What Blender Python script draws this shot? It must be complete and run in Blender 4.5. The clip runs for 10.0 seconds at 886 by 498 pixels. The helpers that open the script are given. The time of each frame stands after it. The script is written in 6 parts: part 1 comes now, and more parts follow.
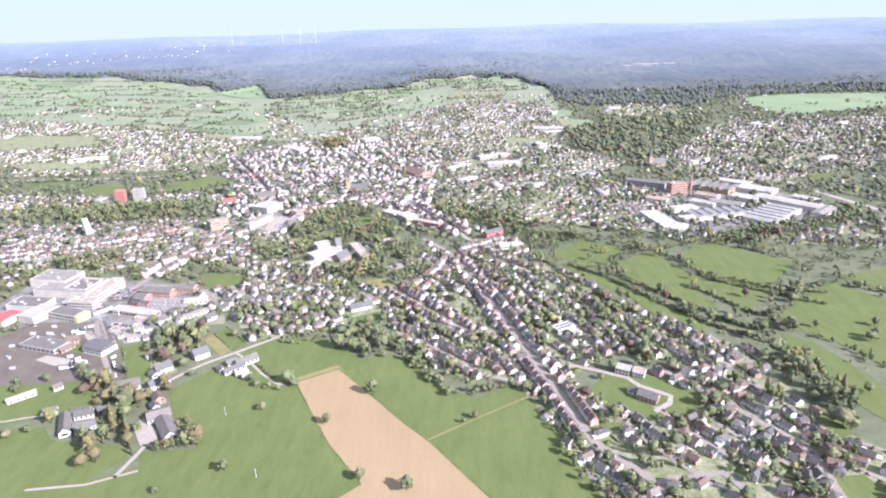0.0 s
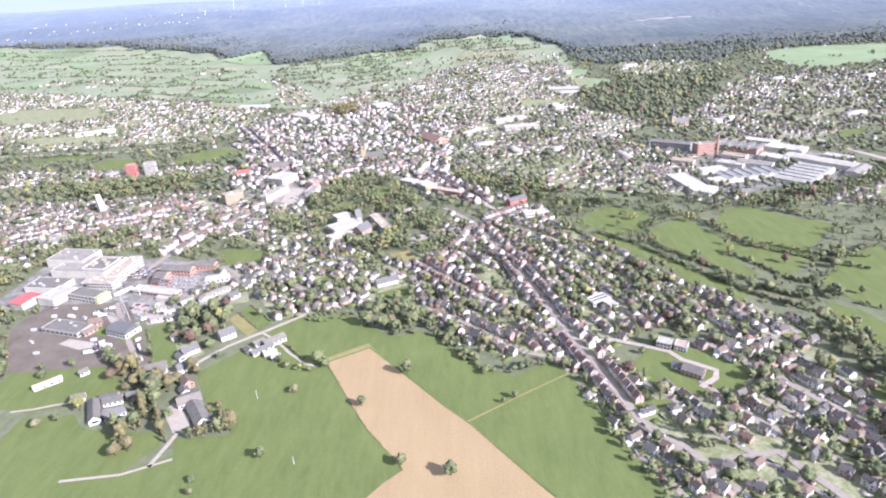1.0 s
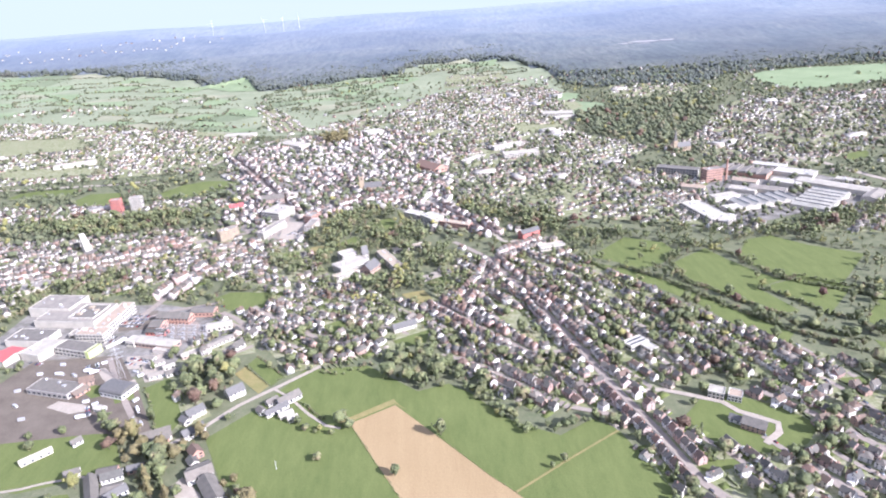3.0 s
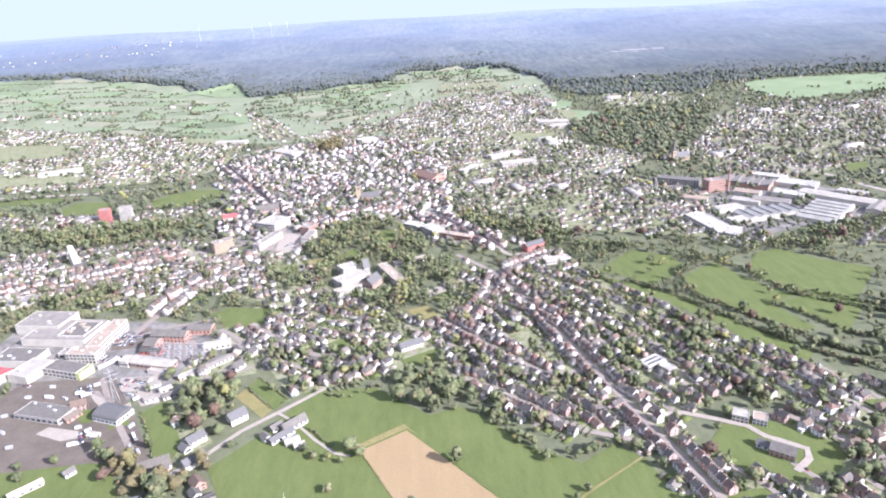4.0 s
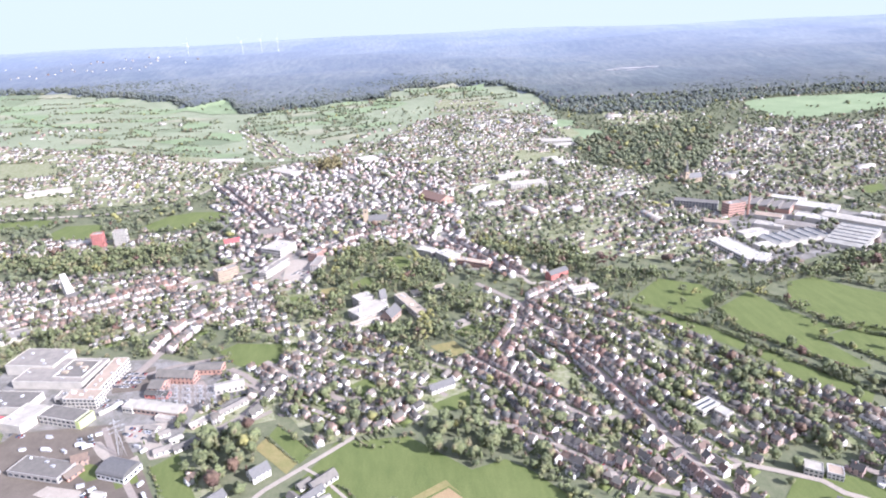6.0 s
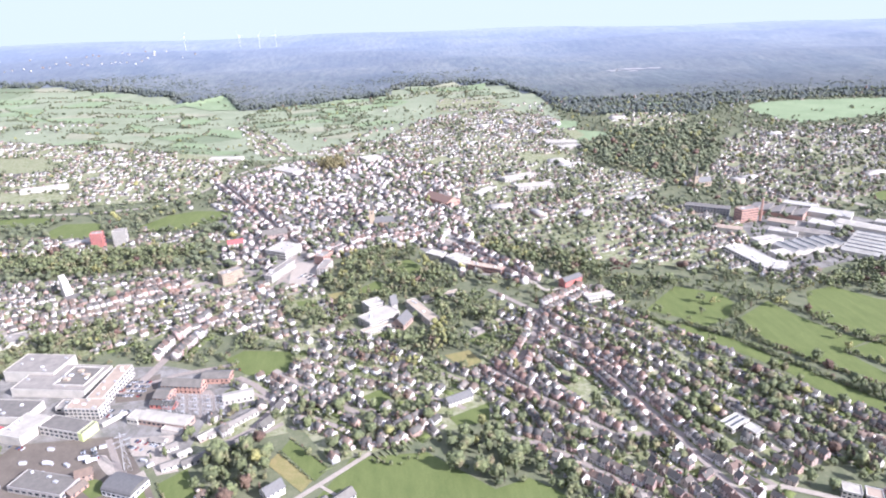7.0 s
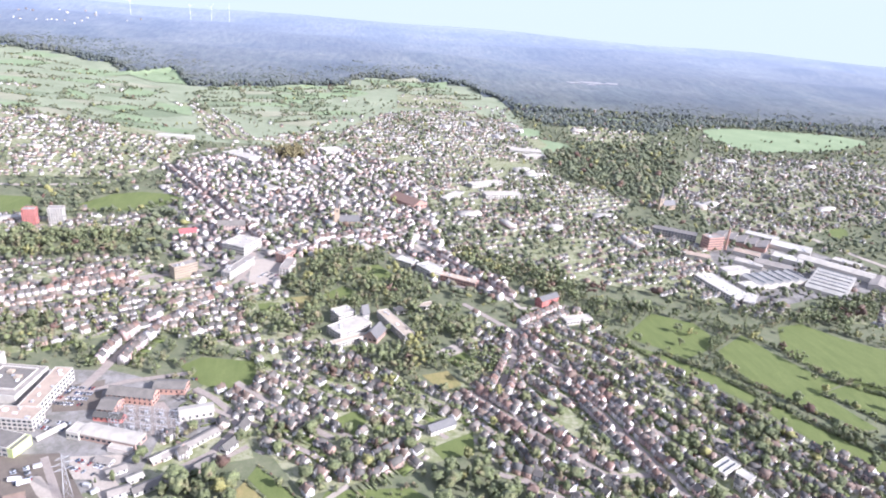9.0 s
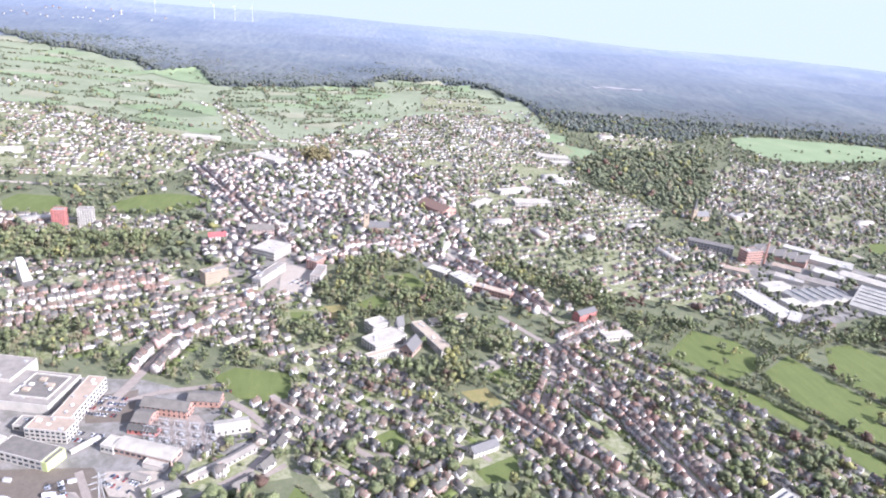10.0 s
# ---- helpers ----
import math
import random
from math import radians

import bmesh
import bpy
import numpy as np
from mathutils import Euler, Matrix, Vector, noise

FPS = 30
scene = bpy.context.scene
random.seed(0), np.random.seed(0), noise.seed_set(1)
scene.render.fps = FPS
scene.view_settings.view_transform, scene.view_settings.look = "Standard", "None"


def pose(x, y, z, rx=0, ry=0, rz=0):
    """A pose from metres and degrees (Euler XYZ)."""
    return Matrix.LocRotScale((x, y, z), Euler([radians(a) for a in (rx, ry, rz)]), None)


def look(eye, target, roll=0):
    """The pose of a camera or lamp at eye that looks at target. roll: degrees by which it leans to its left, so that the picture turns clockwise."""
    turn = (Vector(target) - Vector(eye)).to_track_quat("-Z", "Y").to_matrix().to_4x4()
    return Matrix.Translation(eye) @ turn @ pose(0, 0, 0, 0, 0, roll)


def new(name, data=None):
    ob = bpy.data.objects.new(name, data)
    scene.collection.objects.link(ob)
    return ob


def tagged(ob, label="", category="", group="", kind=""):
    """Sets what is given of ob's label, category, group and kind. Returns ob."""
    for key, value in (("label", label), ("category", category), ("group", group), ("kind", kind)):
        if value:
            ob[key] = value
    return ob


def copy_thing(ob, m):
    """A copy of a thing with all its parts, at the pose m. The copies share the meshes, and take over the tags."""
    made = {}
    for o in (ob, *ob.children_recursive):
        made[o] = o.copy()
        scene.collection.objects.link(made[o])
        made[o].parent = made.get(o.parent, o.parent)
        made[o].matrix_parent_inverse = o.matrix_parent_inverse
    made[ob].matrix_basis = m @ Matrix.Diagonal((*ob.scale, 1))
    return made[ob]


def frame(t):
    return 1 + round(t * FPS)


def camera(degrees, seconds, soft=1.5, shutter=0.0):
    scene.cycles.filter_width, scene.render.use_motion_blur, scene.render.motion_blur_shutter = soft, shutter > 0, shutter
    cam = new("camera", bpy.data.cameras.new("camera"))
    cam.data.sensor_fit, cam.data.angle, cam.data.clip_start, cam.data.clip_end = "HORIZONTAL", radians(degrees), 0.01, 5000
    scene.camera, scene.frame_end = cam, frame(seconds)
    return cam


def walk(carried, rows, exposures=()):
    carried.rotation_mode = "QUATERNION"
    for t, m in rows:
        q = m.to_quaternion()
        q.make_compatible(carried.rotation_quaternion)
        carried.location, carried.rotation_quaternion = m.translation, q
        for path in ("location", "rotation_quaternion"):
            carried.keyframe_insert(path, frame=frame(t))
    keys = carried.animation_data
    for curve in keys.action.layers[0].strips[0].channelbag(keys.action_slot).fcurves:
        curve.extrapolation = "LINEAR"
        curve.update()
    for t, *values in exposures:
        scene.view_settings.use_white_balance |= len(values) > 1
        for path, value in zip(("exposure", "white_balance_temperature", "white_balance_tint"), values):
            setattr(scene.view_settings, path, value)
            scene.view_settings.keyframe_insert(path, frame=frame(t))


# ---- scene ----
cam = camera(69.7, 10.0, soft=2.0)
PATH = [
    (0, (29.122, -29.909, 367.471), (29.095, -28.038, 366.766), -1.8),
    (0.5, (16.344, -15.27, 367.812), (16.316, -13.417, 367.061), -2.6),
    (1, (3.597, -0.475, 368.377), (3.543, 1.353, 367.566), -3.4),
    (1.5, (-8.855, 14.164, 369.167), (-8.928, 15.999, 368.375), -3.8),
    (2, (-21.134, 28.657, 370.05), (-21.198, 30.504, 369.287), -4.1),
    (2.5, (-33.466, 43.027, 370.947), (-33.488, 44.879, 370.191), -3.9),
    (4, (-70.861, 86.116, 374.511), (-70.798, 87.973, 373.771), -3.1),
    (4.5, (-83.072, 100.204, 375.217), (-82.999, 102.066, 374.49), -1.9),
    (5, (-95.209, 114.48, 375.933), (-95.123, 116.342, 375.209), -1.4),
    (5.5, (-107.173, 128.814, 376.556), (-107.074, 130.681, 375.847), -2.1),
    (6, (-119.333, 143.142, 377.035), (-119.217, 145.013, 376.336), -2.6),
    (7.5, (-155.478, 184.272, 379.436), (-155.288, 186.129, 378.718), -0.0),
    (8, (-168.011, 198.283, 379.908), (-167.705, 200.118, 379.174), 2.3),
    (8.5, (-181.116, 212.456, 380.268), (-180.783, 214.291, 379.545), 3.7),
    (9, (-194.599, 226.677, 380.528), (-194.263, 228.515, 379.813), 4.8),
    (9.5, (-208.117, 240.813, 380.72), (-207.791, 242.652, 380.005), 5.3),
    (10, (-221.581, 255.05, 380.898), (-221.286, 256.895, 380.185), 5.5),
]
walk(cam, [(t, look(eye, target, roll)) for t, eye, target, roll in PATH], [(0.0, 1.98, 5270, 23), (10.0, 1.98, 5270, 23)])
from mathutils.geometry import tessellate_polygon

# ---------- sky and sun ----------
SUN_FROM = Vector((0.84, -0.54, 0.0)).normalized() * math.cos(radians(31)) + Vector((0, 0, math.sin(radians(31))))
world = bpy.data.worlds.new("world")
scene.world = world
world.use_nodes = True
wn = world.node_tree.nodes
sky = wn.new("ShaderNodeTexSky")
sky.sky_type = "NISHITA"
sky.sun_disc = False
sky.sun_elevation = radians(31)
sky.sun_rotation = math.atan2(SUN_FROM.x, SUN_FROM.y)
sky.altitude = 300
sky.air_density = 1.0
sky.dust_density = 0.0
sky.ozone_density = 3.0
wn["Background"].inputs["Strength"].default_value = 0.15
pale = wn.new("ShaderNodeVectorMath")
pale.operation = "MINIMUM"
pale.inputs[1].default_value = (1.48, 1.6, 1.87)
world.node_tree.links.new(sky.outputs[0], pale.inputs[0])
milky = wn.new("ShaderNodeVectorMath")
milky.operation = "MAXIMUM"
milky.inputs[1].default_value = (1.48, 1.58, 1.78)
world.node_tree.links.new(pale.outputs[0], milky.inputs[0])
world.node_tree.links.new(milky.outputs[0], wn["Background"].inputs["Color"])
lamp = bpy.data.lights.new("sun", "SUN")
lamp.energy, lamp.angle, lamp.color = 3.3, radians(0.6), (1.0, 0.92, 0.8)
sun = new("sun", lamp)
sun.matrix_world = look(SUN_FROM * 3000, (0, 0, 0))


# ---------- materials ----------
def nodes_of(name):
    m = bpy.data.materials.new(name)
    m.use_nodes = True
    return m, m.node_tree.nodes, m.node_tree.links, m.node_tree.nodes["Principled BSDF"]


def ramp_of(nt, stops, constant=False):
    r = nt.new("ShaderNodeValToRGB")
    e = r.color_ramp.elements
    if constant:
        r.color_ramp.interpolation = "CONSTANT"
    while len(e) < len(stops):
        e.new(0.5)
    for k, (p, c) in zip(e, stops):
        k.position, k.color = p, (*c, 1)
    return r


def noise_of(nt, lk, scale, detail=3.0, rough=0.6, squeeze=None, turn=0.0):
    geo, n = nt.new("ShaderNodeNewGeometry"), nt.new("ShaderNodeTexNoise")
    n.inputs["Scale"].default_value, n.inputs["Detail"].default_value, n.inputs["Roughness"].default_value = scale, detail, rough
    if squeeze:
        mp = nt.new("ShaderNodeMapping")
        mp.inputs["Scale"].default_value, mp.inputs["Rotation"].default_value = squeeze, (0, 0, radians(turn))
        lk.new(geo.outputs["Position"], mp.inputs["Vector"])
        lk.new(mp.outputs[0], n.inputs["Vector"])
    else:
        lk.new(geo.outputs["Position"], n.inputs["Vector"])
    return n.outputs["Fac"]


def blend(nt, lk, fac, a, b, mode="MIX"):
    x = nt.new("ShaderNodeMix")
    x.data_type, x.blend_type = "RGBA", mode
    for key, v in ((0, fac), (6, a), (7, b)):
        if isinstance(v, (int, float)):
            x.inputs[key].default_value = v
        elif isinstance(v, tuple):
            x.inputs[key].default_value = (*v, 1)
        else:
            lk.new(v, x.inputs[key])
    return x.outputs[2]


def bump(nt, lk, bsdf, height, strength, distance):
    b = nt.new("ShaderNodeBump")
    b.inputs["Strength"].default_value, b.inputs["Distance"].default_value = strength, distance
    lk.new(height, b.inputs["Height"])
    lk.new(b.outputs[0], bsdf.inputs["Normal"])


def land(name, large, small, fine, scale=0.02, squeeze=None, turn=0.0, rough=0.95, relief=0.3):
    """Ground cover: large patches of colour, smaller mottling and grain."""
    m, nt, lk, b = nodes_of(name)
    a = ramp_of(nt, large)
    lk.new(noise_of(nt, lk, scale, 4), a.inputs[0])
    s = ramp_of(nt, small)
    lk.new(noise_of(nt, lk, fine, 4, 0.7, squeeze, turn), s.inputs[0])
    c = blend(nt, lk, 0.55, a.outputs[0], s.outputs[0])
    g = ramp_of(nt, [(0.3, (0.8, 0.8, 0.8)), (0.7, (1.15, 1.15, 1.15))])
    lk.new(noise_of(nt, lk, 0.9, 2), g.inputs[0])
    lk.new(blend(nt, lk, 0.6, c, g.outputs[0], "MULTIPLY"), b.inputs["Base Color"])
    b.inputs["Roughness"].default_value = rough
    b.inputs["Specular IOR Level"].default_value = 0.15
    bump(nt, lk, b, noise_of(nt, lk, 0.6, 3), relief, 1.0)
    return m


def piecewise(name, colours, rough=0.85, dirt=0.25, fine=0.35, metal=0.0):
    """A colour for each piece out of a set, with dirt and grain."""
    m, nt, lk, b = nodes_of(name)
    geo, info, add, fract = nt.new("ShaderNodeNewGeometry"), nt.new("ShaderNodeObjectInfo"), nt.new("ShaderNodeMath"), nt.new("ShaderNodeMath")
    fract.operation = "FRACT"
    lk.new(geo.outputs["Random Per Island"], add.inputs[0])
    lk.new(info.outputs["Random"], add.inputs[1])
    lk.new(add.outputs[0], fract.inputs[0])
    r = ramp_of(nt, [(k / len(colours), c) for k, c in enumerate(colours)], True)
    lk.new(fract.outputs[0], r.inputs[0])
    d = ramp_of(nt, [(0.3, (1 - dirt,) * 3), (0.65, (1.05,) * 3)])
    lk.new(noise_of(nt, lk, fine, 4, 0.65), d.inputs[0])
    lk.new(blend(nt, lk, 0.8, r.outputs[0], d.outputs[0], "MULTIPLY"), b.inputs["Base Color"])
    b.inputs["Roughness"].default_value, b.inputs["Metallic"].default_value = rough, metal
    bump(nt, lk, b, noise_of(nt, lk, 2.5, 2), 0.2, 0.1)
    return m


def foliage(name, tones, scale, sheen=0.3, rugged=0.8):
    """Leaves: hue drifts from tree to tree and from clump to clump, with leafy grain."""
    m, nt, lk, b = nodes_of(name)
    geo, info, add, fract = nt.new("ShaderNodeNewGeometry"), nt.new("ShaderNodeObjectInfo"), nt.new("ShaderNodeMath"), nt.new("ShaderNodeMath")
    fract.operation = "FRACT"
    lk.new(geo.outputs["Random Per Island"], add.inputs[0])
    lk.new(info.outputs["Random"], add.inputs[1])
    lk.new(add.outputs[0], fract.inputs[0])
    by_tree = ramp_of(nt, tones)
    lk.new(noise_of(nt, lk, scale, 2, 0.5), by_tree.inputs[0])
    by_clump = ramp_of(nt, [(0.0, (0.8, 0.81, 0.8)), (1.0, (1.2, 1.18, 1.12))])
    lk.new(fract.outputs[0], by_clump.inputs[0])
    grain = ramp_of(nt, [(0.36, (0.42, 0.44, 0.42)), (0.6, (1.35, 1.33, 1.2))])
    lk.new(noise_of(nt, lk, 0.9, 4, 0.75), grain.inputs[0])
    c = blend(nt, lk, min(1.0, rugged + 0.1), by_tree.outputs[0], by_clump.outputs[0], "MULTIPLY")
    lk.new(blend(nt, lk, rugged, c, grain.outputs[0], "MULTIPLY"), b.inputs["Base Color"])
    b.inputs["Roughness"].default_value = 0.75
    b.inputs["Specular IOR Level"].default_value = 0.25
    b.inputs["Sheen Weight"].default_value = sheen
    bump(nt, lk, b, noise_of(nt, lk, 0.8, 4, 0.75), rugged, 1.6)
    return m


GRASS = land("grass", [(0.3, (0.1, 0.123, 0.0372)), (0.7, (0.136, 0.157, 0.0502))], [(0.3, (0.0857, 0.109, 0.033)), (0.7, (0.149, 0.165, 0.056))], 0.12, 0.012, (1, 0.25, 1), 35)
GRASS_DRY = land("dry_grass", [(0.3, (0.18, 0.168, 0.064)), (0.7, (0.27, 0.21, 0.088))], [(0.3, (0.153, 0.16, 0.056)), (0.7, (0.288, 0.227, 0.104))], 0.15)
# far pastures: distance haze mixed into the base colours, paler than GRASS
HAZED_PASTURE = land("far_pasture", [(0.3, (0.191, 0.209, 0.126)), (0.7, (0.242, 0.26, 0.166))], [(0.35, (0.172, 0.191, 0.11)), (0.65, (0.265, 0.279, 0.177))], 0.012, 0.004)
HAZED_PASTURES = [HAZED_PASTURE,
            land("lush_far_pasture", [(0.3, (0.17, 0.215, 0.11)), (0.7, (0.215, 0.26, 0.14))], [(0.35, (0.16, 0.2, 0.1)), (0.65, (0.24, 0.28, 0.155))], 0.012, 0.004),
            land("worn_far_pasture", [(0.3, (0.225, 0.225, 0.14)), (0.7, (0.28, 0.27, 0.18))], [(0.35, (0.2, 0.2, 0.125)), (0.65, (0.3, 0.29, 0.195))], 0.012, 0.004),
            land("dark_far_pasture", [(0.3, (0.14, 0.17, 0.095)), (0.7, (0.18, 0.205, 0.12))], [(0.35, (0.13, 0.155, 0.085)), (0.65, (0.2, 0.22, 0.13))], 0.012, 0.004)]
SOIL = land("ploughed_soil", [(0.3, (0.262, 0.185, 0.0937)), (0.7, (0.347, 0.255, 0.136))], [(0.25, (0.27, 0.19, 0.0988)), (0.75, (0.333, 0.246, 0.131))], 0.12, 0.012, (1, 0.1, 1), -35, relief=0.3)
MEADOW = land("rough_meadow", [(0.3, (0.105, 0.12, 0.065)), (0.7, (0.16, 0.165, 0.09))], [(0.3, (0.085, 0.1, 0.052)), (0.7, (0.19, 0.18, 0.11))], 0.1, 0.01)
GARDEN = land("gardens", [(0.35, (0.16, 0.172, 0.0712)), (0.65, (0.248, 0.234, 0.138))], [(0.42, (0.138, 0.16, 0.0617)), (0.6, (0.33, 0.31, 0.214))], 0.14, 0.03)
TOWN = land("town_ground", [(0.35, (0.158, 0.144, 0.125)), (0.65, (0.238, 0.218, 0.19))], [(0.4, (0.122, 0.115, 0.0912)), (0.62, (0.259, 0.24, 0.213))], 0.08, 0.02)
WOODFLOOR = land("woodland_floor", [(0.3, (0.075, 0.086, 0.068)), (0.7, (0.095, 0.105, 0.082))], [(0.3, (0.07, 0.08, 0.062)), (0.7, (0.105, 0.11, 0.085))], 0.05, 0.005)
ASPHALT = land("asphalt", [(0.3, (0.116, 0.0952, 0.0734)), (0.7, (0.163, 0.134, 0.104))], [(0.3, (0.0946, 0.0778, 0.0605)), (0.7, (0.181, 0.149, 0.114))], 0.05, 0.02, rough=0.85, relief=0.1)
STREET = land("street_surface", [(0.3, (0.224, 0.189, 0.155)), (0.7, (0.303, 0.259, 0.212))], [(0.3, (0.202, 0.167, 0.139)), (0.7, (0.326, 0.274, 0.226))], 0.2, 0.03, rough=0.85, relief=0.1)
QUARRY = land("quarry_stone", [(0.3, (0.307, 0.288, 0.27)), (0.7, (0.38, 0.356, 0.331))], [(0.3, (0.276, 0.258, 0.246)), (0.7, (0.405, 0.38, 0.356))], 0.03, 0.01)
GRAVEL = land("pale_gravel", [(0.3, (0.3, 0.255, 0.2)), (0.7, (0.37, 0.32, 0.26))], [(0.3, (0.27, 0.235, 0.185)), (0.7, (0.4, 0.345, 0.28))], 0.3, 0.05)

RENDERED = piecewise("rendered_walls", [(0.65, 0.612, 0.55), (0.543, 0.499, 0.432), (0.688, 0.659, 0.605), (0.458, 0.383, 0.306), (0.62, 0.578, 0.514), (0.363, 0.252, 0.194), (0.659, 0.631, 0.582), (0.564, 0.505, 0.432), (0.401, 0.303, 0.248), (0.506, 0.472, 0.428)], 0.9, 0.2)
BRICKY = piecewise("brick_walls", [(0.36, 0.25, 0.21), (0.45, 0.33, 0.28), (0.32, 0.22, 0.19), (0.7, 0.64, 0.58), (0.42, 0.31, 0.27)], 0.9, 0.2)
TILES = piecewise("roof_tiles", [(0.0851, 0.0775, 0.0648), (0.117, 0.106, 0.0866), (0.145, 0.127, 0.103), (0.0969, 0.0859, 0.0723), (0.145, 0.106, 0.0761), (0.113, 0.106, 0.0905), (0.169, 0.119, 0.0866), (0.101, 0.0889, 0.0753), (0.194, 0.167, 0.134)], 0.85, 0.3)
REDTILES = piecewise("red_roof_tiles", [(0.15, 0.101, 0.074), (0.158, 0.122, 0.0928), (0.123, 0.101, 0.0796), (0.203, 0.126, 0.0897), (0.112, 0.102, 0.0866), (0.135, 0.12, 0.0991)], 0.85, 0.3)
GLASS = piecewise("window_glass", [(0.05, 0.055, 0.065), (0.03, 0.035, 0.04), (0.09, 0.1, 0.11)], 0.12, 0.1)
PANEL_WHITE = piecewise("white_cladding", [(0.498, 0.455, 0.381)], 0.6, 0.25, 0.12)
ROOF_FLAT = piecewise("flat_roof_felt", [(0.25, 0.22, 0.18)], 0.9, 0.35, 0.1)
ROOF_TAN = piecewise("tan_roof_felt", [(0.37, 0.3, 0.215)], 0.9, 0.3, 0.1)
ROOF_PALE = piecewise("pale_roof_sheet", [(0.388, 0.35, 0.281)], 0.75, 0.35, 0.1)
ROOF_WHITE = piecewise("white_roof_sheet", [(0.428, 0.395, 0.322)], 0.7, 0.4, 0.06)
PINKY = piecewise("pinkish_facades", [(0.6, 0.48, 0.43), (0.64, 0.58, 0.52), (0.48, 0.34, 0.285), (0.68, 0.645, 0.595), (0.56, 0.49, 0.43), (0.65, 0.61, 0.56), (0.42, 0.33, 0.285)], 0.9, 0.2)
ROOF_PINK = piecewise("pinkish_roof_felt", [(0.34, 0.262, 0.19)], 0.85, 0.3, 0.1)
ROOF_DARK = piecewise("dark_roof_sheet", [(0.158, 0.14, 0.114)], 0.75, 0.35, 0.2)
ROOF_RED = piecewise("red_roof_sheet", [(0.45, 0.1, 0.09)], 0.6, 0.2, 0.2)
BRICK = piecewise("orange_brick", [(0.44, 0.26, 0.19)], 0.9, 0.3, 0.5)
BRICK_RED = piecewise("red_brick", [(0.5, 0.18, 0.14)], 0.9, 0.2, 0.5)
STONE = piecewise("grey_stone", [(0.36, 0.33, 0.29)], 0.9, 0.3, 0.5)
SANDSTONE = piecewise("pale_sandstone", [(0.406, 0.316, 0.213)], 0.9, 0.2, 0.5)
SLATE = piecewise("slate", [(0.126, 0.118, 0.107)], 0.65, 0.3, 0.5)
STEEL = piecewise("galvanised_steel", [(0.4, 0.39, 0.37)], 0.6, 0.2, 0.8, 0.15)
PAINT_WHITE = piecewise("white_paint", [(0.64, 0.632, 0.608)], 0.5, 0.08)
PAINT_YELLOW = piecewise("lime_yellow_paint", [(0.5, 0.54, 0.22)], 0.6, 0.15)
CARPAINT = piecewise("car_paint", [(0.7, 0.7, 0.7), (0.03, 0.03, 0.035), (0.35, 0.36, 0.38), (0.06, 0.08, 0.16), (0.75, 0.75, 0.74), (0.3, 0.03, 0.03), (0.12, 0.12, 0.13)], 0.25, 0.05)
BARK = piecewise("bark", [(0.12, 0.09, 0.065), (0.16, 0.13, 0.1)], 0.95, 0.3, 1.5)
LEAVES = foliage("leaves", [(0.25, (0.104, 0.117, 0.0584)), (0.4, (0.168, 0.188, 0.0881)), (0.5, (0.113, 0.128, 0.0641)), (0.6, (0.193, 0.198, 0.0972)), (0.68, (0.202, 0.165, 0.106)), (0.78, (0.13, 0.141, 0.072))], 0.06, 0.03)
# leaves for trees past y 1000, greyed in base colour to imitate haze
HAZED_LEAVES = foliage("hazed_leaves", [(0.25, (0.0963, 0.11, 0.0651)), (0.4, (0.125, 0.136, 0.0777)), (0.5, (0.105, 0.119, 0.0693)), (0.6, (0.14, 0.145, 0.084)), (0.68, (0.157, 0.138, 0.0924)), (0.78, (0.112, 0.123, 0.0735))], 0.02, 0.03)
COPPER = foliage("copper_leaves", [(0.3, (0.1, 0.062, 0.05)), (0.5, (0.15, 0.1, 0.072)), (0.7, (0.125, 0.072, 0.06))], 0.06, 0.03)
RUSSET = foliage("russet_leaves", [(0.3, (0.147, 0.123, 0.0643)), (0.5, (0.191, 0.16, 0.0804)), (0.7, (0.163, 0.153, 0.0664))], 0.06, 0.03)
GOLDEN = foliage("yellowing_leaves", [(0.3, (0.196, 0.198, 0.0765)), (0.5, (0.254, 0.237, 0.0929)), (0.7, (0.167, 0.172, 0.071))], 0.06, 0.03)
WOODS = foliage("wood_canopy", [(0.3, (0.0577, 0.068, 0.0588)), (0.5, (0.0704, 0.081, 0.0661)), (0.68, (0.0844, 0.0894, 0.072)), (0.78, (0.0952, 0.0885, 0.0734))], 0.004, 0.1, 0.5)

# far ridges: mottled woods with bluish aerial haze painted in as emission
DISTANCE, dn, dl, db = nodes_of("hazed_distant_woods")
d_tone = ramp_of(dn, [(0.3, (0.0369, 0.0459, 0.041)), (0.44, (0.0574, 0.0656, 0.0541)), (0.54, (0.0804, 0.0836, 0.0656)), (0.6, (0.0697, 0.0754, 0.059)), (0.68, (0.0861, 0.0869, 0.0656)), (0.76, (0.123, 0.127, 0.082))])
dl.new(noise_of(dn, dl, 0.0034, 7, 0.66, (0.8, 0.75, 1), 24), d_tone.inputs[0])
d_grain = ramp_of(dn, [(0.36, (0.4, 0.42, 0.46)), (0.64, (1.4, 1.38, 1.3))])
dl.new(noise_of(dn, dl, 0.045, 5, 0.8, (1, 0.22, 1)), d_grain.inputs[0])
d_block = ramp_of(dn, [(0.4, (0.68, 0.7, 0.74)), (0.56, (1.12, 1.1, 1.06))])
dl.new(noise_of(dn, dl, 0.0011, 3, 0.5, (1, 0.9, 1), -15), d_block.inputs[0])
d_mixed = blend(dn, dl, 0.85, d_tone.outputs[0], d_grain.outputs[0], "MULTIPLY")
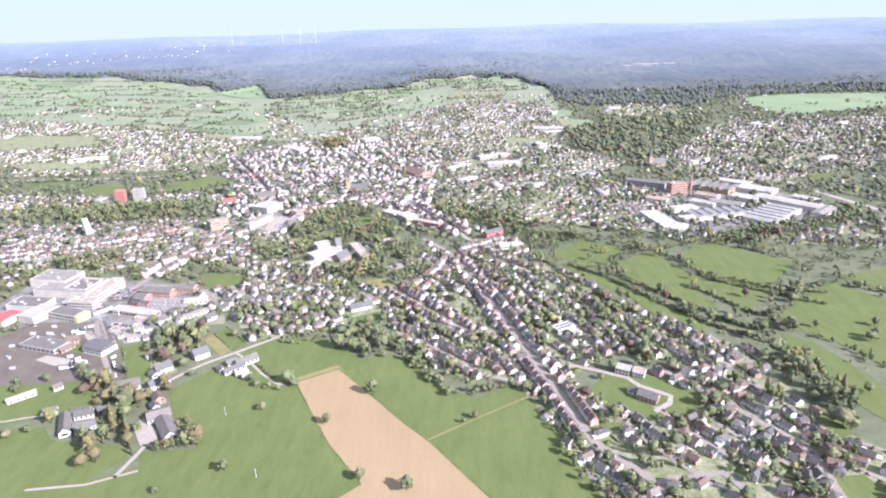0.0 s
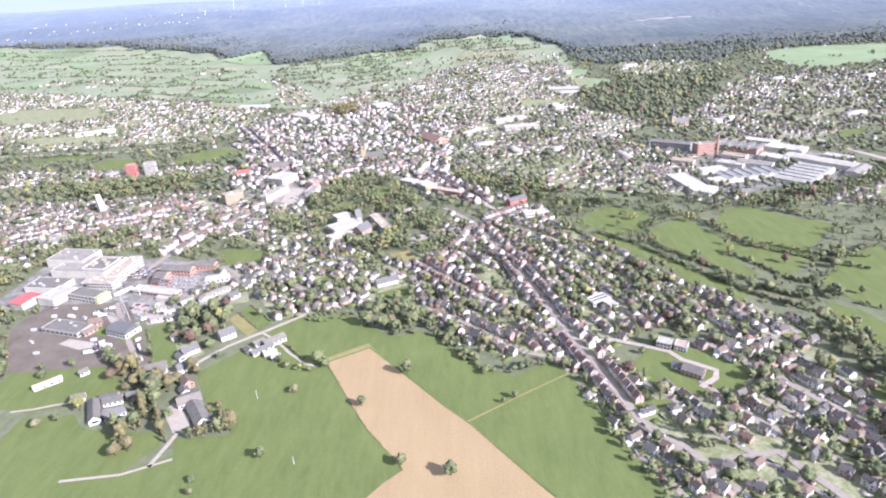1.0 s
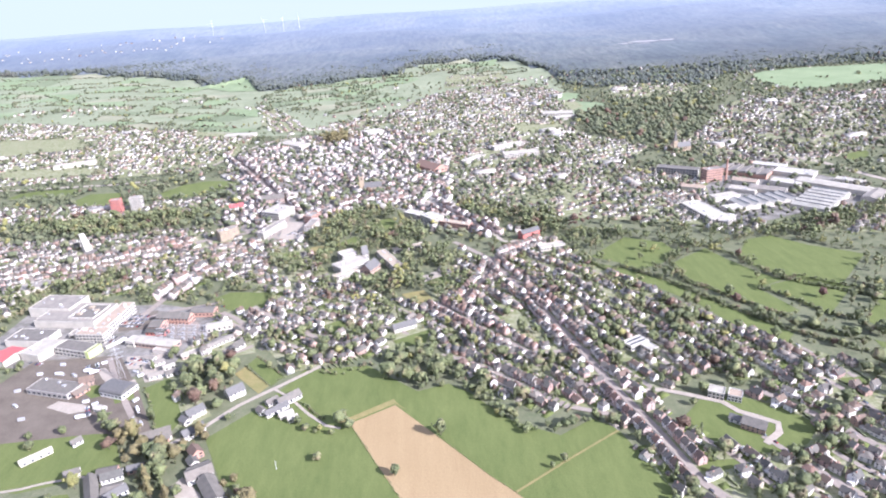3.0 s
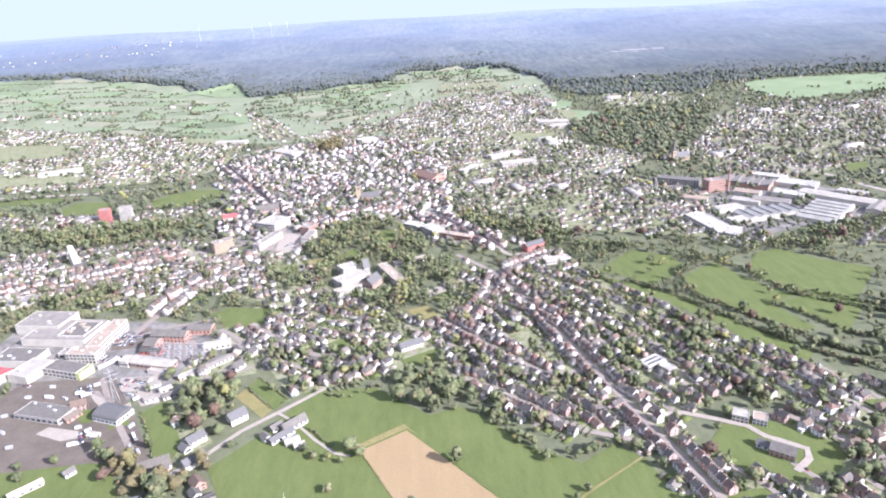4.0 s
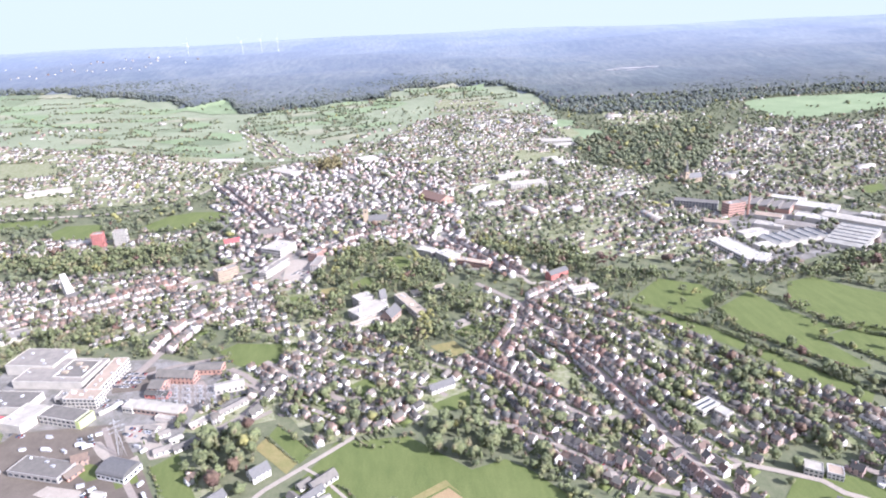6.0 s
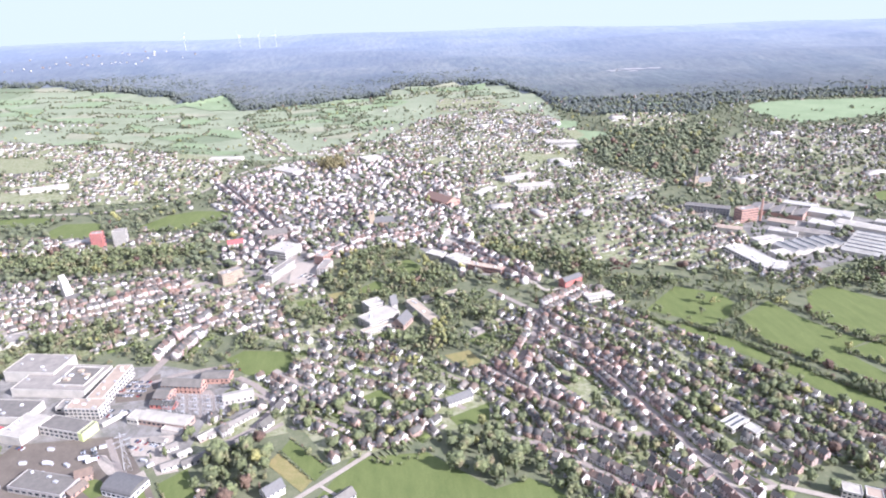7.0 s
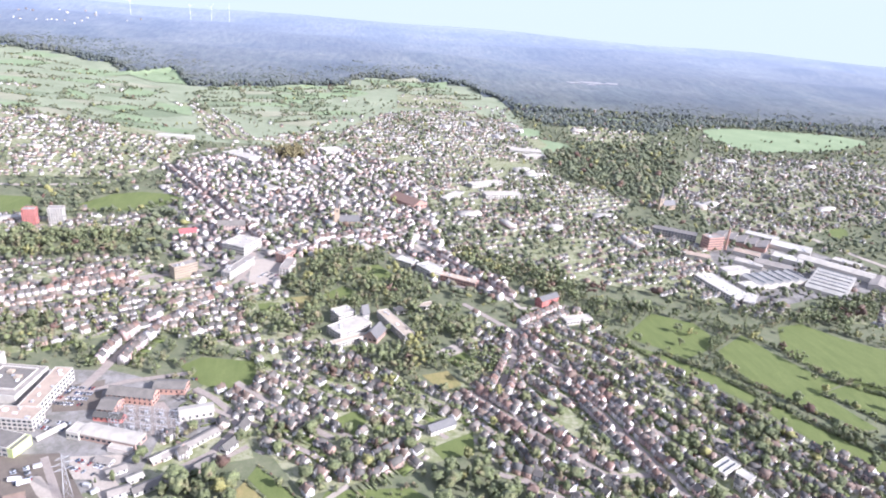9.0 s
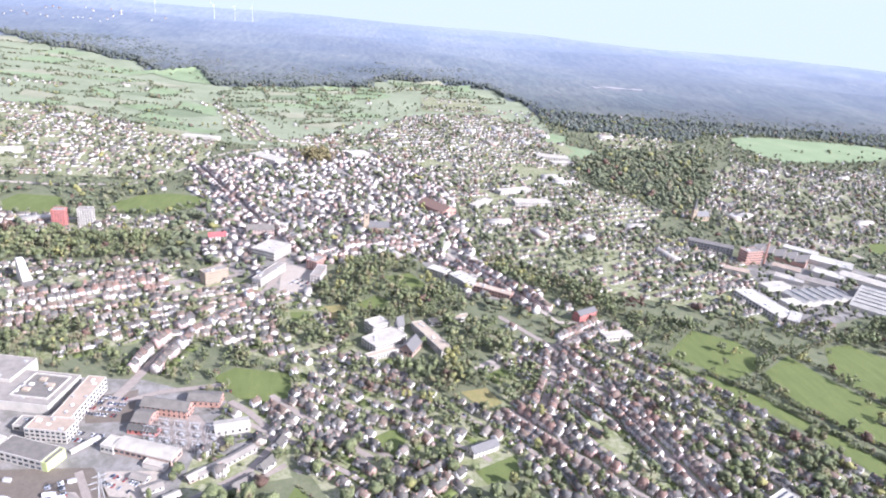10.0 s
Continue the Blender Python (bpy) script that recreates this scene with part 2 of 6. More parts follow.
dl.new(blend(dn, dl, 0.9, d_mixed, d_block.outputs[0], "MULTIPLY"), db.inputs["Base Color"])
bump(dn, dl, db, noise_of(dn, dl, 0.03, 4, 0.7), 0.6, 14.0)
db.inputs["Roughness"].default_value = 1.0
# pale blue emission imitates haze, stronger with distance along y
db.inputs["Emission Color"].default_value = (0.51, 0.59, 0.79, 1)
d_pos, d_sep, d_haze = dn.new("ShaderNodeNewGeometry"), dn.new("ShaderNodeSeparateXYZ"), dn.new("ShaderNodeMapRange")
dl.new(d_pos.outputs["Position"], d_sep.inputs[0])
dl.new(d_sep.outputs["Y"], d_haze.inputs["Value"])
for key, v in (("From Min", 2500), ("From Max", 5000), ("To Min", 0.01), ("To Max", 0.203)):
    d_haze.inputs[key].default_value = v
dl.new(d_haze.outputs[0], db.inputs["Emission Strength"])


# ---------- lie of the land ----------
GY = [-3000, 650, 900, 1450, 2200, 3130, 3900, 5000, 5300]
GZ = [4, 4, 0, -5, 0, 45, 112, 212, 208]


def height(x, y):
    x, y = np.asarray(x, float), np.asarray(y, float)
    far = np.clip((y - 2300) / 1300, 0, 1)
    far = far * far * (3 - 2 * far)
    hills = 8 * np.sin(x / 610 + 0.8) * np.sin(y / 430 + 1.1) + 6 * np.sin(x / 270 + y / 520) + 7 * np.sin(x / 1300 + 2.0)
    ridges = 9 * np.sin(y / 118 + x / 760 + 1.6 * np.sin(x / 540)) + 6 * np.sin(y / 71 - x / 420)
    return np.interp(y, GY, GZ) + far * hills + np.clip((y - 3250) / 500, 0, 1) * np.clip((5000 - y) / 400, 0, 1) * ridges


def top(x, y):
    """The land with the raised far ridges on it."""
    start = max(2650.0, wood_edge(x) + 40)
    return float(height(x, y)) + 13 * min(1.0, max(0.0, (y - start + 45) / 45))


# where the far pastures and suburbs give way to unbroken woods
EDGE_X = [-4500, -2700, -1701, -1505, -1390, -1187, -1109, -979, -860, -732, -437, -177, -77, 169, 366, 390, 457, 490, 671, 911, 1100, 1500, 1900, 4500]
EDGE_Y = [3900, 3760, 3434, 3300, 3276, 3140, 3110, 2880, 3010, 2740, 2817, 2924, 3157, 3105, 3068, 2911, 2792, 2480, 2370, 2340, 2500, 2560, 2500, 2600]


def wood_edge(x):
    return float(np.interp(x, EDGE_X, EDGE_Y)) + 35 * noise.noise((x * 0.012, 0.3, 0.7))


def hz(x, y):
    return float(height(x, y))


def mesh_from(name, verts, faces, mats, index=None):
    me = bpy.data.meshes.new(name)
    me.from_pydata(verts, [], faces)
    for m in mats:
        me.materials.append(m)
    if index is not None:
        me.polygons.foreach_set("material_index", np.asarray(index, np.int32))
    me.update()
    return me


XL = np.concatenate([np.arange(-4500, -2900, 200), np.arange(-2900, 2901, 60), np.arange(3000, 4501, 150)]).astype(float)
YL = np.concatenate([[-3000, -1500, -500, 0, 200, 400, 650, 900, 1175, 1450, 1700, 1950, 2200, 2300], np.arange(2350, 5301, 50)]).astype(float)
gx, gy = np.meshgrid(XL, YL)
gv = np.stack([gx, gy, height(gx, gy)], -1).reshape(-1, 3)
nx = len(XL)
gf = [(j * nx + i, j * nx + i + 1, (j + 1) * nx + i + 1, (j + 1) * nx + i) for j in range(len(YL) - 1) for i in range(nx - 1)]
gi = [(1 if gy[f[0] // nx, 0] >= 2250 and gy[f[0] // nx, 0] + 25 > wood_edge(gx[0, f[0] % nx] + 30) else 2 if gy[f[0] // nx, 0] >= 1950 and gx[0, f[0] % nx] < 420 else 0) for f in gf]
ground = tagged(new("ground", mesh_from("ground", gv.tolist(), gf, [MEADOW, WOODFLOOR, HAZED_PASTURE], gi)), "rolling ground of rough grass under the town and woods", "ground", kind="structure")

# the last ridges, over three kilometres off, hazed by their material's emission
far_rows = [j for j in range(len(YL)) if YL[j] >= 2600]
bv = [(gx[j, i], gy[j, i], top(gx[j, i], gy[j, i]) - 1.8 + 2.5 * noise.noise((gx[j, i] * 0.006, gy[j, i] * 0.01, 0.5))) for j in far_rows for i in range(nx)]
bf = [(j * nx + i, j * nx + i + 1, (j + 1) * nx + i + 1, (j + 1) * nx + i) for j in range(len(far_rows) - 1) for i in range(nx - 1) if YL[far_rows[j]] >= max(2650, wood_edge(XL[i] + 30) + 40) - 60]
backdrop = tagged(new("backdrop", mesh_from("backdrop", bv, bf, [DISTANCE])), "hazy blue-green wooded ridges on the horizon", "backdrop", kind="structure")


def drape(name, points, mat, lift, label="", category="ground", kind="structure"):
    """A sheet with the given outline, laid on the land."""
    bm = bmesh.new()
    corners = [bm.verts.new((x, y, 0)) for x, y in points]
    for tri in tessellate_polygon([[Vector((x, y, 0)) for x, y in points]]):
        bm.faces.new([corners[k] for k in tri])
    xs, ys = [p[0] for p in points], [p[1] for p in points]
    for co, no, vals in (((0, 1), (0, 1, 0), YL), ((1, 0), (1, 0, 0), XL)):
        lo, hi = (min(ys), max(ys)) if no[1] else (min(xs), max(xs))
        if not no[1] and max(ys) < 2300:
            continue
        for v in vals:
            if lo < v < hi:
                bmesh.ops.bisect_plane(bm, geom=bm.verts[:] + bm.edges[:] + bm.faces[:], plane_co=(v * no[0], v * no[1], 0), plane_no=no)
    for v in bm.verts:
        v.co.z = top(v.co.x, v.co.y) + lift
    bm.normal_update()
    bmesh.ops.reverse_faces(bm, faces=[f for f in bm.faces if f.normal.z < 0])
    me = bpy.data.meshes.new(name)
    bm.to_mesh(me)
    me.materials.append(mat)
    return tagged(new(name, me), label, category, kind=kind)


# land use on a 4 m raster: 0 open, 1 field, 2 wood, 3 paved, 4 road, 5 built
CELL, X0, Y0 = 4.0, -3000.0, 200.0
use = np.zeros((1150, 1500), np.uint8)
settled = np.zeros(use.shape, bool)


def raster(points):
    px, py = np.array(points, float).T
    i0, i1 = max(0, int((px.min() - X0) / CELL)), min(use.shape[1], int((px.max() - X0) / CELL) + 2)
    j0, j1 = max(0, int((py.min() - Y0) / CELL)), min(use.shape[0], int((py.max() - Y0) / CELL) + 2)
    cx, cy = np.meshgrid(X0 + (np.arange(i0, i1) + 0.5) * CELL, Y0 + (np.arange(j0, j1) + 0.5) * CELL)
    inside = np.zeros(cx.shape, bool)
    for k in range(len(px)):
        xa, ya, xb, yb = px[k - 1], py[k - 1], px[k], py[k]
        cross = (ya > cy) != (yb > cy)
        inside ^= cross & (cx < (xb - xa) * (cy - ya) / (yb - ya + 1e-9) + xa)
    return (slice(j0, j1), slice(i0, i1)), inside


def mark(points, code):
    window, inside = raster(points)
    use[window][inside] = code


def what(x, y):
    i, j = int((x - X0) / CELL), int((y - Y0) / CELL)
    return int(use[j, i]) if 0 <= i < use.shape[1] and 0 <= j < use.shape[0] else 0


def rect(cx, cy, w, d, turn, grow=0.0):
    c, s = math.cos(radians(turn)), math.sin(radians(turn))
    return [(cx + c * a - s * b, cy + s * a + c * b) for a, b in ((-w / 2 - grow, -d / 2 - grow), (w / 2 + grow, -d / 2 - grow), (w / 2 + grow, d / 2 + grow), (-w / 2 - grow, d / 2 + grow))]


# fields, lawns and meadows
def field(points, mat, label, lift=0.3, name="field"):
    mark(points, 1)
    return drape(name, points, mat, lift, label, "field", "")


mark([(-282, 326), (-285, 400), (-204, 441), (-235, 480), (-270, 539), (-236, 577), (-210, 619), (-197, 645), (-129, 645), (-75, 591), (51, 510), (102, 514), (151, 342), (118, 296)], 1)
drape("pasture", [(-282, 326), (-285, 400), (-204, 441), (-235, 480), (-270, 539), (-236, 577), (-210, 619), (-197, 645), (-129, 645), (-75, 591), (51, 510), (102, 514), (151, 342), (118, 296)], GRASS, 0.18, "mown grass between and round the fields", "ground")
field([(-270, 539), (-236, 577), (-191, 534), (-149, 532), (-112, 480), (-50, 391), (-71, 376), (-107, 321), (-282, 326), (-282, 397), (-245, 413), (-254, 439), (-204, 441), (-217, 471), (-237, 476)], GRASS, "large mown green field beside the farm lane")
field([(-138, 547), (-97, 571), (-64, 529), (-17, 468), (6, 442), (52, 374), (99, 311), (-101, 332), (-66, 376), (-50, 391), (-87, 445), (-114, 498)], SOIL, "bare brown ploughed field between green pastures")
field([(-197, 645), (-210, 619), (-154, 553), (-138, 549), (-97, 573), (-63, 531), (4, 450), (52, 481), (102, 514), (84, 530), (51, 510), (26, 517), (2, 547), (-24, 583), (-44, 601), (-75, 591), (-101, 601), (-129, 645), (-158, 624)], GRASS, "green pasture under the row of houses")
field([(-151, 549), (-139, 549), (-97, 573), (-86, 562), (-92, 570), (-99, 581), (-140, 556)], GRASS_DRY, "strip of dry pale grass beside the ploughed soil", 0.36)
field([(6, 446), (101, 507), (113, 460), (130, 401), (151, 342), (118, 296), (95, 320), (54, 375)], GRASS, "bright green field beside the ploughed soil")
field([(-264, 660), (-229, 619), (-237, 606), (-272, 646)], GRASS_DRY, "strip of dry yellowish allotment ground")
field([(-256, 679), (-216, 633), (-227, 618), (-262, 664)], GRASS, "narrow green garden strip with hedge")
field([(-467, 575), (-399, 587), (-353, 543), (-335, 511), (-359, 497), (-411, 484), (-480, 500)], GRASS, "rough green meadow below the tarmac yard")
field([(-412, 477), (-365, 479), (-347, 459), (-312, 450), (-274, 449), (-262, 431), (-284, 400), (-284, 340), (-420, 345)], GRASS, "green meadow with old trees below the cottages")
field([(-362, 630), (-342, 648), (-302, 572), (-306, 555), (-322, 556)], GRASS, "green paddock beside the tarmac yard")
field([(-354, 844), (-336, 863), (-277, 852), (-272, 810), (-298, 791), (-326, 808)], GRASS, "bright green playing field between the houses")
field([(-104, 695), (-61, 717), (-66, 685), (-96, 678)], GRASS, "small green lawn among houses")
field([(-193, 742), (-169, 758), (-161, 738), (-175, 718)], GRASS, "small green lawn among gardens")
field([(-66, 851), (-42, 869), (-30, 852), (-54, 834)], GRASS, "small green lawn behind the trees", 0.34)
field([(-98, 819), (-68, 827), (-57, 798), (-80, 786)], GRASS_DRY, "dry tan lawn at the edge of trees")
field([(-256, 1016), (-223, 1024), (-211, 989), (-243, 982)], GRASS_DRY, "dry yellow lawn beside the park")
field([(175, 903), (245, 972), (294, 940), (300, 895), (277, 870), (227, 844), (210, 874)], GRASS, "green meadow edged with bushes")
field([(279, 861), (344, 907), (356, 861), (378, 809), (394, 785), (352, 766), (361, 732), (369, 700), (340, 697), (312, 743), (275, 798)], GRASS, "long green meadow between hedges")
field([(413, 928), (457, 939), (488, 893), (542, 849), (442, 747), (410, 793), (385, 817), (374, 863)], GRASS, "green meadow beyond a thick hedge")
field([(360, 769), (423, 790), (462, 752), (395, 686), (374, 736)], GRASS, "green meadow with one lone tree")
field([(164, 888), (190, 835), (232, 787), (264, 734), (279, 686), (315, 630), (335, 651), (300, 712), (247, 810), (203, 860)], GRASS, "narrow grass strip along the brook")
field([(424, 668), (488, 732), (550, 770), (584, 712), (630, 630), (534, 506), (480, 550), (462, 599), (442, 620)], GRASS, "wide green pasture with tree shadows")
field([(407, 628), (434, 604), (447, 563), (453, 509), (488, 445), (465, 415), (421, 460), (408, 496), (409, 537), (412, 565), (402, 592)], GRASS, "green pasture below a wooded edge")
field([(575, 793), (651, 816), (775, 818), (651, 658), (597, 733)], GRASS, "far green pasture beyond a fence")
field([(165, 523), (188, 546), (224, 549), (253, 530), (274, 501), (252, 478), (226, 470), (194, 470), (176, 481)], GRASS, "green paddock round a new villa")
field([(153, 466), (190, 466), (192, 460), (161, 451), (151, 456)], GRASS, "small green lawn behind a hedge")
field([(284, 593), (307, 591), (287, 574), (277, 580)], GRASS, "small green lawn between houses")
field([(331, 565), (354, 565), (350, 555), (332, 554)], GRASS, "green garden beside a large house")
field([(359, 466), (390, 483), (380, 441), (361, 433)], GRASS, "small green garden field")
field([(331, 388), (359, 390), (364, 370), (353, 353), (320, 354)], GRASS, "green lawn at a bend of the road")
FAR = "pale green pasture in the distance"
outline_rng = random.Random(17)


def uneven(points, step, wander):
    """An outline with cut corners and wandering edges."""
    soft = []
    for (ax, ay), (bx, by) in zip(points, points[1:] + points[:1]):
        soft += [(ax * 0.75 + bx * 0.25, ay * 0.75 + by * 0.25), (ax * 0.25 + bx * 0.75, ay * 0.25 + by * 0.75)]
    out = []
    for (ax, ay), (bx, by) in zip(soft, soft[1:] + soft[:1]):
        n = max(1, int(math.dist((ax, ay), (bx, by)) / step))
        for k in range(n):
            w = wander if k else wander * 0.4
            out.append((ax + (bx - ax) * k / n + outline_rng.uniform(-w, w), ay + (by - ay) * k / n + outline_rng.uniform(-w, w)))
    return out


PASTURE_EDGES = []
def far_pasture(pts):
    pts = uneven(pts, 70, 20)
    PASTURE_EDGES.append(pts)
    field(pts, HAZED_PASTURES[1] if max(p[1] for p in pts) > 1800 else GRASS, FAR, 1.6 if max(p[1] for p in pts) > 2300 else 0.3)




def inside_of(outline, x, y):
    hit = False
    for (ax, ay), (bx, by) in zip(outline, outline[1:] + outline[:1]):
        if (ay > y) != (by > y) and x < (bx - ax) * (y - ay) / (by - ay) + ax:
            hit = not hit
    return hit


HEDGE_LINES = []


def patchwork(outline, heading, wide, deep, seed):
    """Small hedged pastures that fill an outline, with shared crooked borders."""
    r = random.Random(seed)
    c, s = math.cos(radians(heading)), math.sin(radians(heading))
    mx, my = sum(p[0] for p in outline) / len(outline), sum(p[1] for p in outline) / len(outline)
    reach = max(math.dist((mx, my), p) for p in outline)
    nu, nv = int(2 * reach / wide) + 2, int(2 * reach / deep) + 2
    corner = {}
    for a in range(nu + 1):
        for b in range(nv + 1):
            u, v = a * wide - reach + (b % 2) * wide * 0.4 + r.uniform(-0.24, 0.24) * wide, b * deep - reach + r.uniform(-0.26, 0.26) * deep
            x, y = mx + c * u - s * v, my + s * u + c * v
            corner[a, b] = (x + 50 * noise.noise((x * 0.004, y * 0.004, seed)), y + 40 * noise.noise((x * 0.004, y * 0.004, seed + 9)))
    for a in range(nu):
        for b in range(nv):
            quad = [corner[a, b], corner[a + 1, b], corner[a + 1, b + 1], corner[a, b + 1]]
            cx, cy = sum(p[0] for p in quad) / 4, sum(p[1] for p in quad) / 4
            if not inside_of(outline, cx, cy) or any(p[1] > wood_edge(p[0]) + 45 for p in quad):
                continue
            mark(quad, 1)
            line = []
            for p, q in zip(quad, quad[1:] + quad[:1]):
                line += [p, ((p[0] + q[0]) / 2, (p[1] + q[1]) / 2)]
            grass = r.choice((0, 0, 1, 1, 2, 3))
            tagged(drape("field", line, HAZED_PASTURES[grass], 1.6 if cy > 2300 else 0.4, ("pale green", "fresh green", "yellowish worn", "darker green")[grass] + " hedged pasture on the far slope", "field", ""), group="far hedged pastures")
            HEDGE_LINES.extend([(quad[0], quad[1]), (quad[0], quad[3])])


patchwork([(-1250, 2330), (-940, 2190), (-720, 1985), (-560, 1975), (-585, 2130), (-700, 2400), (-740, 2570), (-890, 2640), (-1240, 2540)], -24, 120, 74, 3)
patchwork([(-2500, 2560), (-1240, 2620), (-900, 2680), (-960, 2850), (-1100, 3110), (-1390, 3270), (-1700, 3430), (-2500, 3700)], -14, 190, 95, 5)
patchwork([(-725, 2720), (-690, 2590), (-560, 2430), (-440, 2310), (-270, 2200), (-170, 2330), (-190, 2560), (-120, 2900), (-200, 2920), (-440, 2820)], 12, 118, 62, 8)
patchwork([(-120, 2890), (-90, 3130), (160, 3110), (360, 3060), (370, 2830), (250, 2760), (100, 2880), (-20, 2820)], 6, 110, 60, 12)
field([(-985, 2885), (-940, 2960), (-868, 3050), (-835, 3000), (-790, 2880), (-745, 2765), (-860, 2775)], HAZED_PASTURES[1], FAR, 1.7)
far_pasture([(800, 2560), (900, 2580), (930, 2540), (830, 2520)])
far_pasture([(390, 2190), (500, 2180), (535, 2075), (440, 2010), (388, 2060)])
far_pasture([(-1536, 2142), (-1267, 2148), (-1096, 2040), (-1047, 1937), (-1226, 1897), (-1369, 1886)])
far_pasture([(-840, 1438), (-723, 1451), (-700, 1342), (-795, 1336)])
far_pasture([(1127, 2430), (1258, 2505), (1489, 2529), (1862, 2464), (1753, 2306), (1293, 2164), (1143, 2132)])
far_pasture([(815, 1359), (890, 1395), (891, 1348), (807, 1295)])
far_pasture([(163, 1811), (238, 1885), (349, 1847), (252, 1745)])
far_pasture([(380, 2200), (470, 2230), (500, 2330), (400, 2330)])
far_pasture([(-1180, 1640), (-900, 1600), (-860, 1680), (-1120, 1730)])
far_pasture([(-1000, 1440), (-860, 1440), (-840, 1500), (-990, 1510)])
far_pasture([(-660, 1370), (-520, 1370), (-470, 1480), (-600, 1500)])
for quarry in ([(900, 3285), (960, 3300), (985, 3285), (930, 3268)], [(960, 3330), (1090, 3345), (1130, 3325), (1020, 3305)], [(1120, 3350), (1205, 3355), (1190, 3335), (1140, 3330)], [(1000, 3275), (1050, 3285), (1060, 3270), (1010, 3262)]):
    field(quarry, QUARRY, "pale bare quarry ground in far woods", 2.0)

field([(-168, 1122), (-128, 1140), (-98, 1082), (-138, 1072)], GRASS, "green lawn inside the park", 0.34)
field([(-214, 1020), (-182, 1056), (-158, 1034), (-172, 1004)], GRASS, "green clearing between park trees", 0.34)
field([(-292, 998), (-266, 1002), (-258, 972), (-284, 966)], GRASS, "green garden lawn below the square", 0.34)

# woods, parks and copses
WOOD_AREAS = []
WOOD_AREAS.append([(3, 1200), (69, 1161), (153, 1092), (187, 1012), (280, 978), (178, 925), (130, 995), (56, 1077), (7, 1138)])
WOOD_AREAS.append([(-812, 1180), (-647, 1134), (-492, 1170), (-495, 1247), (-650, 1250), (-848, 1243)])
WOOD_AREAS.append([(-652, 904), (-588, 923), (-529, 963), (-493, 913), (-557, 861), (-613, 837)])
WOOD_AREAS.append([(-264, 1030), (-263, 1106), (-213, 1171), (-135, 1194), (-105, 1104), (-60, 1040), (-80, 1000), (-139, 1005), (-206, 993)])
WOOD_AREAS.append([(-320, 1026), (-260, 1000), (-245, 917), (-272, 901), (-299, 940)])
WOOD_AREAS.append([(-164, 870), (-95, 880), (-28, 873), (-18, 822), (-56, 795), (-124, 810), (-161, 845)])
WOOD_AREAS.append([(400, 1990), (470, 2000), (540, 2090), (620, 2150), (850, 2190), (900, 2060), (800, 1960), (690, 1760), (604, 1593), (504, 1552), (418, 1620), (369, 1751)])
WOOD_AREAS.append([(-104, 905), (-95, 968), (-40, 972), (-14, 945), (-26, 893), (-60, 897), (-88, 880)])
WOOD_AREAS.append([(-222, 986), (-120, 1004), (-60, 1010), (-60, 996), (-120, 985), (-205, 968)])
WOOD_AREAS.append([(-225, 965), (-205, 965), (-215, 905), (-232, 905)])
WOOD_AREAS.append([(-110, 666), (-87, 669), (-32, 644), (-25, 612), (-70, 586), (-95, 605), (-116, 628)])
WOOD_AREAS.append([(-333, 531), (-299, 535), (-284, 501), (-287, 483), (-277, 448), (-303, 461), (-312, 497)])
WOOD_AREAS.append([(-238, 463), (-213, 466), (-201, 441), (-221, 434)])
WOOD_AREAS.append([(359, 579), (401, 589), (418, 553), (416, 501), (390, 440), (370, 449), (368, 503), (354, 556)])
WOOD_AREAS.append([(-356, 689), (-285, 682), (-264, 641), (-273, 592), (-309, 595)])
WOOD_AREAS.append([(440, 945), (520, 925), (640, 985), (760, 1040), (740, 1075), (600, 1000), (470, 975)])
for pts in WOOD_AREAS:
    mark(pts, 2)
mark([(-66, 851), (-42, 869), (-30, 852), (-54, 834)], 1)
mark([(-102, 822), (-66, 830), (-54, 798), (-80, 783)], 1)
mark([(-168, 1122), (-128, 1140), (-98, 1082), (-138, 1072)], 1)
mark([(-214, 1020), (-182, 1056), (-158, 1034), (-172, 1004)], 1)
mark([(-256, 1016), (-223, 1024), (-211, 989), (-243, 982)], 1)
mark([(-292, 998), (-266, 1002), (-258, 972), (-284, 966)], 1)

# paved yards
drape("town_ground", [(-600, 700), (-440, 680), (-420, 640), (-300, 690), (-285, 760), (-330, 800), (-420, 838), (-600, 850)], TOWN, 0.05, "worn paving and gravel round the factories", "ground")
mark([(-600, 700), (-440, 680), (-415, 650), (-345, 700), (-330, 810), (-420, 838), (-600, 860)], 3)
drape("town_ground", [(360, 1000), (440, 985), (560, 1030), (640, 1010), (760, 1090), (720, 1200), (660, 1320), (540, 1340), (500, 1240), (400, 1150)], TOWN, 0.04, "paved ground between the factory sheds", "ground")
for pts, label in (([(-518, 703), (-420, 705), (-365, 624), (-324, 553), (-381, 558), (-475, 552), (-534, 647)], "wide grey tarmac yard with parked trucks"),
                   ([(-464, 805), (-420, 820), (-411, 768), (-449, 765)], "grey car park with rows of cars"),
                   ([(-410, 700), (-365, 700), (-372, 668), (-402, 672)], "grey car park behind the pale hall"),
                   ([(-407, 769), (-355, 778), (-321, 732), (-352, 724)], "gravel ground of the electric substation"),
                   ([(-76, 869), (-50, 889), (-42, 871), (-66, 853)], "pale paved court beside a wood"),
                   ([(-318, 1150), (-275, 1165), (-262, 1128), (-268, 1062), (-312, 1056)], "pale paved square in the town centre")):
    mark(pts, 3)
    drape("pavement", pts, GRAVEL if "pale" in label else STREET if "gravel" in label else ASPHALT, 0.45, label, "paving")
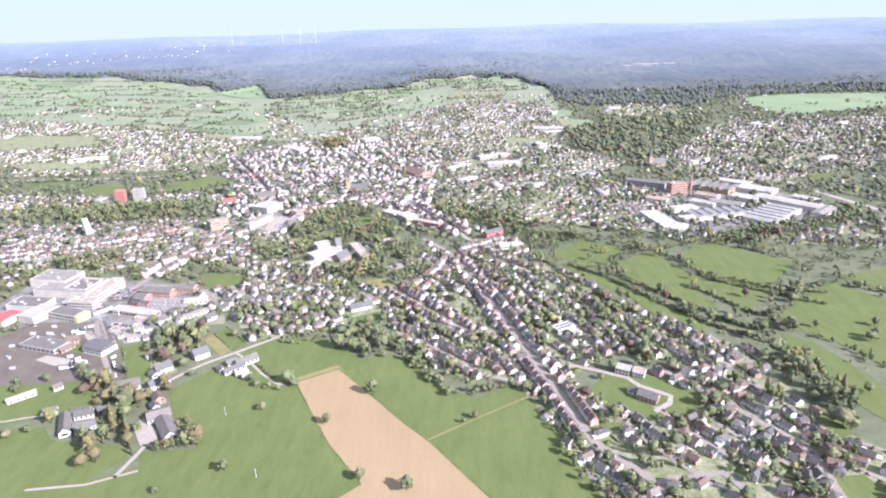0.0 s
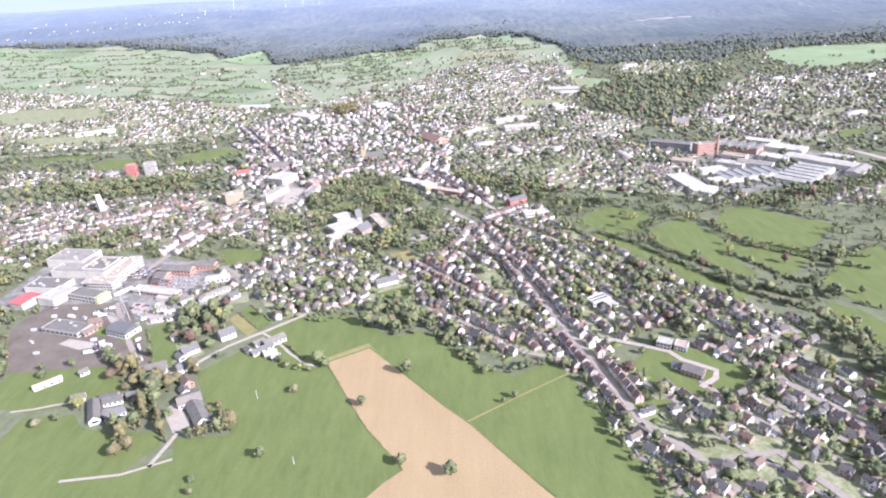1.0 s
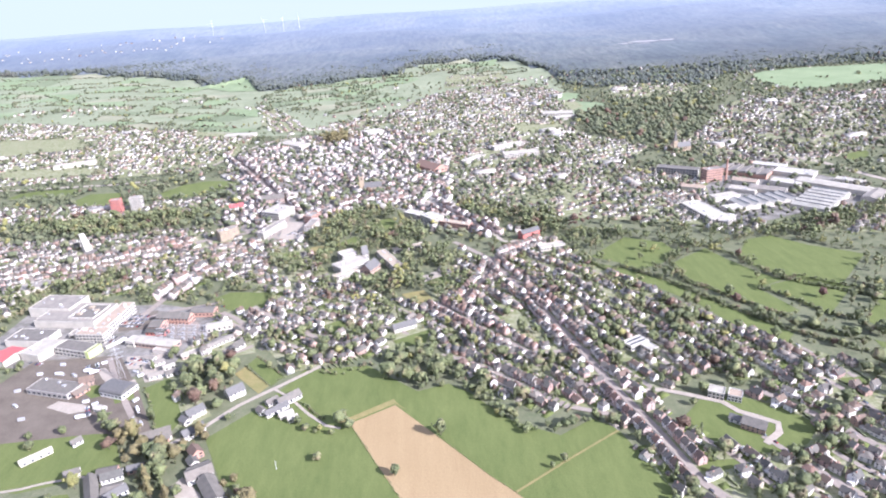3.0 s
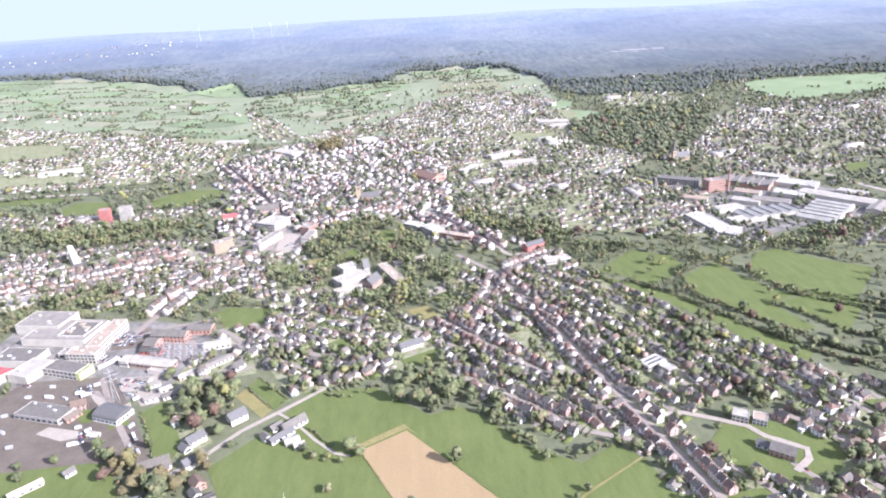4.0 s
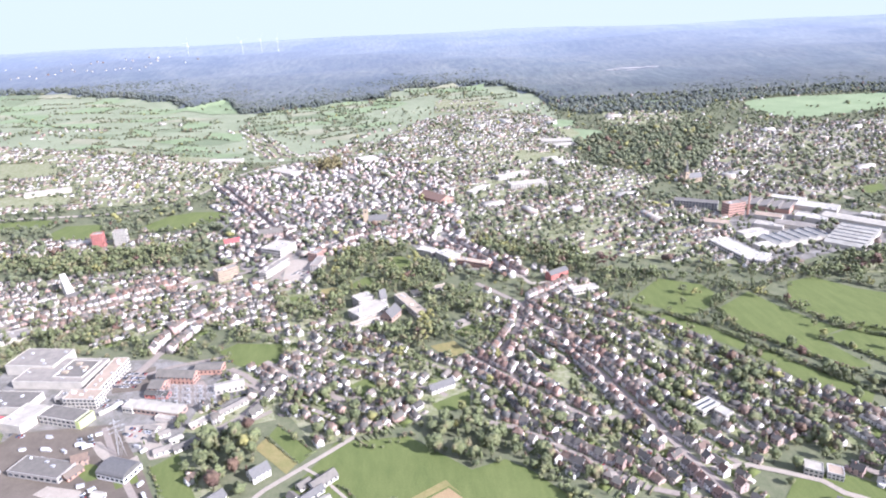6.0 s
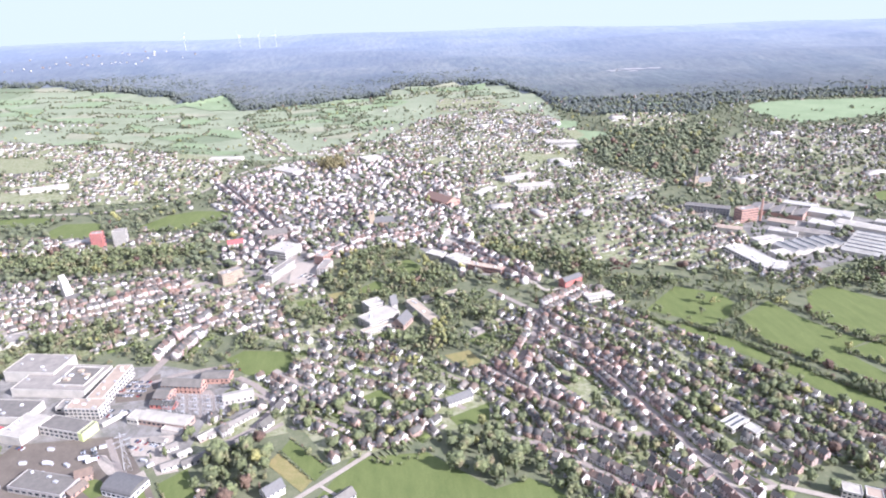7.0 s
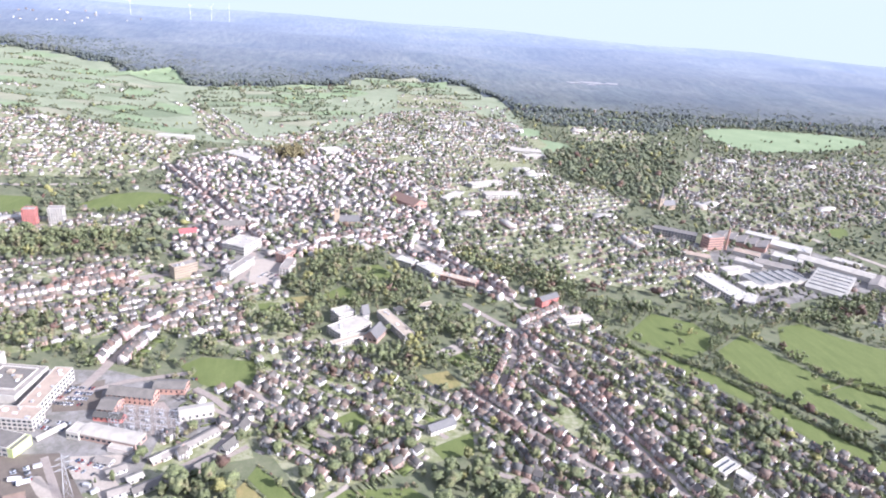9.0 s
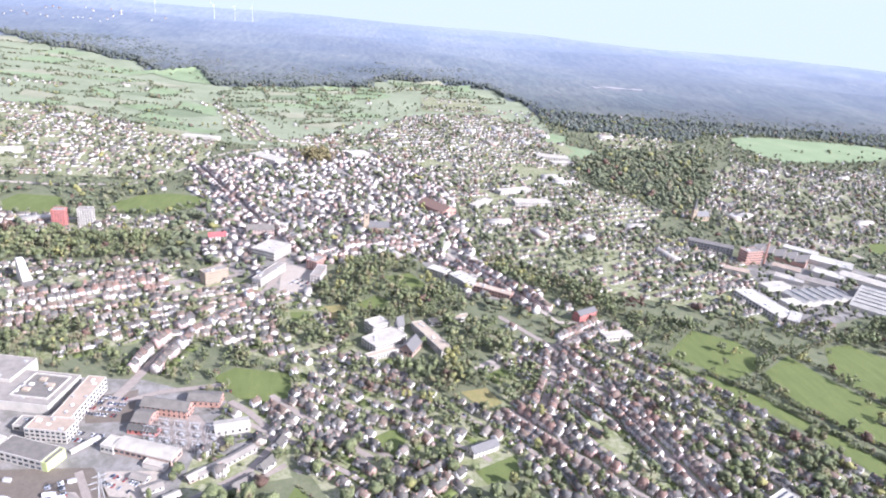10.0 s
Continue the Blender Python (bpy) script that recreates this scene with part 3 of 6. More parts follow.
for pts, mat, label in (([(-394, 626), (-374, 629), (-365, 612), (-382, 605)], GRASS, "green patch of grass in the yard"),
                        ([(-388, 676), (-366, 670), (-348, 645), (-366, 641)], GRAVEL, "brown gravel patch beside the yard"),
                        ([(-452, 607), (-445, 617), (-412, 607), (-404, 597), (-422, 593)], GRAVEL, "pale gravel strip in the yard"),
                        ([(-280, 478), (-274, 490), (-252, 468), (-246, 456), (-258, 446)], GRAVEL, "tan earth farmyard between the barns")):
    drape("pavement", pts, mat, 0.55, label, "ground")
for pts, mat, label in (([(-435, 678), (-423, 676), (-402, 652), (-408, 645), (-418, 655)], GRAVEL, "tan gravel path curving through the yard"),
                        ([(-394, 636), (-380, 650), (-370, 634), (-376, 620)], GRAVEL, "pale worn lot beside the arched hall"),
                        ([(-425, 645), (-412, 640), (-400, 622), (-412, 618), (-428, 632)], GRASS, "green garden patch in the yard")):
    drape("pavement", pts, mat, 0.62, label, "ground")
roads = []


def ribbon(points, width):
    """Left and right edge of a road along a line."""
    left, right = [], []
    for k, p in enumerate(points):
        a, b = Vector(points[max(0, k - 1)]), Vector(points[min(len(points) - 1, k + 1)])
        n = (b - a).normalized()
        left.append((p[0] - n.y * width / 2, p[1] + n.x * width / 2))
        right.append((p[0] + n.y * width / 2, p[1] - n.x * width / 2))
    return left + right[::-1]


def road(points, width=7.0, mat=None, label="grey street through the houses", lift=0.6):
    outline = ribbon(points, width)
    mark(ribbon(points, width + 5), 4)
    roads.append(1)
    return drape("road_%d" % len(roads), outline, mat or STREET, lift, label, "road")


road([(-440, 790), (-432, 822), (-421, 880), (-403, 940), (-377, 990), (-336, 1029), (-318, 1121), (-321, 1225), (-424, 1445), (-563, 1707)], 10, None, "main street lined with red-roofed houses")
road([(-19, 1000), (30, 922), (74, 762), (99, 659), (116, 578), (134, 513), (150, 440), (175, 400)], 8)
road([(-51, 780), (-2, 713), (47, 647), (97, 646)], 6.5, None, "side street between terraced houses", 0.66)
road([(245, 560), (277, 516), (295, 485), (319, 447), (331, 423), (331, 405), (327, 365), (335, 300)], 7)
road([(173, 410), (188, 385), (208, 388), (247, 395), (270, 350), (290, 300)], 7, None, "residential road with a bend", 0.66)
road([(-300, 535), (-277, 556), (-252, 588), (-207, 626), (-180, 650)], 5, GRAVEL, "pale farm lane along the field")
road([(-330, 800), (-309, 782), (-291, 760), (-280, 735), (-296, 698), (-338, 663)], 7, None, "curved grey road with parked cars")
road([(-292, 811), (-245, 762), (-218, 735), (-193, 713)], 7, None, "straight residential street with pavements")
road([(126, 566), (160, 566), (187, 552), (207, 541), (216, 525), (226, 518), (241, 506), (236, 494), (218, 481)], 6, GRAVEL, "pale gravel drive to the villas", 0.7)
road([(-50, 656), (-18, 638), (8, 611), (41, 575), (63, 551), (110, 530)], 6, None, "lane between two rows of gabled houses", 0.84)
road([(238, 450), (248, 431), (257, 412)], 9, None, "wide grey drive with garages", 0.9)
road([(-23, 778), (14, 851), (36, 921), (113, 975), (130, 995)], 7, None, "street climbing past terraced houses", 0.72)
road([(-800, 920), (-684, 960), (-585, 999), (-461, 1074), (-350, 1120)], 9, None, "broad street into the town centre", 0.66)
road([(-60, 1230), (-42, 1180), (8, 1100), (48, 1015), (60, 985), (101, 985)], 8, GRAVEL, "pale shopping street running down from the centre", 0.8)
road([(-222, 612), (-204, 596), (-180, 566), (-160, 546), (-146, 541)], 3, GRAVEL, "pale gravel path round the barn", 0.5)
road([(66, 804), (97, 741), (109, 680)], 6, None, "narrow street between brick houses", 0.78)
road([(3, 446), (52, 479), (102, 511)], 2.2, GRASS_DRY, "dry grass track between two fields")
road([(-430, 486), (-409, 489), (-393, 494), (-363, 499), (-345, 490)], 3, GRAVEL, "pale track between two meadows")
road([(-254, 446), (-256, 433), (-262, 405)], 4, GRAVEL, "tan earth track out of the farmyard")
road([(-245, 413), (-282, 397), (-330, 392)], 3, GRAVEL, "earth track across the field")
road([(-430, 700), (-395, 640), (-340, 560)], 6, None, "grey road through the tarmac yard", 0.66)
road([(-500, 760), (-440, 790), (-400, 815), (-340, 830)], 7, None, "street past the factory car park", 0.7)
road([(-285, 1172), (-240, 1206), (-190, 1233), (-130, 1250), (-60, 1290)], 9, None, "pale shopping street curving from the square", 0.74)
road([(-1136, 1530), (-786, 1514), (-647, 1540), (-591, 1656), (-564, 1766), (-498, 1873), (-398, 1928)], 12, GRAVEL, "railway cutting with pale ballast", 0.7)
road([(700, 1400), (756, 1323), (784, 1201), (830, 1050)], 14, GRAVEL, "railway line with pale ballast beyond the sheds", 0.7)


# ---------- geometry kit ----------
def box(cx, cy, cz, sx, sy, sz, turn=0.0):
    c, s = math.cos(radians(turn)), math.sin(radians(turn))
    v = []
    for dz in (-sz / 2, sz / 2):
        for dx, dy in ((-sx / 2, -sy / 2), (sx / 2, -sy / 2), (sx / 2, sy / 2), (-sx / 2, sy / 2)):
            v.append((cx + c * dx - s * dy, cy + s * dx + c * dy, cz + dz))
    return v, [(3, 2, 1, 0), (4, 5, 6, 7), (0, 1, 5, 4), (1, 2, 6, 5), (2, 3, 7, 6), (3, 0, 4, 7)]


def merge(pieces):
    v, f = [], []
    for pv, pf in pieces:
        o = len(v)
        v += list(pv)
        f += [tuple(i + o for i in face) for face in pf]
    return v, f


def prism(profile, x0, x1):
    """A profile in y and z, drawn out along x."""
    n = len(profile)
    v = [(x0, y, z) for y, z in profile] + [(x1, y, z) for y, z in profile]
    f = [(i, i + n, (i + 1) % n + n, (i + 1) % n) for i in range(n)]
    return v, f + [tuple(range(n)), tuple(range(2 * n - 1, n - 1, -1))]


def beam(a, b, r, r2=None, n=4):
    a, b = Vector(a), Vector(b)
    z = (b - a).normalized()
    x = z.orthogonal().normalized()
    y = z.cross(x)
    v = [tuple(p + (x * math.cos(2 * math.pi * k / n) + y * math.sin(2 * math.pi * k / n)) * q) for p, q in ((a, r), (b, r if r2 is None else r2)) for k in range(n)]
    return v, [(k, (k + 1) % n, (k + 1) % n + n, k + n) for k in range(n)] + [tuple(range(n - 1, -1, -1)), tuple(range(n, 2 * n))]


def gable_roof(w, d, h, rise, over=0.32, thick=0.25):
    drop = over * rise / (d / 2)
    pr = [(-d / 2 - over, h - drop + thick), (0, h + rise + thick), (d / 2 + over, h - drop + thick), (d / 2 + over, h - drop), (0, h + rise), (-d / 2 - over, h - drop)]
    v = [(-w / 2 - over, y, z) for y, z in pr] + [(w / 2 + over, y, z) for y, z in pr]
    f = [(i, (i + 1) % 6, (i + 1) % 6 + 6, i + 6) for i in range(6)] + [(5, 4, 1, 0), (4, 3, 2, 1), (6, 7, 10, 11), (7, 8, 9, 10)]
    return v, f


def hip_roof(w, d, h, rise, over=0.32, thick=0.22):
    a, b, r = w / 2 + over, d / 2 + over, max(0.3, (w - d) / 2)
    v = [(-a, -b, h), (a, -b, h), (a, b, h), (-a, b, h), (-a, -b, h + thick), (a, -b, h + thick), (a, b, h + thick), (-a, b, h + thick), (-r, 0, h + rise), (r, 0, h + rise)]
    return v, [(3, 2, 1, 0), (0, 1, 5, 4), (1, 2, 6, 5), (2, 3, 7, 6), (3, 0, 4, 7), (4, 5, 9, 8), (5, 6, 9), (6, 7, 8, 9), (7, 4, 8)]


def gable_wall(w, d, h, rise):
    return prism([(-d / 2, -1.5), (-d / 2, h), (0, h + rise), (d / 2, h), (d / 2, -1.5)], -w / 2, w / 2)


def window_at(x, y, z, sx, sz, face):
    """A thin pane standing proud of a wall that looks along face."""
    return box(x, y, z, 0.12 if face == "x" else sx, sx if face == "x" else 0.12, sz)


def sideways(geometry, x, y):
    """A shape turned a quarter and moved."""
    return [(x - b, y + a, c) for a, b, c in geometry[0]], geometry[1]


def house_kit(w, d, h, rise, hip, annex, storeys, bay=0.0):
    """The parts of a house at the origin, front towards -y; bay: where along it a front gable stands."""
    kit = {"wall": [box(0, 0, (h - 1.5) / 2, w, d, h + 1.5) if hip else gable_wall(w, d, h, rise)], "roof": [hip_roof(w, d, h, rise) if hip else gable_roof(w, d, h, rise)], "chimney": [], "window": [], "door": []}
    kit["plain"] = [kit["wall"][0], kit["roof"][0]]
    if bay:
        long, wide = d / 2 + 1.6, w * 0.4
        kit["wall"][0] = merge([kit["wall"][0], sideways(gable_wall(long, wide, h * 0.97, rise * 0.72), bay * w, -long / 2)])
        kit["roof"][0] = merge([kit["roof"][0], sideways(gable_roof(long, wide, h * 0.97, rise * 0.72), bay * w, -long / 2)])
    kit["chimney"].append(box(w * 0.22, d * 0.12, h + rise * 0.9, 0.8, 0.7, 2.2))
    per = max(2, int(w / 3.4))
    for s in range(storeys):
        z = 1.6 + s * 2.75
        for k in range(per):
            x = (k + 0.5) / per * w - w / 2
            if bay and abs(x - bay * w) < w * 0.2:
                kit["window"].append(window_at(bay * w, -d / 2 - 1.64, z, 1.5, 1.4, "y"))
            elif not (s == 0 and k == per // 2):
                kit["window"].append(window_at(x, -d / 2 - 0.02, z, 1.3, 1.4, "y"))
            kit["window"].append(window_at(x, d / 2 + 0.02, z, 1.5, 1.4, "y"))
        for side in (-1, 1):
            kit["window"].append(window_at(side * (w / 2 + 0.02), 0.8, z, 1.1, 1.3, "x"))
    if not hip:
        for side in (-1, 1):
            kit["window"].append(window_at(side * (w / 2 + 0.02), 0, h + rise * 0.35, 1.1, 1.2, "x"))
    kit["door"].append(box((per // 2 + 0.5) / per * w - w / 2, -d / 2 - 0.03, 1.05, 1.1, 0.14, 2.1))
    if annex:
        kit["annex"] = [box(w / 2 + 2.0, d * 0.1, 0.7, 4.0, d * 0.6, 4.4)]
    return kit


KITS = [house_kit(9.6, 8, 6.0, 3.4, False, False, 2, 0.26), house_kit(11, 8.2, 4.6, 3.8, False, True, 1, -0.24), house_kit(8.8, 8.6, 6.0, 2.8, True, False, 2),
        house_kit(8, 8, 6.2, 3.5, False, False, 2), house_kit(11.5, 8.6, 4.4, 3.7, False, True, 1), house_kit(10, 8, 6.2, 3.2, False, True, 2, -0.25), house_kit(9, 7.6, 5.8, 4.0, False, True, 2, 0.24)]
TERRACE = [house_kit(7.0, 8.4, 5.8, 3.5, False, False, 2), house_kit(7.8, 8.8, 6.3, 3.2, False, False, 2), house_kit(6.4, 8, 5.4, 3.8, False, False, 2)]
CENTRE = [house_kit(9, 10, 8.6, 3.8, False, False, 3), house_kit(11, 11, 8.0, 3.0, False, False, 3), house_kit(8.4, 10, 9.8, 3.4, False, False, 3), house_kit(18, 13, 9.0, 1.2, True, False, 3), house_kit(26, 16, 7.0, 0.6, True, False, 2)]


class Stock:
    """A shape in triangles, to be set down many times in one mesh."""

    def __init__(self, groups):
        v, t, m = [], [], []
        for (pv, pf), index in groups:
            o = len(v)
            v += list(pv)
            for f in pf:
                for k in range(1, len(f) - 1):
                    t.append((f[0] + o, f[k] + o, f[k + 1] + o))
                    m.append(index)
        self.v, self.t, self.m = np.array(v, np.float32), np.array(t, np.int32), np.array(m, np.int32)


def set_down(name, stocks, rows, mats, smooth=False):
    """One mesh of many shapes; rows of stock number, x, y, z, turn in radians, and three scales."""
    vs, ts, ms, base = [], [], [], 0
    table = np.array(rows, np.float64)
    for k, s in enumerate(stocks):
        r = table[table[:, 0] == k]
        if not len(r):
            continue
        c, n = np.cos(r[:, 4]), np.sin(r[:, 4])
        x, y, z = s.v[None, :, 0] * r[:, 5, None], s.v[None, :, 1] * r[:, 6, None], s.v[None, :, 2] * r[:, 7, None]
        p = np.stack([c[:, None] * x - n[:, None] * y + r[:, 1, None], n[:, None] * x + c[:, None] * y + r[:, 2, None], z + r[:, 3, None]], -1)
        ts.append((s.t[None] + (base + np.arange(len(r)) * len(s.v))[:, None, None]).reshape(-1, 3))
        ms.append(np.tile(s.m, len(r)))
        vs.append(p.reshape(-1, 3))
        base += len(r) * len(s.v)
    v, t, m = np.concatenate(vs), np.concatenate(ts), np.concatenate(ms)
    me = bpy.data.meshes.new(name)
    me.vertices.add(len(v))
    me.vertices.foreach_set("co", v.astype(np.float32).ravel())
    me.loops.add(len(t) * 3)
    me.loops.foreach_set("vertex_index", t.astype(np.int32).ravel())
    me.polygons.add(len(t))
    me.polygons.foreach_set("loop_start", np.arange(0, len(t) * 3, 3, dtype=np.int32))
    me.polygons.foreach_set("material_index", m.astype(np.int32))
    if smooth:
        me.polygons.foreach_set("use_smooth", np.ones(len(t), bool))
    for a in mats:
        me.materials.append(a)
    me.update(calc_edges=True)
    me.validate()
    return new(name, me)


def part(name, geometry, mat, parent, label="", m=None):
    """One mesh object under a thing or under a part."""
    me = geometry if isinstance(geometry, bpy.types.Mesh) else mesh_from(name, geometry[0], geometry[1], [mat])
    ob = new(name, me)
    ob.parent = parent
    if m is not None:
        ob.matrix_local = m
    return tagged(ob, label)


def thing(name, label, category, m, group="", kind=""):
    ob = new(name)
    ob.empty_display_size = 1
    ob.matrix_world = m
    return tagged(ob, label, category, group, kind)


# ---------- landmarks ----------
def hall(name, label, category, x, y, w, d, h, turn, wall=PANEL_WHITE, roof=ROOF_FLAT, shape="flat", bays=0, rise=3.0, storeys=1, units=0):
    """A large building: flat, gabled, arched or saw-toothed roof, window bays, roof units."""
    mark(rect(x, y, w, d, turn, 5), 5)
    base = thing(name, label, category, pose(x, y, hz(x, y), 0, 0, turn))
    if shape == "gable":
        part("wall", gable_wall(w, d, h, rise), wall, base)
        part("roof", gable_roof(w, d, h, rise, 0.7), roof, base)
    else:
        part("wall", box(0, 0, (h - 2) / 2, w, d, h + 2), wall, base)
    if shape == "flat":
        part("roof", box(0, 0, h + 0.15, w - 0.9, d - 0.9, 0.3), roof, base)
        for sx, sy, px, py in ((w, 0.4, 0, -d / 2 + 0.2), (w, 0.4, 0, d / 2 - 0.2), (0.4, d - 0.8, -w / 2 + 0.2, 0), (0.4, d - 0.8, w / 2 - 0.2, 0)):
            part("parapet", box(px, py, h + 0.45, sx, sy, 0.9), wall, base)
    if shape == "arch":
        pr = [(math.cos(math.pi * k / 10) * (d / 2 + 0.4), h + math.sin(math.pi * k / 10) * rise) for k in range(11)]
        part("roof", prism(pr, -w / 2 - 0.3, w / 2 + 0.3), roof, base)
    if shape == "bays":
        n = max(3, int(w / 17))
        for k in range(n):
            a, b = -w / 2 + k * w / n + 0.4, -w / 2 + (k + 1) * w / n - 0.4
            v = [(a, -d / 2 - 0.5, h), (b, -d / 2 - 0.5, h), ((a + b) / 2, -d / 2 - 0.5, h + rise), (a, d / 2 + 0.5, h), (b, d / 2 + 0.5, h), ((a + b) / 2, d / 2 + 0.5, h + rise)]
            bay = part("roof", (v, [(0, 1, 2), (5, 4, 3), (0, 2, 5, 3), (1, 4, 5, 2), (0, 3, 4, 1)]), roof, base)
            part("skylight", box((a + b) / 2, 0, h + rise, 2.2, d * 0.9, 0.5), GLASS, bay)
    if shape == "saw":
        n = max(3, int(w / 18))
        for k in range(n):
            a, b = -w / 2 + k * w / n, -w / 2 + (k + 1) * w / n
            v = [(a, -d / 2, h), (b, -d / 2, h), (b - 0.6, -d / 2, h + rise), (a, d / 2, h), (b, d / 2, h), (b - 0.6, d / 2, h + rise)]
            tooth = part("roof", (v, [(0, 1, 2), (5, 4, 3), (0, 2, 5, 3), (1, 4, 5, 2), (0, 3, 4, 1)]), roof, base)
            part("skylight", box(b - 0.1, 0, h + rise * 0.5, 0.2, d * 0.94, rise * 0.3), GLASS, tooth)
    for s in range(storeys if bays else 0):
        z = h * (s + 0.55) / storeys
        for k in range(bays):
            px = (k + 0.5) / bays * w - w / 2
            for side in (-1, 1):
                part("window", box(px, side * (d / 2 + 0.03), z, w / bays * (0.36 if shape == "gable" else 0.62), 0.16, min(2.2, h / storeys * 0.5)), GLASS, base)
        side_bays = max(1, int(bays * d / w))
        for k in range(side_bays):
            py = (k + 0.5) / side_bays * d - d / 2
            for side in (-1, 1):
                part("window", box(side * (w / 2 + 0.03), py, z, 0.16, d / side_bays * 0.6, min(2.2, h / storeys * 0.5)), GLASS, base)
    rng = random.Random(int(abs(x * 7 + y)))
    for k in range(units):
        part("roof_unit", box(rng.uniform(-0.42, 0.42) * w, rng.uniform(-0.38, 0.38) * d, h + 1.0, rng.uniform(1.5, 4), rng.uniform(1.5, 3.5), 1.5), PAINT_WHITE if k % 2 else STEEL, base)
    return base


hall("factory_wing", "long white factory office wing with flat pinkish roof", "factory", -461, 789, 66, 17, 13, 84, PANEL_WHITE, ROOF_PINK, "flat", 12, storeys=3, units=6)
hall("factory_block", "white factory front block with blue-grey windows", "factory", -469, 748, 36, 18, 12, -9, PANEL_WHITE, ROOF_PINK, "flat", 8, storeys=3, units=4)
works = hall("factory_hall", "wide factory hall with pale flat roof and sunken roof court", "factory", -522, 812, 84, 52, 9, -10, PANEL_WHITE, ROOF_FLAT, "flat", 0, units=9)
part("roof_court", box(18, 2, 9.36, 34, 36, 0.1), ROOF_DARK, works, "dark felt of the sunken roof court")
for cx, cy, sx, sy in ((18, -16.4, 35.6, 0.8), (18, 20.4, 35.6, 0.8), (0.6, 2, 0.8, 36), (35.4, 2, 0.8, 36)):
    part("court_wall", box(cx, cy, 10.0, sx, sy, 1.5), PANEL_WHITE, works)
for cx, cy in ((9, -6), (26, 4), (14, 12)):
    part("roof_house", box(cx, cy, 10.4, 6, 5, 2.2), ROOF_TAN, works)
hall("warehouse", "low white warehouse with dark roof", "warehouse", -476, 719, 46, 20, 9, -20, PANEL_WHITE, ROOF_DARK, "flat", 8, storeys=2)
hall("warehouse", "white warehouse with pale roof at the yard", "warehouse", -517, 722, 28, 36, 9, -20, PANEL_WHITE, ROOF_PALE, "flat", 0, units=3)
hall("warehouse", "warehouse with red sheet roof", "warehouse", -552, 712, 22, 30, 8, -20, PANEL_WHITE, ROOF_RED, "gable", 0, rise=2)
hall("warehouse", "wide low warehouse with dark brown flat roof", "warehouse", -548, 756, 52, 30, 8, -10, PANEL_WHITE, ROOF_DARK, "flat", 0, units=4)
hall("brick_building", "orange brick building with dark tiled roof", "building", -383, 783, 44, 15, 9, -12, BRICK, ROOF_DARK, "gable", 9, rise=5, storeys=2)
hall("brick_building", "orange brick side wing with dark roof", "building", -398, 766, 15, 20, 8, -12, BRICK, ROOF_DARK, "gable", 3, rise=4, storeys=2)
hall("brick_building", "red brick workshop with pale roof", "building", -352, 799, 30, 17, 7, -5, BRICK, ROOF_DARK, "gable", 6, rise=3)
hall("market_hall", "low hall with pale curved metal roof", "hall", -383, 722, 54, 16, 6, -19, RENDERED, ROOF_PALE, "arch", 10, rise=2.6)
hall("workshop", "white workshop with pale roof", "workshop", -320, 756, 30, 15, 6, 15, PANEL_WHITE, ROOF_PALE, "gable", 5, rise=2)
hall("arched_hall", "hall with blue-grey arched roof in the yard", "hall", -386, 626, 30, 22, 6, -22, RENDERED, SLATE, "arch", 6, rise=5)
hall("school_hall", "white flat-roofed school hall", "school", -175, 921, 48, 26, 10, 38, PANEL_WHITE, ROOF_PALE, "flat", 11, storeys=3, units=3)
hall("school_block", "taller white school block with pale roof", "school", -183, 951, 24, 20, 14, 32, PANEL_WHITE, ROOF_PALE, "flat", 6, storeys=4, units=2)
hall("school_wing", "low white school wing with rows of windows", "school", -176, 893, 46, 9, 6, 29, PANEL_WHITE, ROOF_TAN, "flat", 12, storeys=2)
hall("school_wing", "long school wing with pale brown flat roof", "school", -118, 928, 74, 15, 9, -66, PANEL_WHITE, ROOF_TAN, "flat", 18, storeys=3, units=3)
hall("school_chapel", "old school chapel with steep dark roof", "school", -145, 905, 27, 17, 8, 62, RENDERED, SLATE, "gable", 6, rise=8)
hall("school_tower", "slender dark-roofed school tower", "school", -156, 945, 9, 8, 15, 30, STONE, SLATE, "gable", 2, rise=10, storeys=3)
hall("school_annex", "long low school annex with pale roof", "school", -88, 982, 58, 11, 5, 20, PANEL_WHITE, ROOF_TAN, "flat", 12)
hall("town_hall", "large white building on the square with pale roof", "building", -338, 1195, 46, 40, 14, 62, PANEL_WHITE, ROOF_PALE, "flat", 12, storeys=3, units=4)
hall("shop_block", "brown and white shop block beside the square", "building", -330, 1103, 66, 13, 12, 66, PANEL_WHITE, ROOF_FLAT, "flat", 16, storeys=4, units=3)
hall("corner_block", "brown brick corner block on the square", "building", -268, 1150, 26, 18, 14, 62, BRICK, ROOF_FLAT, "flat", 6, storeys=4, units=2)
hall("shop_block", "pale shop row with grey roof beside the square", "building", -262, 1112, 40, 14, 11, 78, RENDERED, ROOF_FLAT, "flat", 9, storeys=3)
hall("theatre", "blue-fronted hall with red sheet roof in town", "building", -428, 1240, 26, 18, 13, 20, PANEL_WHITE, ROOF_RED, "gable", 5, rise=4, storeys=3)
hall("old_hall", "large old hall with dark roof behind the square", "building", -368, 1287, 44, 22, 11, 10, RENDERED, ROOF_DARK, "gable", 8, rise=6, storeys=2)
hall("apartment_block", "pale five-storey apartment block", "apartment block", -402, 1088, 34, 16, 18, 40, SANDSTONE, ROOF_FLAT, "flat", 10, storeys=5, units=2)
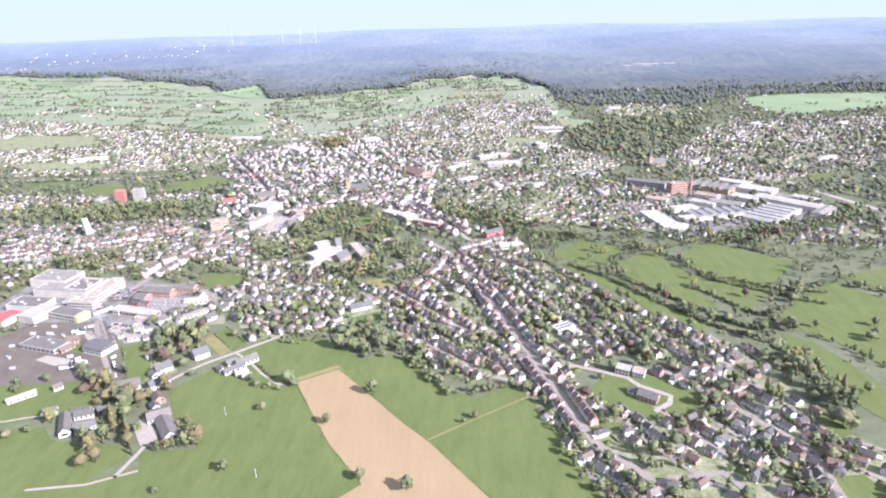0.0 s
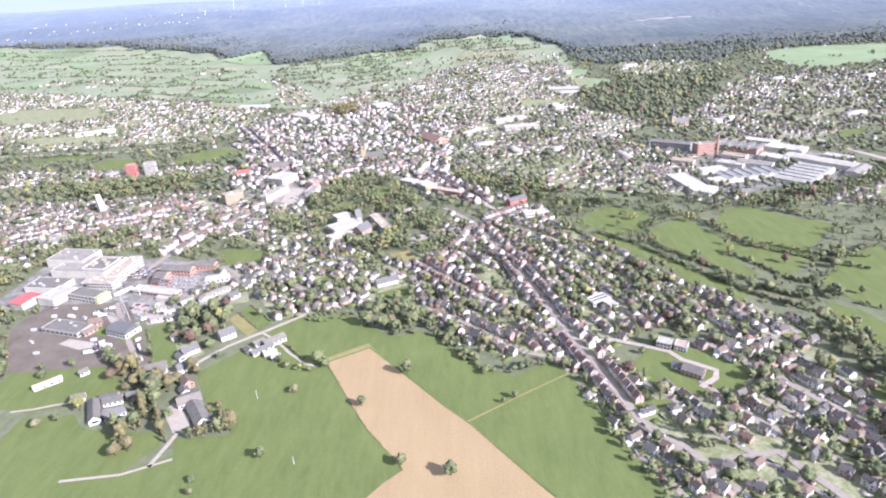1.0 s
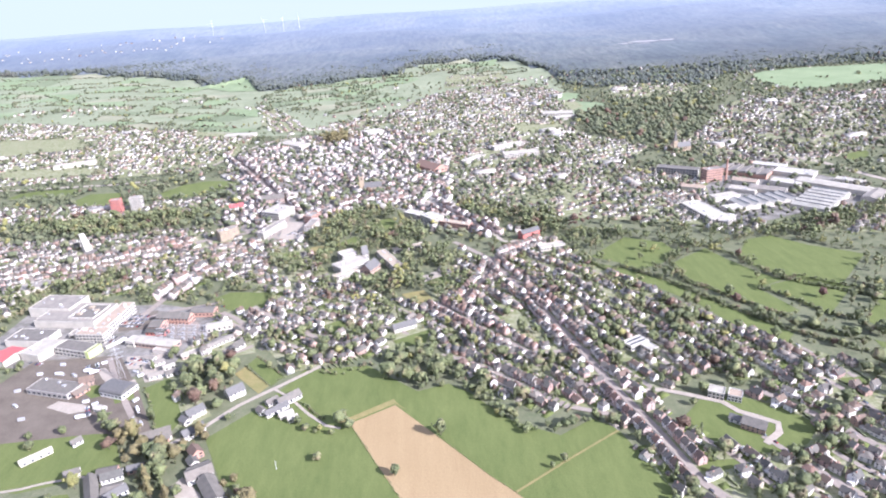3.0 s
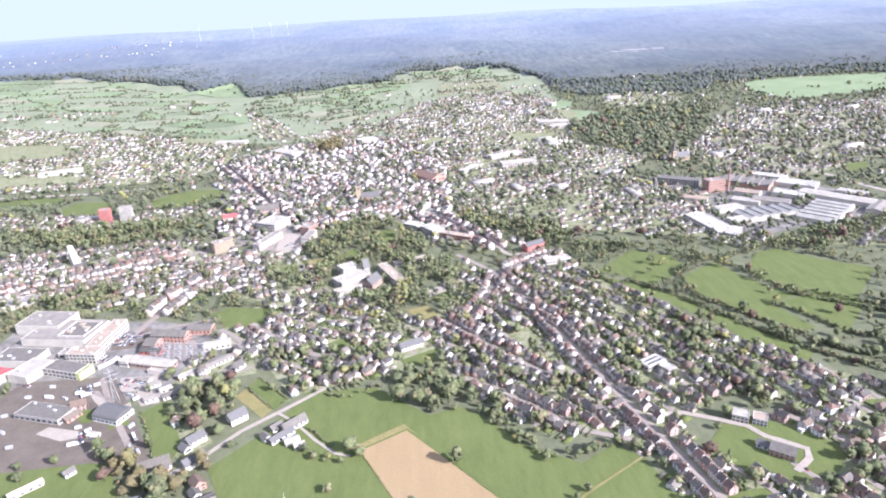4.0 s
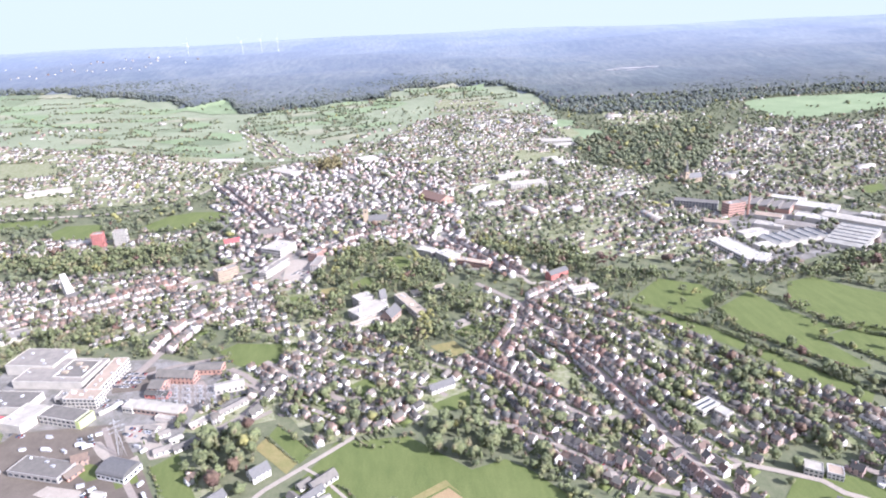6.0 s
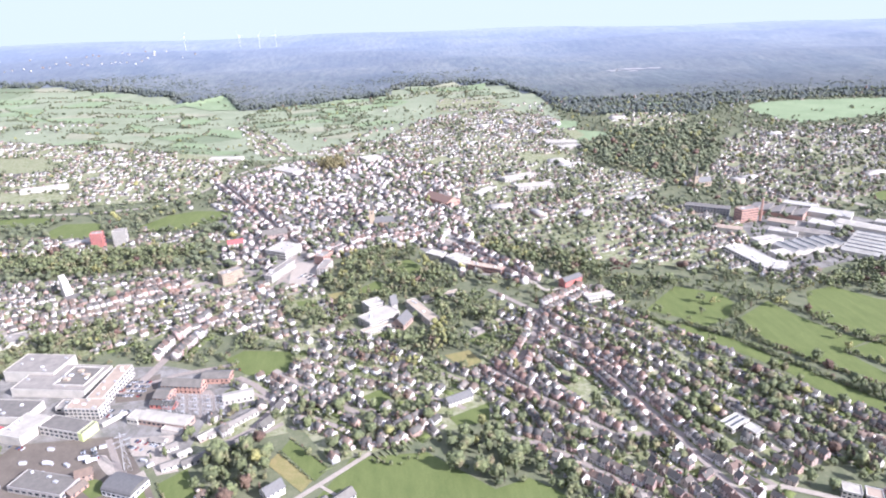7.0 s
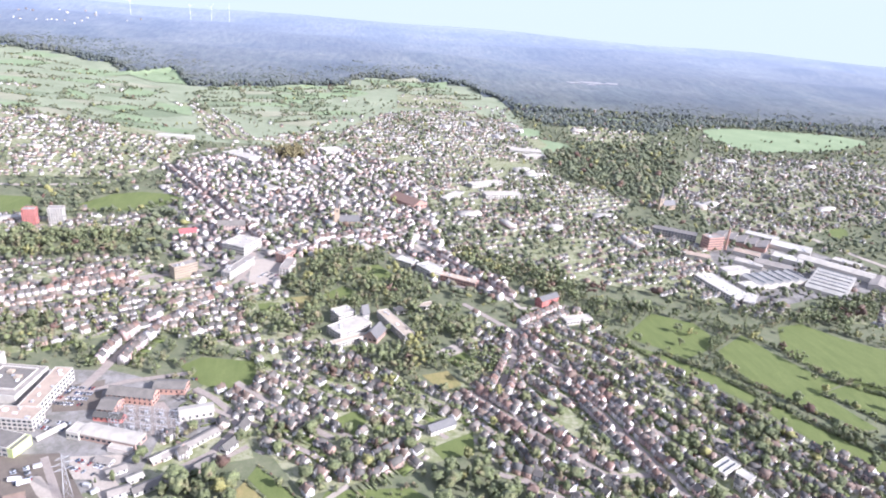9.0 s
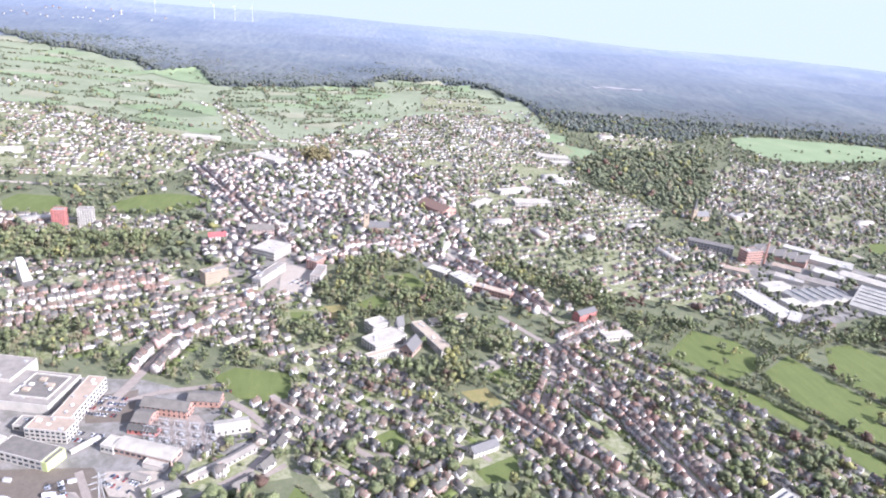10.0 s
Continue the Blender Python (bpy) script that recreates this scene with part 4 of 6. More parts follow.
hall("tower_block", "red-clad tower block on the edge of town", "apartment block", -680, 1290, 19, 16, 27, 5, BRICK_RED, ROOF_FLAT, "flat", 5, storeys=9, units=1)
hall("tower_block", "white tower block beside a red one", "apartment block", -644, 1300, 22, 16, 27, 5, PANEL_WHITE, ROOF_FLAT, "flat", 6, storeys=9, units=1)
hall("brick_mill", "tall brick mill beside a chimney", "factory", 496, 1241, 36, 20, 24, 12, BRICK, ROOF_FLAT, "flat", 9, storeys=5, units=2)
hall("mill_annex", "long dark mill building with flat roof", "factory", 452, 1300, 80, 22, 14, -32, STONE, ROOF_DARK, "flat", 14, storeys=3)
hall("factory_shed", "factory shed with white saw-tooth roof", "factory", 522, 1088, 108, 44, 7, 192, PANEL_WHITE, ROOF_WHITE, "bays", rise=4)
hall("factory_shed", "large factory shed with white saw-tooth roof bays", "factory", 612, 1073, 112, 58, 7, 222, PANEL_WHITE, ROOF_WHITE, "bays", rise=4.5)
hall("factory_shed", "long white factory shed by the railway", "factory", 675, 1140, 120, 30, 9, -50, PANEL_WHITE, ROOF_PALE, "gable", 0, rise=3)
hall("factory_shed", "old brick factory shed with pale roofs", "factory", 576, 1272, 95, 50, 8, -43, BRICK, ROOF_FLAT, "saw", rise=5)
hall("factory_shed", "white factory shed beyond the mill", "factory", 660, 1240, 70, 40, 8, -43, PANEL_WHITE, ROOF_WHITE, "flat", 0, units=4)
hall("factory_block", "large white industrial block with pale roof", "factory", 403, 1050, 92, 36, 9, -80, PANEL_WHITE, ROOF_WHITE, "flat", 14, storeys=2, units=8)
hall("office_block", "white office block with columned front", "office", 420, 1004, 40, 16, 9, 48, PANEL_WHITE, ROOF_WHITE, "flat", 12, storeys=2, units=2)
hall("shopping_hall", "large white shopping hall with pale roofs", "building", -52, 1108, 34, 26, 11, -57, PANEL_WHITE, ROOF_WHITE, "flat", 8, storeys=3, units=5)
hall("shopping_hall", "long orange brick shopping hall with pale roof", "building", -12, 1070, 56, 15, 9, -33, BRICK, ROOF_TAN, "flat", 12, storeys=2, units=4)
hall("station_shed", "long pale shed beside the railway", "building", -612, 1975, 92, 26, 8, -6, PANEL_WHITE, ROOF_WHITE, "flat", 0, units=3)
hall("station_shed", "pale warehouse by the tracks", "building", -420, 1800, 90, 40, 8, -40, PANEL_WHITE, ROOF_PALE, "flat", 0, units=3)
hall("assembly_hall", "broad white hall with pale roof near the railway", "building", -207, 1885, 52, 38, 11, 30, PANEL_WHITE, ROOF_WHITE, "flat", 8, storeys=3)
hall("shopping_hall", "white flat-roofed store above the park", "building", -84, 1136, 30, 20, 10, -40, PANEL_WHITE, ROOF_WHITE, "flat", 6, storeys=3, units=3)
hall("institute", "large white institute building in the far town", "building", 165, 1532, 84, 26, 11, 8, PANEL_WHITE, ROOF_PALE, "flat", 14, storeys=3)
hall("far_school", "white flat school building on the far slope", "school", 345, 1990, 90, 40, 9, -10, PANEL_WHITE, ROOF_PALE, "flat", 12, storeys=2)
hall("far_school", "white school wing on the far slope", "school", 355, 1925, 70, 24, 9, 14, PANEL_WHITE, ROOF_PALE, "flat", 10, storeys=2)
hall("supermarket", "white flat supermarket in the far suburb", "building", -985, 1728, 100, 30, 8, 22, PANEL_WHITE, ROOF_PALE, "flat", 0, units=3)
hall("supermarket", "white flat store beside the suburb", "building", -640, 920, 50, 26, 7, 25, PANEL_WHITE, ROOF_FLAT, "flat", 0, units=3)
hall("barn", "grey-roofed barn with pale walls beside the lane", "barn", -203, 590, 24, 11, 5, 42, RENDERED, ROOF_DARK, "gable", 5, rise=4)
hall("shed", "small white shed beside the barn", "shed", -201, 566, 13, 8, 4, 25, PANEL_WHITE, ROOF_PALE, "gable", 0, rise=1.6)
hall("barn", "long farm barn with dark grey roof", "barn", -242, 468, 34, 14, 5, -56, RENDERED, ROOF_DARK, "gable", 6, rise=4.5)
hall("barn", "farm shed with brown-grey roof beside the yard", "barn", -259, 490, 21, 15, 5, 28, RENDERED, TILES, "gable", 4, rise=4)
hall("farm_cottage", "long grey-roofed cottage among trees", "house", -344, 478, 34, 10, 5, -62, RENDERED, ROOF_DARK, "gable", 6, rise=4)
hall("farm_cottage", "pale cottage with dark roof among trees", "house", -322, 472, 18, 9, 5, 45, RENDERED, SLATE, "gable", 4, rise=3.5)
hall("farm_cottage", "pale cottage with brown roof among trees", "house", -334, 494, 17, 9, 5, 20, RENDERED, TILES, "gable", 4, rise=3.5)
hall("yard_house", "white yard house with brown roof", "house", -314, 541, 24, 9, 5, 30, RENDERED, TILES, "gable", 5, rise=3.5)
hall("farmhouse", "white farmhouse with dark roof on the lane", "house", -283, 547, 20, 10, 6, 43, RENDERED, SLATE, "gable", 5, rise=4, storeys=2)
hall("farmhouse", "brick farmhouse with red roof", "house", -271, 517, 12, 10, 6, -50, BRICK, REDTILES, "gable", 3, rise=4, storeys=2)
hall("villa", "white villa with slate roof and gables", "villa", -291, 577, 17, 11, 6, 45, RENDERED, SLATE, "gable", 4, rise=4, storeys=2)
hall("villa", "white gabled villa beside the copse", "villa", -260, 606, 17, 12, 7, 40, RENDERED, SLATE, "gable", 4, rise=5, storeys=2)
pool_hall = hall("villa", "low white hall with flat roof and long dark skylights", "hall", 160, 648, 26, 14, 6, 28, PANEL_WHITE, ROOF_WHITE, "flat", 6)
for sy in (-3.2, 2.6):
    part("skylight", box(0, sy, 6.55, 20, 1.5, 0.5), GLASS, pool_hall, "long dark glass skylight")
hall("villa", "white flat-roofed wing beside the low hall", "hall", 171, 634, 12, 13, 7, 28, PANEL_WHITE, ROOF_WHITE, "flat", 3, storeys=2)
hall("villa", "new villa with dark roof and pale terrace", "villa", 218, 502, 19, 13, 6, -38, RENDERED, ROOF_DARK, "gable", 5, rise=4, storeys=2)
hall("villa", "garage wing with dark roof beside a villa", "villa", 207, 513, 10, 8, 4, -38, RENDERED, SLATE, "gable", 2, rise=3)
hall("villa", "small white house with dark roof on a lawn", "villa", 187, 479, 12, 9, 6, -70, RENDERED, ROOF_DARK, "gable", 3, rise=4, storeys=2)
hall("villa", "white cube villa with flat roof", "villa", 206, 551, 14, 12, 7, -30, PANEL_WHITE, ROOF_PALE, "flat", 4, storeys=2)
hall("villa", "white villa with low roof beside a drive", "villa", 221, 545, 12, 12, 6, -30, RENDERED, ROOF_PINK, "flat", 4, storeys=2)
hall("villa", "long white villa with grey roof beside a lawn", "villa", -92, 722, 28, 11, 6, 25, RENDERED, SLATE, "gable", 7, rise=4, storeys=2)


hall("depot", "long depot with dark flat roof in the yard", "depot", -458, 637, 54, 22, 6, -18, STONE, ROOF_DARK, "flat", 8, units=3)
hall("yard_house", "white house with brown roof in the yard", "house", -428, 645, 13, 10, 7, 20, RENDERED, TILES, "gable", 3, rise=4, storeys=2)
hall("yard_house", "low brick outbuilding in the yard", "house", -428, 629, 16, 9, 4, 60, BRICK, REDTILES, "gable", 3, rise=3)
hall("yard_house", "small shed with pale roof beside the yard", "shed", -392, 596, 10, 7, 4, -20, RENDERED, ROOF_PALE, "gable", 2, rise=2)
hall("parish_hall", "large hall with reddish tiled roof in town", "building", -48, 1468, 74, 36, 9, -55, BRICK, REDTILES, "gable", 10, rise=9)
hall("long_hall", "long white hall with pale roof in the far town", "building", 50, 1512, 70, 17, 9, 50, PANEL_WHITE, ROOF_PALE, "flat", 10, storeys=2)
hall("long_hall", "long white hall with flat pale roof", "building", 146, 1620, 88, 20, 10, 24, PANEL_WHITE, ROOF_PALE, "flat", 12, storeys=3)
hall("brick_terrace", "red brick corner block on the street", "building", 101, 1000, 34, 13, 11, 30, BRICK_RED, SLATE, "gable", 8, rise=4, storeys=3)
hall("clinic", "white clinic with pale roofs in a garden", "building", 126, 946, 40, 14, 6, 12, PANEL_WHITE, ROOF_PALE, "flat", 8)


for fx, fy, fw, fd, fh, turn, roof, shape in ((560, 1150, 60, 26, 7, -40, ROOF_FLAT, "gable"), (520, 1160, 46, 24, 6, -40, ROOF_PALE, "flat"), (610, 1180, 50, 30, 8, -46, ROOF_WHITE, "flat"), (705, 1075, 60, 24, 8, 42, ROOF_FLAT, "gable"), (720, 1165, 46, 22, 7, -50, ROOF_PALE, "flat"),
                                              (470, 1125, 50, 20, 7, 12, ROOF_PALE, "flat"), (440, 1190, 40, 18, 7, -32, ROOF_PINK, "gable"), (545, 1205, 44, 22, 8, -40, ROOF_PINK, "gable"), (640, 1300, 60, 26, 8, -43, ROOF_WHITE, "flat"), (455, 1060, 30, 22, 7, 10, ROOF_WHITE, "flat")):
    hall("factory_shed", "pale industrial shed in the crowded works", "factory", fx, fy, fw, fd, fh, turn, PANEL_WHITE, roof, shape, 0, rise=3, units=2 if shape == "flat" else 0)


def church(name, label, x, y, turn, tower, spire, length, stone):
    mark(rect(x, y, length + 16, 24, turn), 5)
    base = thing(name, label, "church", pose(x, y, hz(x, y), 0, 0, turn))
    part("nave_wall", gable_wall(length, 15, 11, 9), stone, base)
    part("nave_roof", gable_roof(length, 15, 11, 9, 0.6), SLATE, base)
    tx = -length / 2 - 4
    t = part("tower", box(tx, 0, tower / 2 - 1, 9, 9, tower + 2), stone, base)
    v = [(tx - 3.4, -3.4, tower), (tx + 3.4, -3.4, tower), (tx + 3.4, 3.4, tower), (tx - 3.4, 3.4, tower), (tx, 0, tower + spire)]
    part("spire", (v, [(3, 2, 1, 0), (0, 1, 4), (1, 2, 4), (2, 3, 4), (3, 0, 4)]), SLATE, t, "slender grey slate spire")
    for px, py in ((-3.9, -3.9), (3.9, -3.9), (3.9, 3.9), (-3.9, 3.9)):
        part("pinnacle", beam((tx + px, py, tower - 1), (tx + px, py, tower + 7), 0.9, 0.1, 6), stone, t)
    for side in (-1, 1):
        part("belfry_opening", box(tx, side * 4.53, tower - 5, 2.2, 0.2, 4.5), GLASS, t)
        part("belfry_opening", box(tx + side * 4.53, 0, tower - 5, 0.2, 2.2, 4.5), GLASS, t)
        for k in range(5):
            part("window", box((k - 2) * length / 5.5, side * 7.55, 6, 1.6, 0.2, 6), GLASS, base)
    return base


church("church", "pale sandstone church with square tower and slender spire", -170, 1322, 5, 34, 34, 36, SANDSTONE)
church("church", "pale stone church with tall slender spire", 535, 1490, 10, 24, 30, 32, SANDSTONE)

# lime-yellow end of the warehouse, canopies and low annexes of the factory
hall("warehouse_end", "lime-yellow painted end bay of the warehouse", "warehouse", -452, 710, 5, 19.6, 8.6, -20, PAINT_YELLOW, ROOF_DARK, "flat", 0)
hall("canopy", "long low white canopy over parked cars", "canopy", -437, 733, 26, 3, 2.6, 52, PANEL_WHITE, ROOF_PALE, "flat", 0)
hall("factory_annex", "low white factory annex with pale roof", "factory", -492, 760, 22, 14, 6, -9, PANEL_WHITE, ROOF_FLAT, "flat", 3, units=2)
hall("factory_hall", "raised factory hall with grey flat roof", "factory", -560, 842, 60, 40, 12, -10, PANEL_WHITE, ROOF_FLAT, "flat", 0, units=5)
hall("workshop", "low red brick workshop in front of the brick house", "workshop", -395, 752, 26, 9, 5, -12, BRICK_RED, TILES, "gable", 5, rise=2.5)
hall("hall_annex", "white flat annex at the end of the hall", "hall", -414, 730, 12, 14, 7, -19, PANEL_WHITE, ROOF_PALE, "flat", 3)
hall("hall_annex", "low pinkish loading shed behind the hall", "hall", -372, 705, 20, 7, 4, -19, RENDERED, ROOF_PALE, "flat", 0)

# low roofs along the curved road, the farm and the houses round it
for bx, by, bw, bd, bh, turn, wall, roof, rise in ((-300, 681, 24, 9, 4, 42, RENDERED, ROOF_DARK, 2.5), (-318, 668, 22, 9, 4, 42, RENDERED, ROOF_FLAT, 2.2), (-336, 658, 26, 9, 4, 30, RENDERED, ROOF_DARK, 2), (-307, 717, 30, 8, 4, 45, PANEL_WHITE, ROOF_FLAT, 1.5),
                                                   (-326, 700, 26, 8, 4, 42, PANEL_WHITE, ROOF_FLAT, 1.5), (-337, 692, 16, 8, 4, 42, RENDERED, ROOF_PALE, 2), (-367, 678, 15, 8, 3.6, 30, RENDERED, ROOF_FLAT, 1.5), (-357, 652, 16, 9, 4, 25, RENDERED, ROOF_FLAT, 2),
                                                   (-350, 668, 12, 7, 3.4, 35, PANEL_WHITE, ROOF_PALE, 1.5), (-380, 690, 14, 7, 3.4, -20, RENDERED, ROOF_FLAT, 1.5), (-283, 703, 14, 9, 5, 55, RENDERED, TILES, 4), (-275, 732, 13, 9, 5, 70, RENDERED, TILES, 4)):
    hall("bungalow", "low %s bungalow with shallow roof along the road" % ("white" if wall is PANEL_WHITE else "pale"), "bungalow", bx, by, bw, bd, bh, turn, wall, roof, "gable", max(2, int(bw / 5)), rise=rise)
for bx, by, bw, bd, turn, wall, roof, words in ((-262, 497, 18, 9, 30, RENDERED, TILES, "pale farm building with brown tiles"), (-252, 482, 8, 22, 32, RENDERED, ROOF_DARK, "narrow farm wing with grey roof"), (-270, 506, 10, 8, -50, RENDERED, TILES, "small farm shed with brown tiles"), (-341, 501, 16, 9, 10, BRICK, TILES, "brick cottage with brown tiles"),
                                                (-318, 503, 13, 8, 15, RENDERED, SLATE, "small white cottage with slate roof"), (-327, 478, 15, 12, 15, RENDERED, ROOF_DARK, "white cottage with wide grey roof"), (-372, 502, 12, 8, 20, RENDERED, ROOF_DARK, "small pale shed beside the track"), (-417, 527, 26, 4, 42, PANEL_WHITE, ROOF_PALE, "long narrow white greenhouse"),
                                                (-390, 545, 9, 7, 50, RENDERED, ROOF_DARK, "small grey-roofed hut in the meadow"), (-319, 550, 26, 8, 22, RENDERED, TILES, "long white cottage with brown tiles"), (-308, 541, 9, 7, 22, BRICK, REDTILES, "small brick annex beside a cottage"), (-212, 574, 24, 8, 42, RENDERED, SLATE, "long barn with blue-grey roof"),
                                                (-193, 558, 9, 6, 20, PANEL_WHITE, ROOF_PALE, "small white store beside the barn"), (-219, 588, 12, 8, 42, RENDERED, ROOF_DARK, "grey-roofed outbuilding beside the barn"), (-226, 573, 9, 7, -48, RENDERED, TILES, "small pale shed beside the lane"), (-297, 566, 10, 8, -40, RENDERED, SLATE, "white annex with slate roof")):
    hall("farm_building", words, "farm building", bx, by, bw, bd, 4.2, turn, wall, roof, "gable", max(2, int(bw / 6)), rise=2.6)
for lx, ly, turn, words in ((-430, 688, 20, "white"), (-452, 664, -35, "white"), (-470, 655, 10, "grey"), (-478, 690, -12, "white"), (-414, 612, 15, "white"), (-402, 606, 40, "white"), (-396, 600, -10, "grey"), (-376, 655, 45, "white"), (-384, 662, -20, "grey"), (-362, 608, 60, "white"), (-350, 575, -60, "white"), (-340, 568, -55, "grey"), (-494, 672, 0, "white"), (-500, 640, 15, "grey"), (-486, 612, -30, "white"), (-466, 588, 10, "grey")):
    store = thing("container", words + " steel container standing on the yard", "container", pose(lx, ly, hz(lx, ly) + 0.45, 0, 0, turn), "containers in the yard")
    part("body", box(0, 0, 1.3, 6.0, 2.4, 2.6), PAINT_WHITE if words == "white" else STEEL, store)
    part("door", box(3.03, 0, 1.25, 0.08, 2.2, 2.3), STEEL, store)
    part("roof", box(0, 0, 2.66, 6.1, 2.5, 0.12), STEEL, store)

# lorries in the yard
for lx, ly, turn in ((-352, 590, -58), (-440, 672, 10), (-432, 668, 30), (-470, 668, -10), (-406, 585, 15)):
    lorry = thing("lorry", "white box lorry parked on the yard", "lorry", pose(lx, ly, hz(lx, ly) + 0.45, 0, 0, turn), "lorries in the yard")
    part("box_body", box(-1.2, 0, 2.3, 7.2, 2.5, 2.7), PAINT_WHITE, lorry)
    part("cab", box(3.6, 0, 1.7, 1.9, 2.4, 2.3), PAINT_WHITE, lorry)
    part("windscreen", box(4.58, 0, 2.2, 0.1, 2.1, 0.9), GLASS, lorry)
    part("chassis", box(0, 0, 0.8, 9.0, 1.0, 0.3), STEEL, lorry)
    for wx, wy in ((-3.4, -1.05), (-3.4, 1.05), (3.3, -1.05), (3.3, 1.05)):
        part("wheel", beam((wx, wy - 0.15, 0.5), (wx, wy + 0.15, 0.5), 0.5, n=8), SLATE, lorry)

# sail-shaped modern church
mark(rect(-628, 1062, 46, 30, -40), 5)
sail = thing("modern_church", "white modern church with a steep slanting tower", "church", pose(-630, 1064, hz(-630, 1064), 0, 0, -48))
part("tower", ([(-20, -5, -1), (10, -6, -1), (10, 6, -1), (-20, 5, -1), (-20, -4, 30), (-15, -4, 30), (-15, 4, 30), (-20, 4, 30)], [(3, 2, 1, 0), (4, 5, 6, 7), (0, 1, 5, 4), (1, 2, 6, 5), (2, 3, 7, 6), (3, 0, 4, 7)]), PANEL_WHITE, sail)
part("nave", box(18, 0, 2.5, 18, 20, 7), RENDERED, sail)
part("nave_roof", box(18, 0, 6.2, 19, 21, 0.4), ROOF_DARK, sail)

# mill chimney
stack = thing("factory_chimney", "tall round brick factory chimney", "chimney", pose(522, 1236, hz(522, 1236)))
part("shaft", beam((0, 0, -1), (0, 0, 44), 2.4, 1.5, 12), BRICK, stack)
part("rim", beam((0, 0, 43), (0, 0, 45), 1.9, 1.9, 12), STONE, stack)

# electricity pylon
pylon = thing("electricity_pylon", "grey lattice steel electricity pylon", "pylon", pose(-394, 652, hz(-394, 652), 0, 0, 30))
LEVELS = [(-1, 3.2), (9, 2.4), (18, 1.7), (26, 1.1), (33, 0.8), (40, 0.3)]
for (z0, a0), (z1, a1) in zip(LEVELS, LEVELS[1:]):
    corners = [(-1, -1), (1, -1), (1, 1), (-1, 1)]
    for k in range(4):
        (ax, ay), (bx, by) = corners[k], corners[(k + 1) % 4]
        part("leg", beam((ax * a0, ay * a0, z0), (ax * a1, ay * a1, z1), 0.16), STEEL, pylon)
        part("brace", beam((ax * a0, ay * a0, z0), (bx * a1, by * a1, z1), 0.09), STEEL, pylon)
        part("brace", beam((bx * a0, by * a0, z0), (ax * a1, ay * a1, z1), 0.09), STEEL, pylon)
for z, reach in ((26, 6.5), (31, 8), (36, 5)):
    for side in (-1, 1):
        arm = part("cross_arm", merge([beam((0, -0.7, z), (side * reach, 0, z + 0.6), 0.12), beam((0, 0.7, z), (side * reach, 0, z + 0.6), 0.12), beam((0, 0, z + 1.8), (side * reach, 0, z + 0.6), 0.12)]), STEEL, pylon)
        part("insulator", beam((side * reach, 0, z - 1.2), (side * reach, 0, z + 0.5), 0.15, n=6), SLATE, arm)

# substation gantries
for i in range(5):
    for j in range(3):
        gx0, gy0 = -394 + i * 14 + j * 4, 762 - j * 13 - i * 3
        gantry = thing("substation_gantry", "grey steel gantry of the electric substation", "gantry", pose(gx0, gy0, hz(gx0, gy0), 0, 0, -14), "substation gantries")
        for side in (-1, 1):
            part("post", beam((side * 4.5, 0, -0.5), (side * 4.5, 0, 9), 0.25), STEEL, gantry)
        part("crossbar", box(0, 0, 9, 9.6, 0.5, 0.5), STEEL, gantry)
        for k in (-1, 0, 1):
            part("insulator", beam((k * 3, 0, 6.8), (k * 3, 0, 8.8), 0.22, n=6), SLATE, gantry)
        part("transformer", box(0, 3, 1.5, 3.2, 2.4, 3.6), STEEL, gantry)
        part("busbar", merge([beam((k * 3, -6, 6.8), (k * 3, 6, 6.8), 0.12) for k in (-1, 0, 1)] + [beam((k * 3, q, -0.3), (k * 3, q, 6.8), 0.16) for k in (-1, 0, 1) for q in (-5, 5)]), STEEL, gantry)

# wind turbines on the far ridge
for tx, ty, turn in ((-1400, 4440, 20), (-1075, 4490, 75), (-955, 4490, 40), (-855, 4520, 10)):
    mill = thing("wind_turbine", "white three-bladed wind turbine on far wooded ridge", "wind turbine", pose(tx, ty, top(tx, ty) - 6, 0, 0, -14), "wind turbines")
    part("mast", beam((0, 0, -2), (0, 0, 82), 0.95, 0.5, 10), PAINT_WHITE, mill)
    part("nacelle", box(0, 1.5, 83, 2.4, 6, 2.4), PAINT_WHITE, mill)
    hub = part("hub", beam((0, -4.4, 83), (0, -2.8, 83), 1.5, n=8), PAINT_WHITE, mill)
    for k in range(3):
        a = radians(turn + 120 * k)
        part("blade", beam((math.sin(a) * 1.2, -3.6, 83 + math.cos(a) * 1.2), (math.sin(a) * 36, -3.6, 83 + math.cos(a) * 36), 0.5, 0.16, 4), PAINT_WHITE, hub)

# two tall white posts in the field
for px, py in ((-195, 492), (-140, 402)):
    pole = thing("field_post", "slender white post standing in the grass field", "post", pose(px, py, hz(px, py)), "field posts")
    part("shaft", beam((0, 0, -0.5), (0, 0, 9), 0.22, 0.16, 6), PAINT_WHITE, pole)
    part("foot", box(0, 0, 0.5, 0.9, 0.9, 0.6), STEEL, pole)


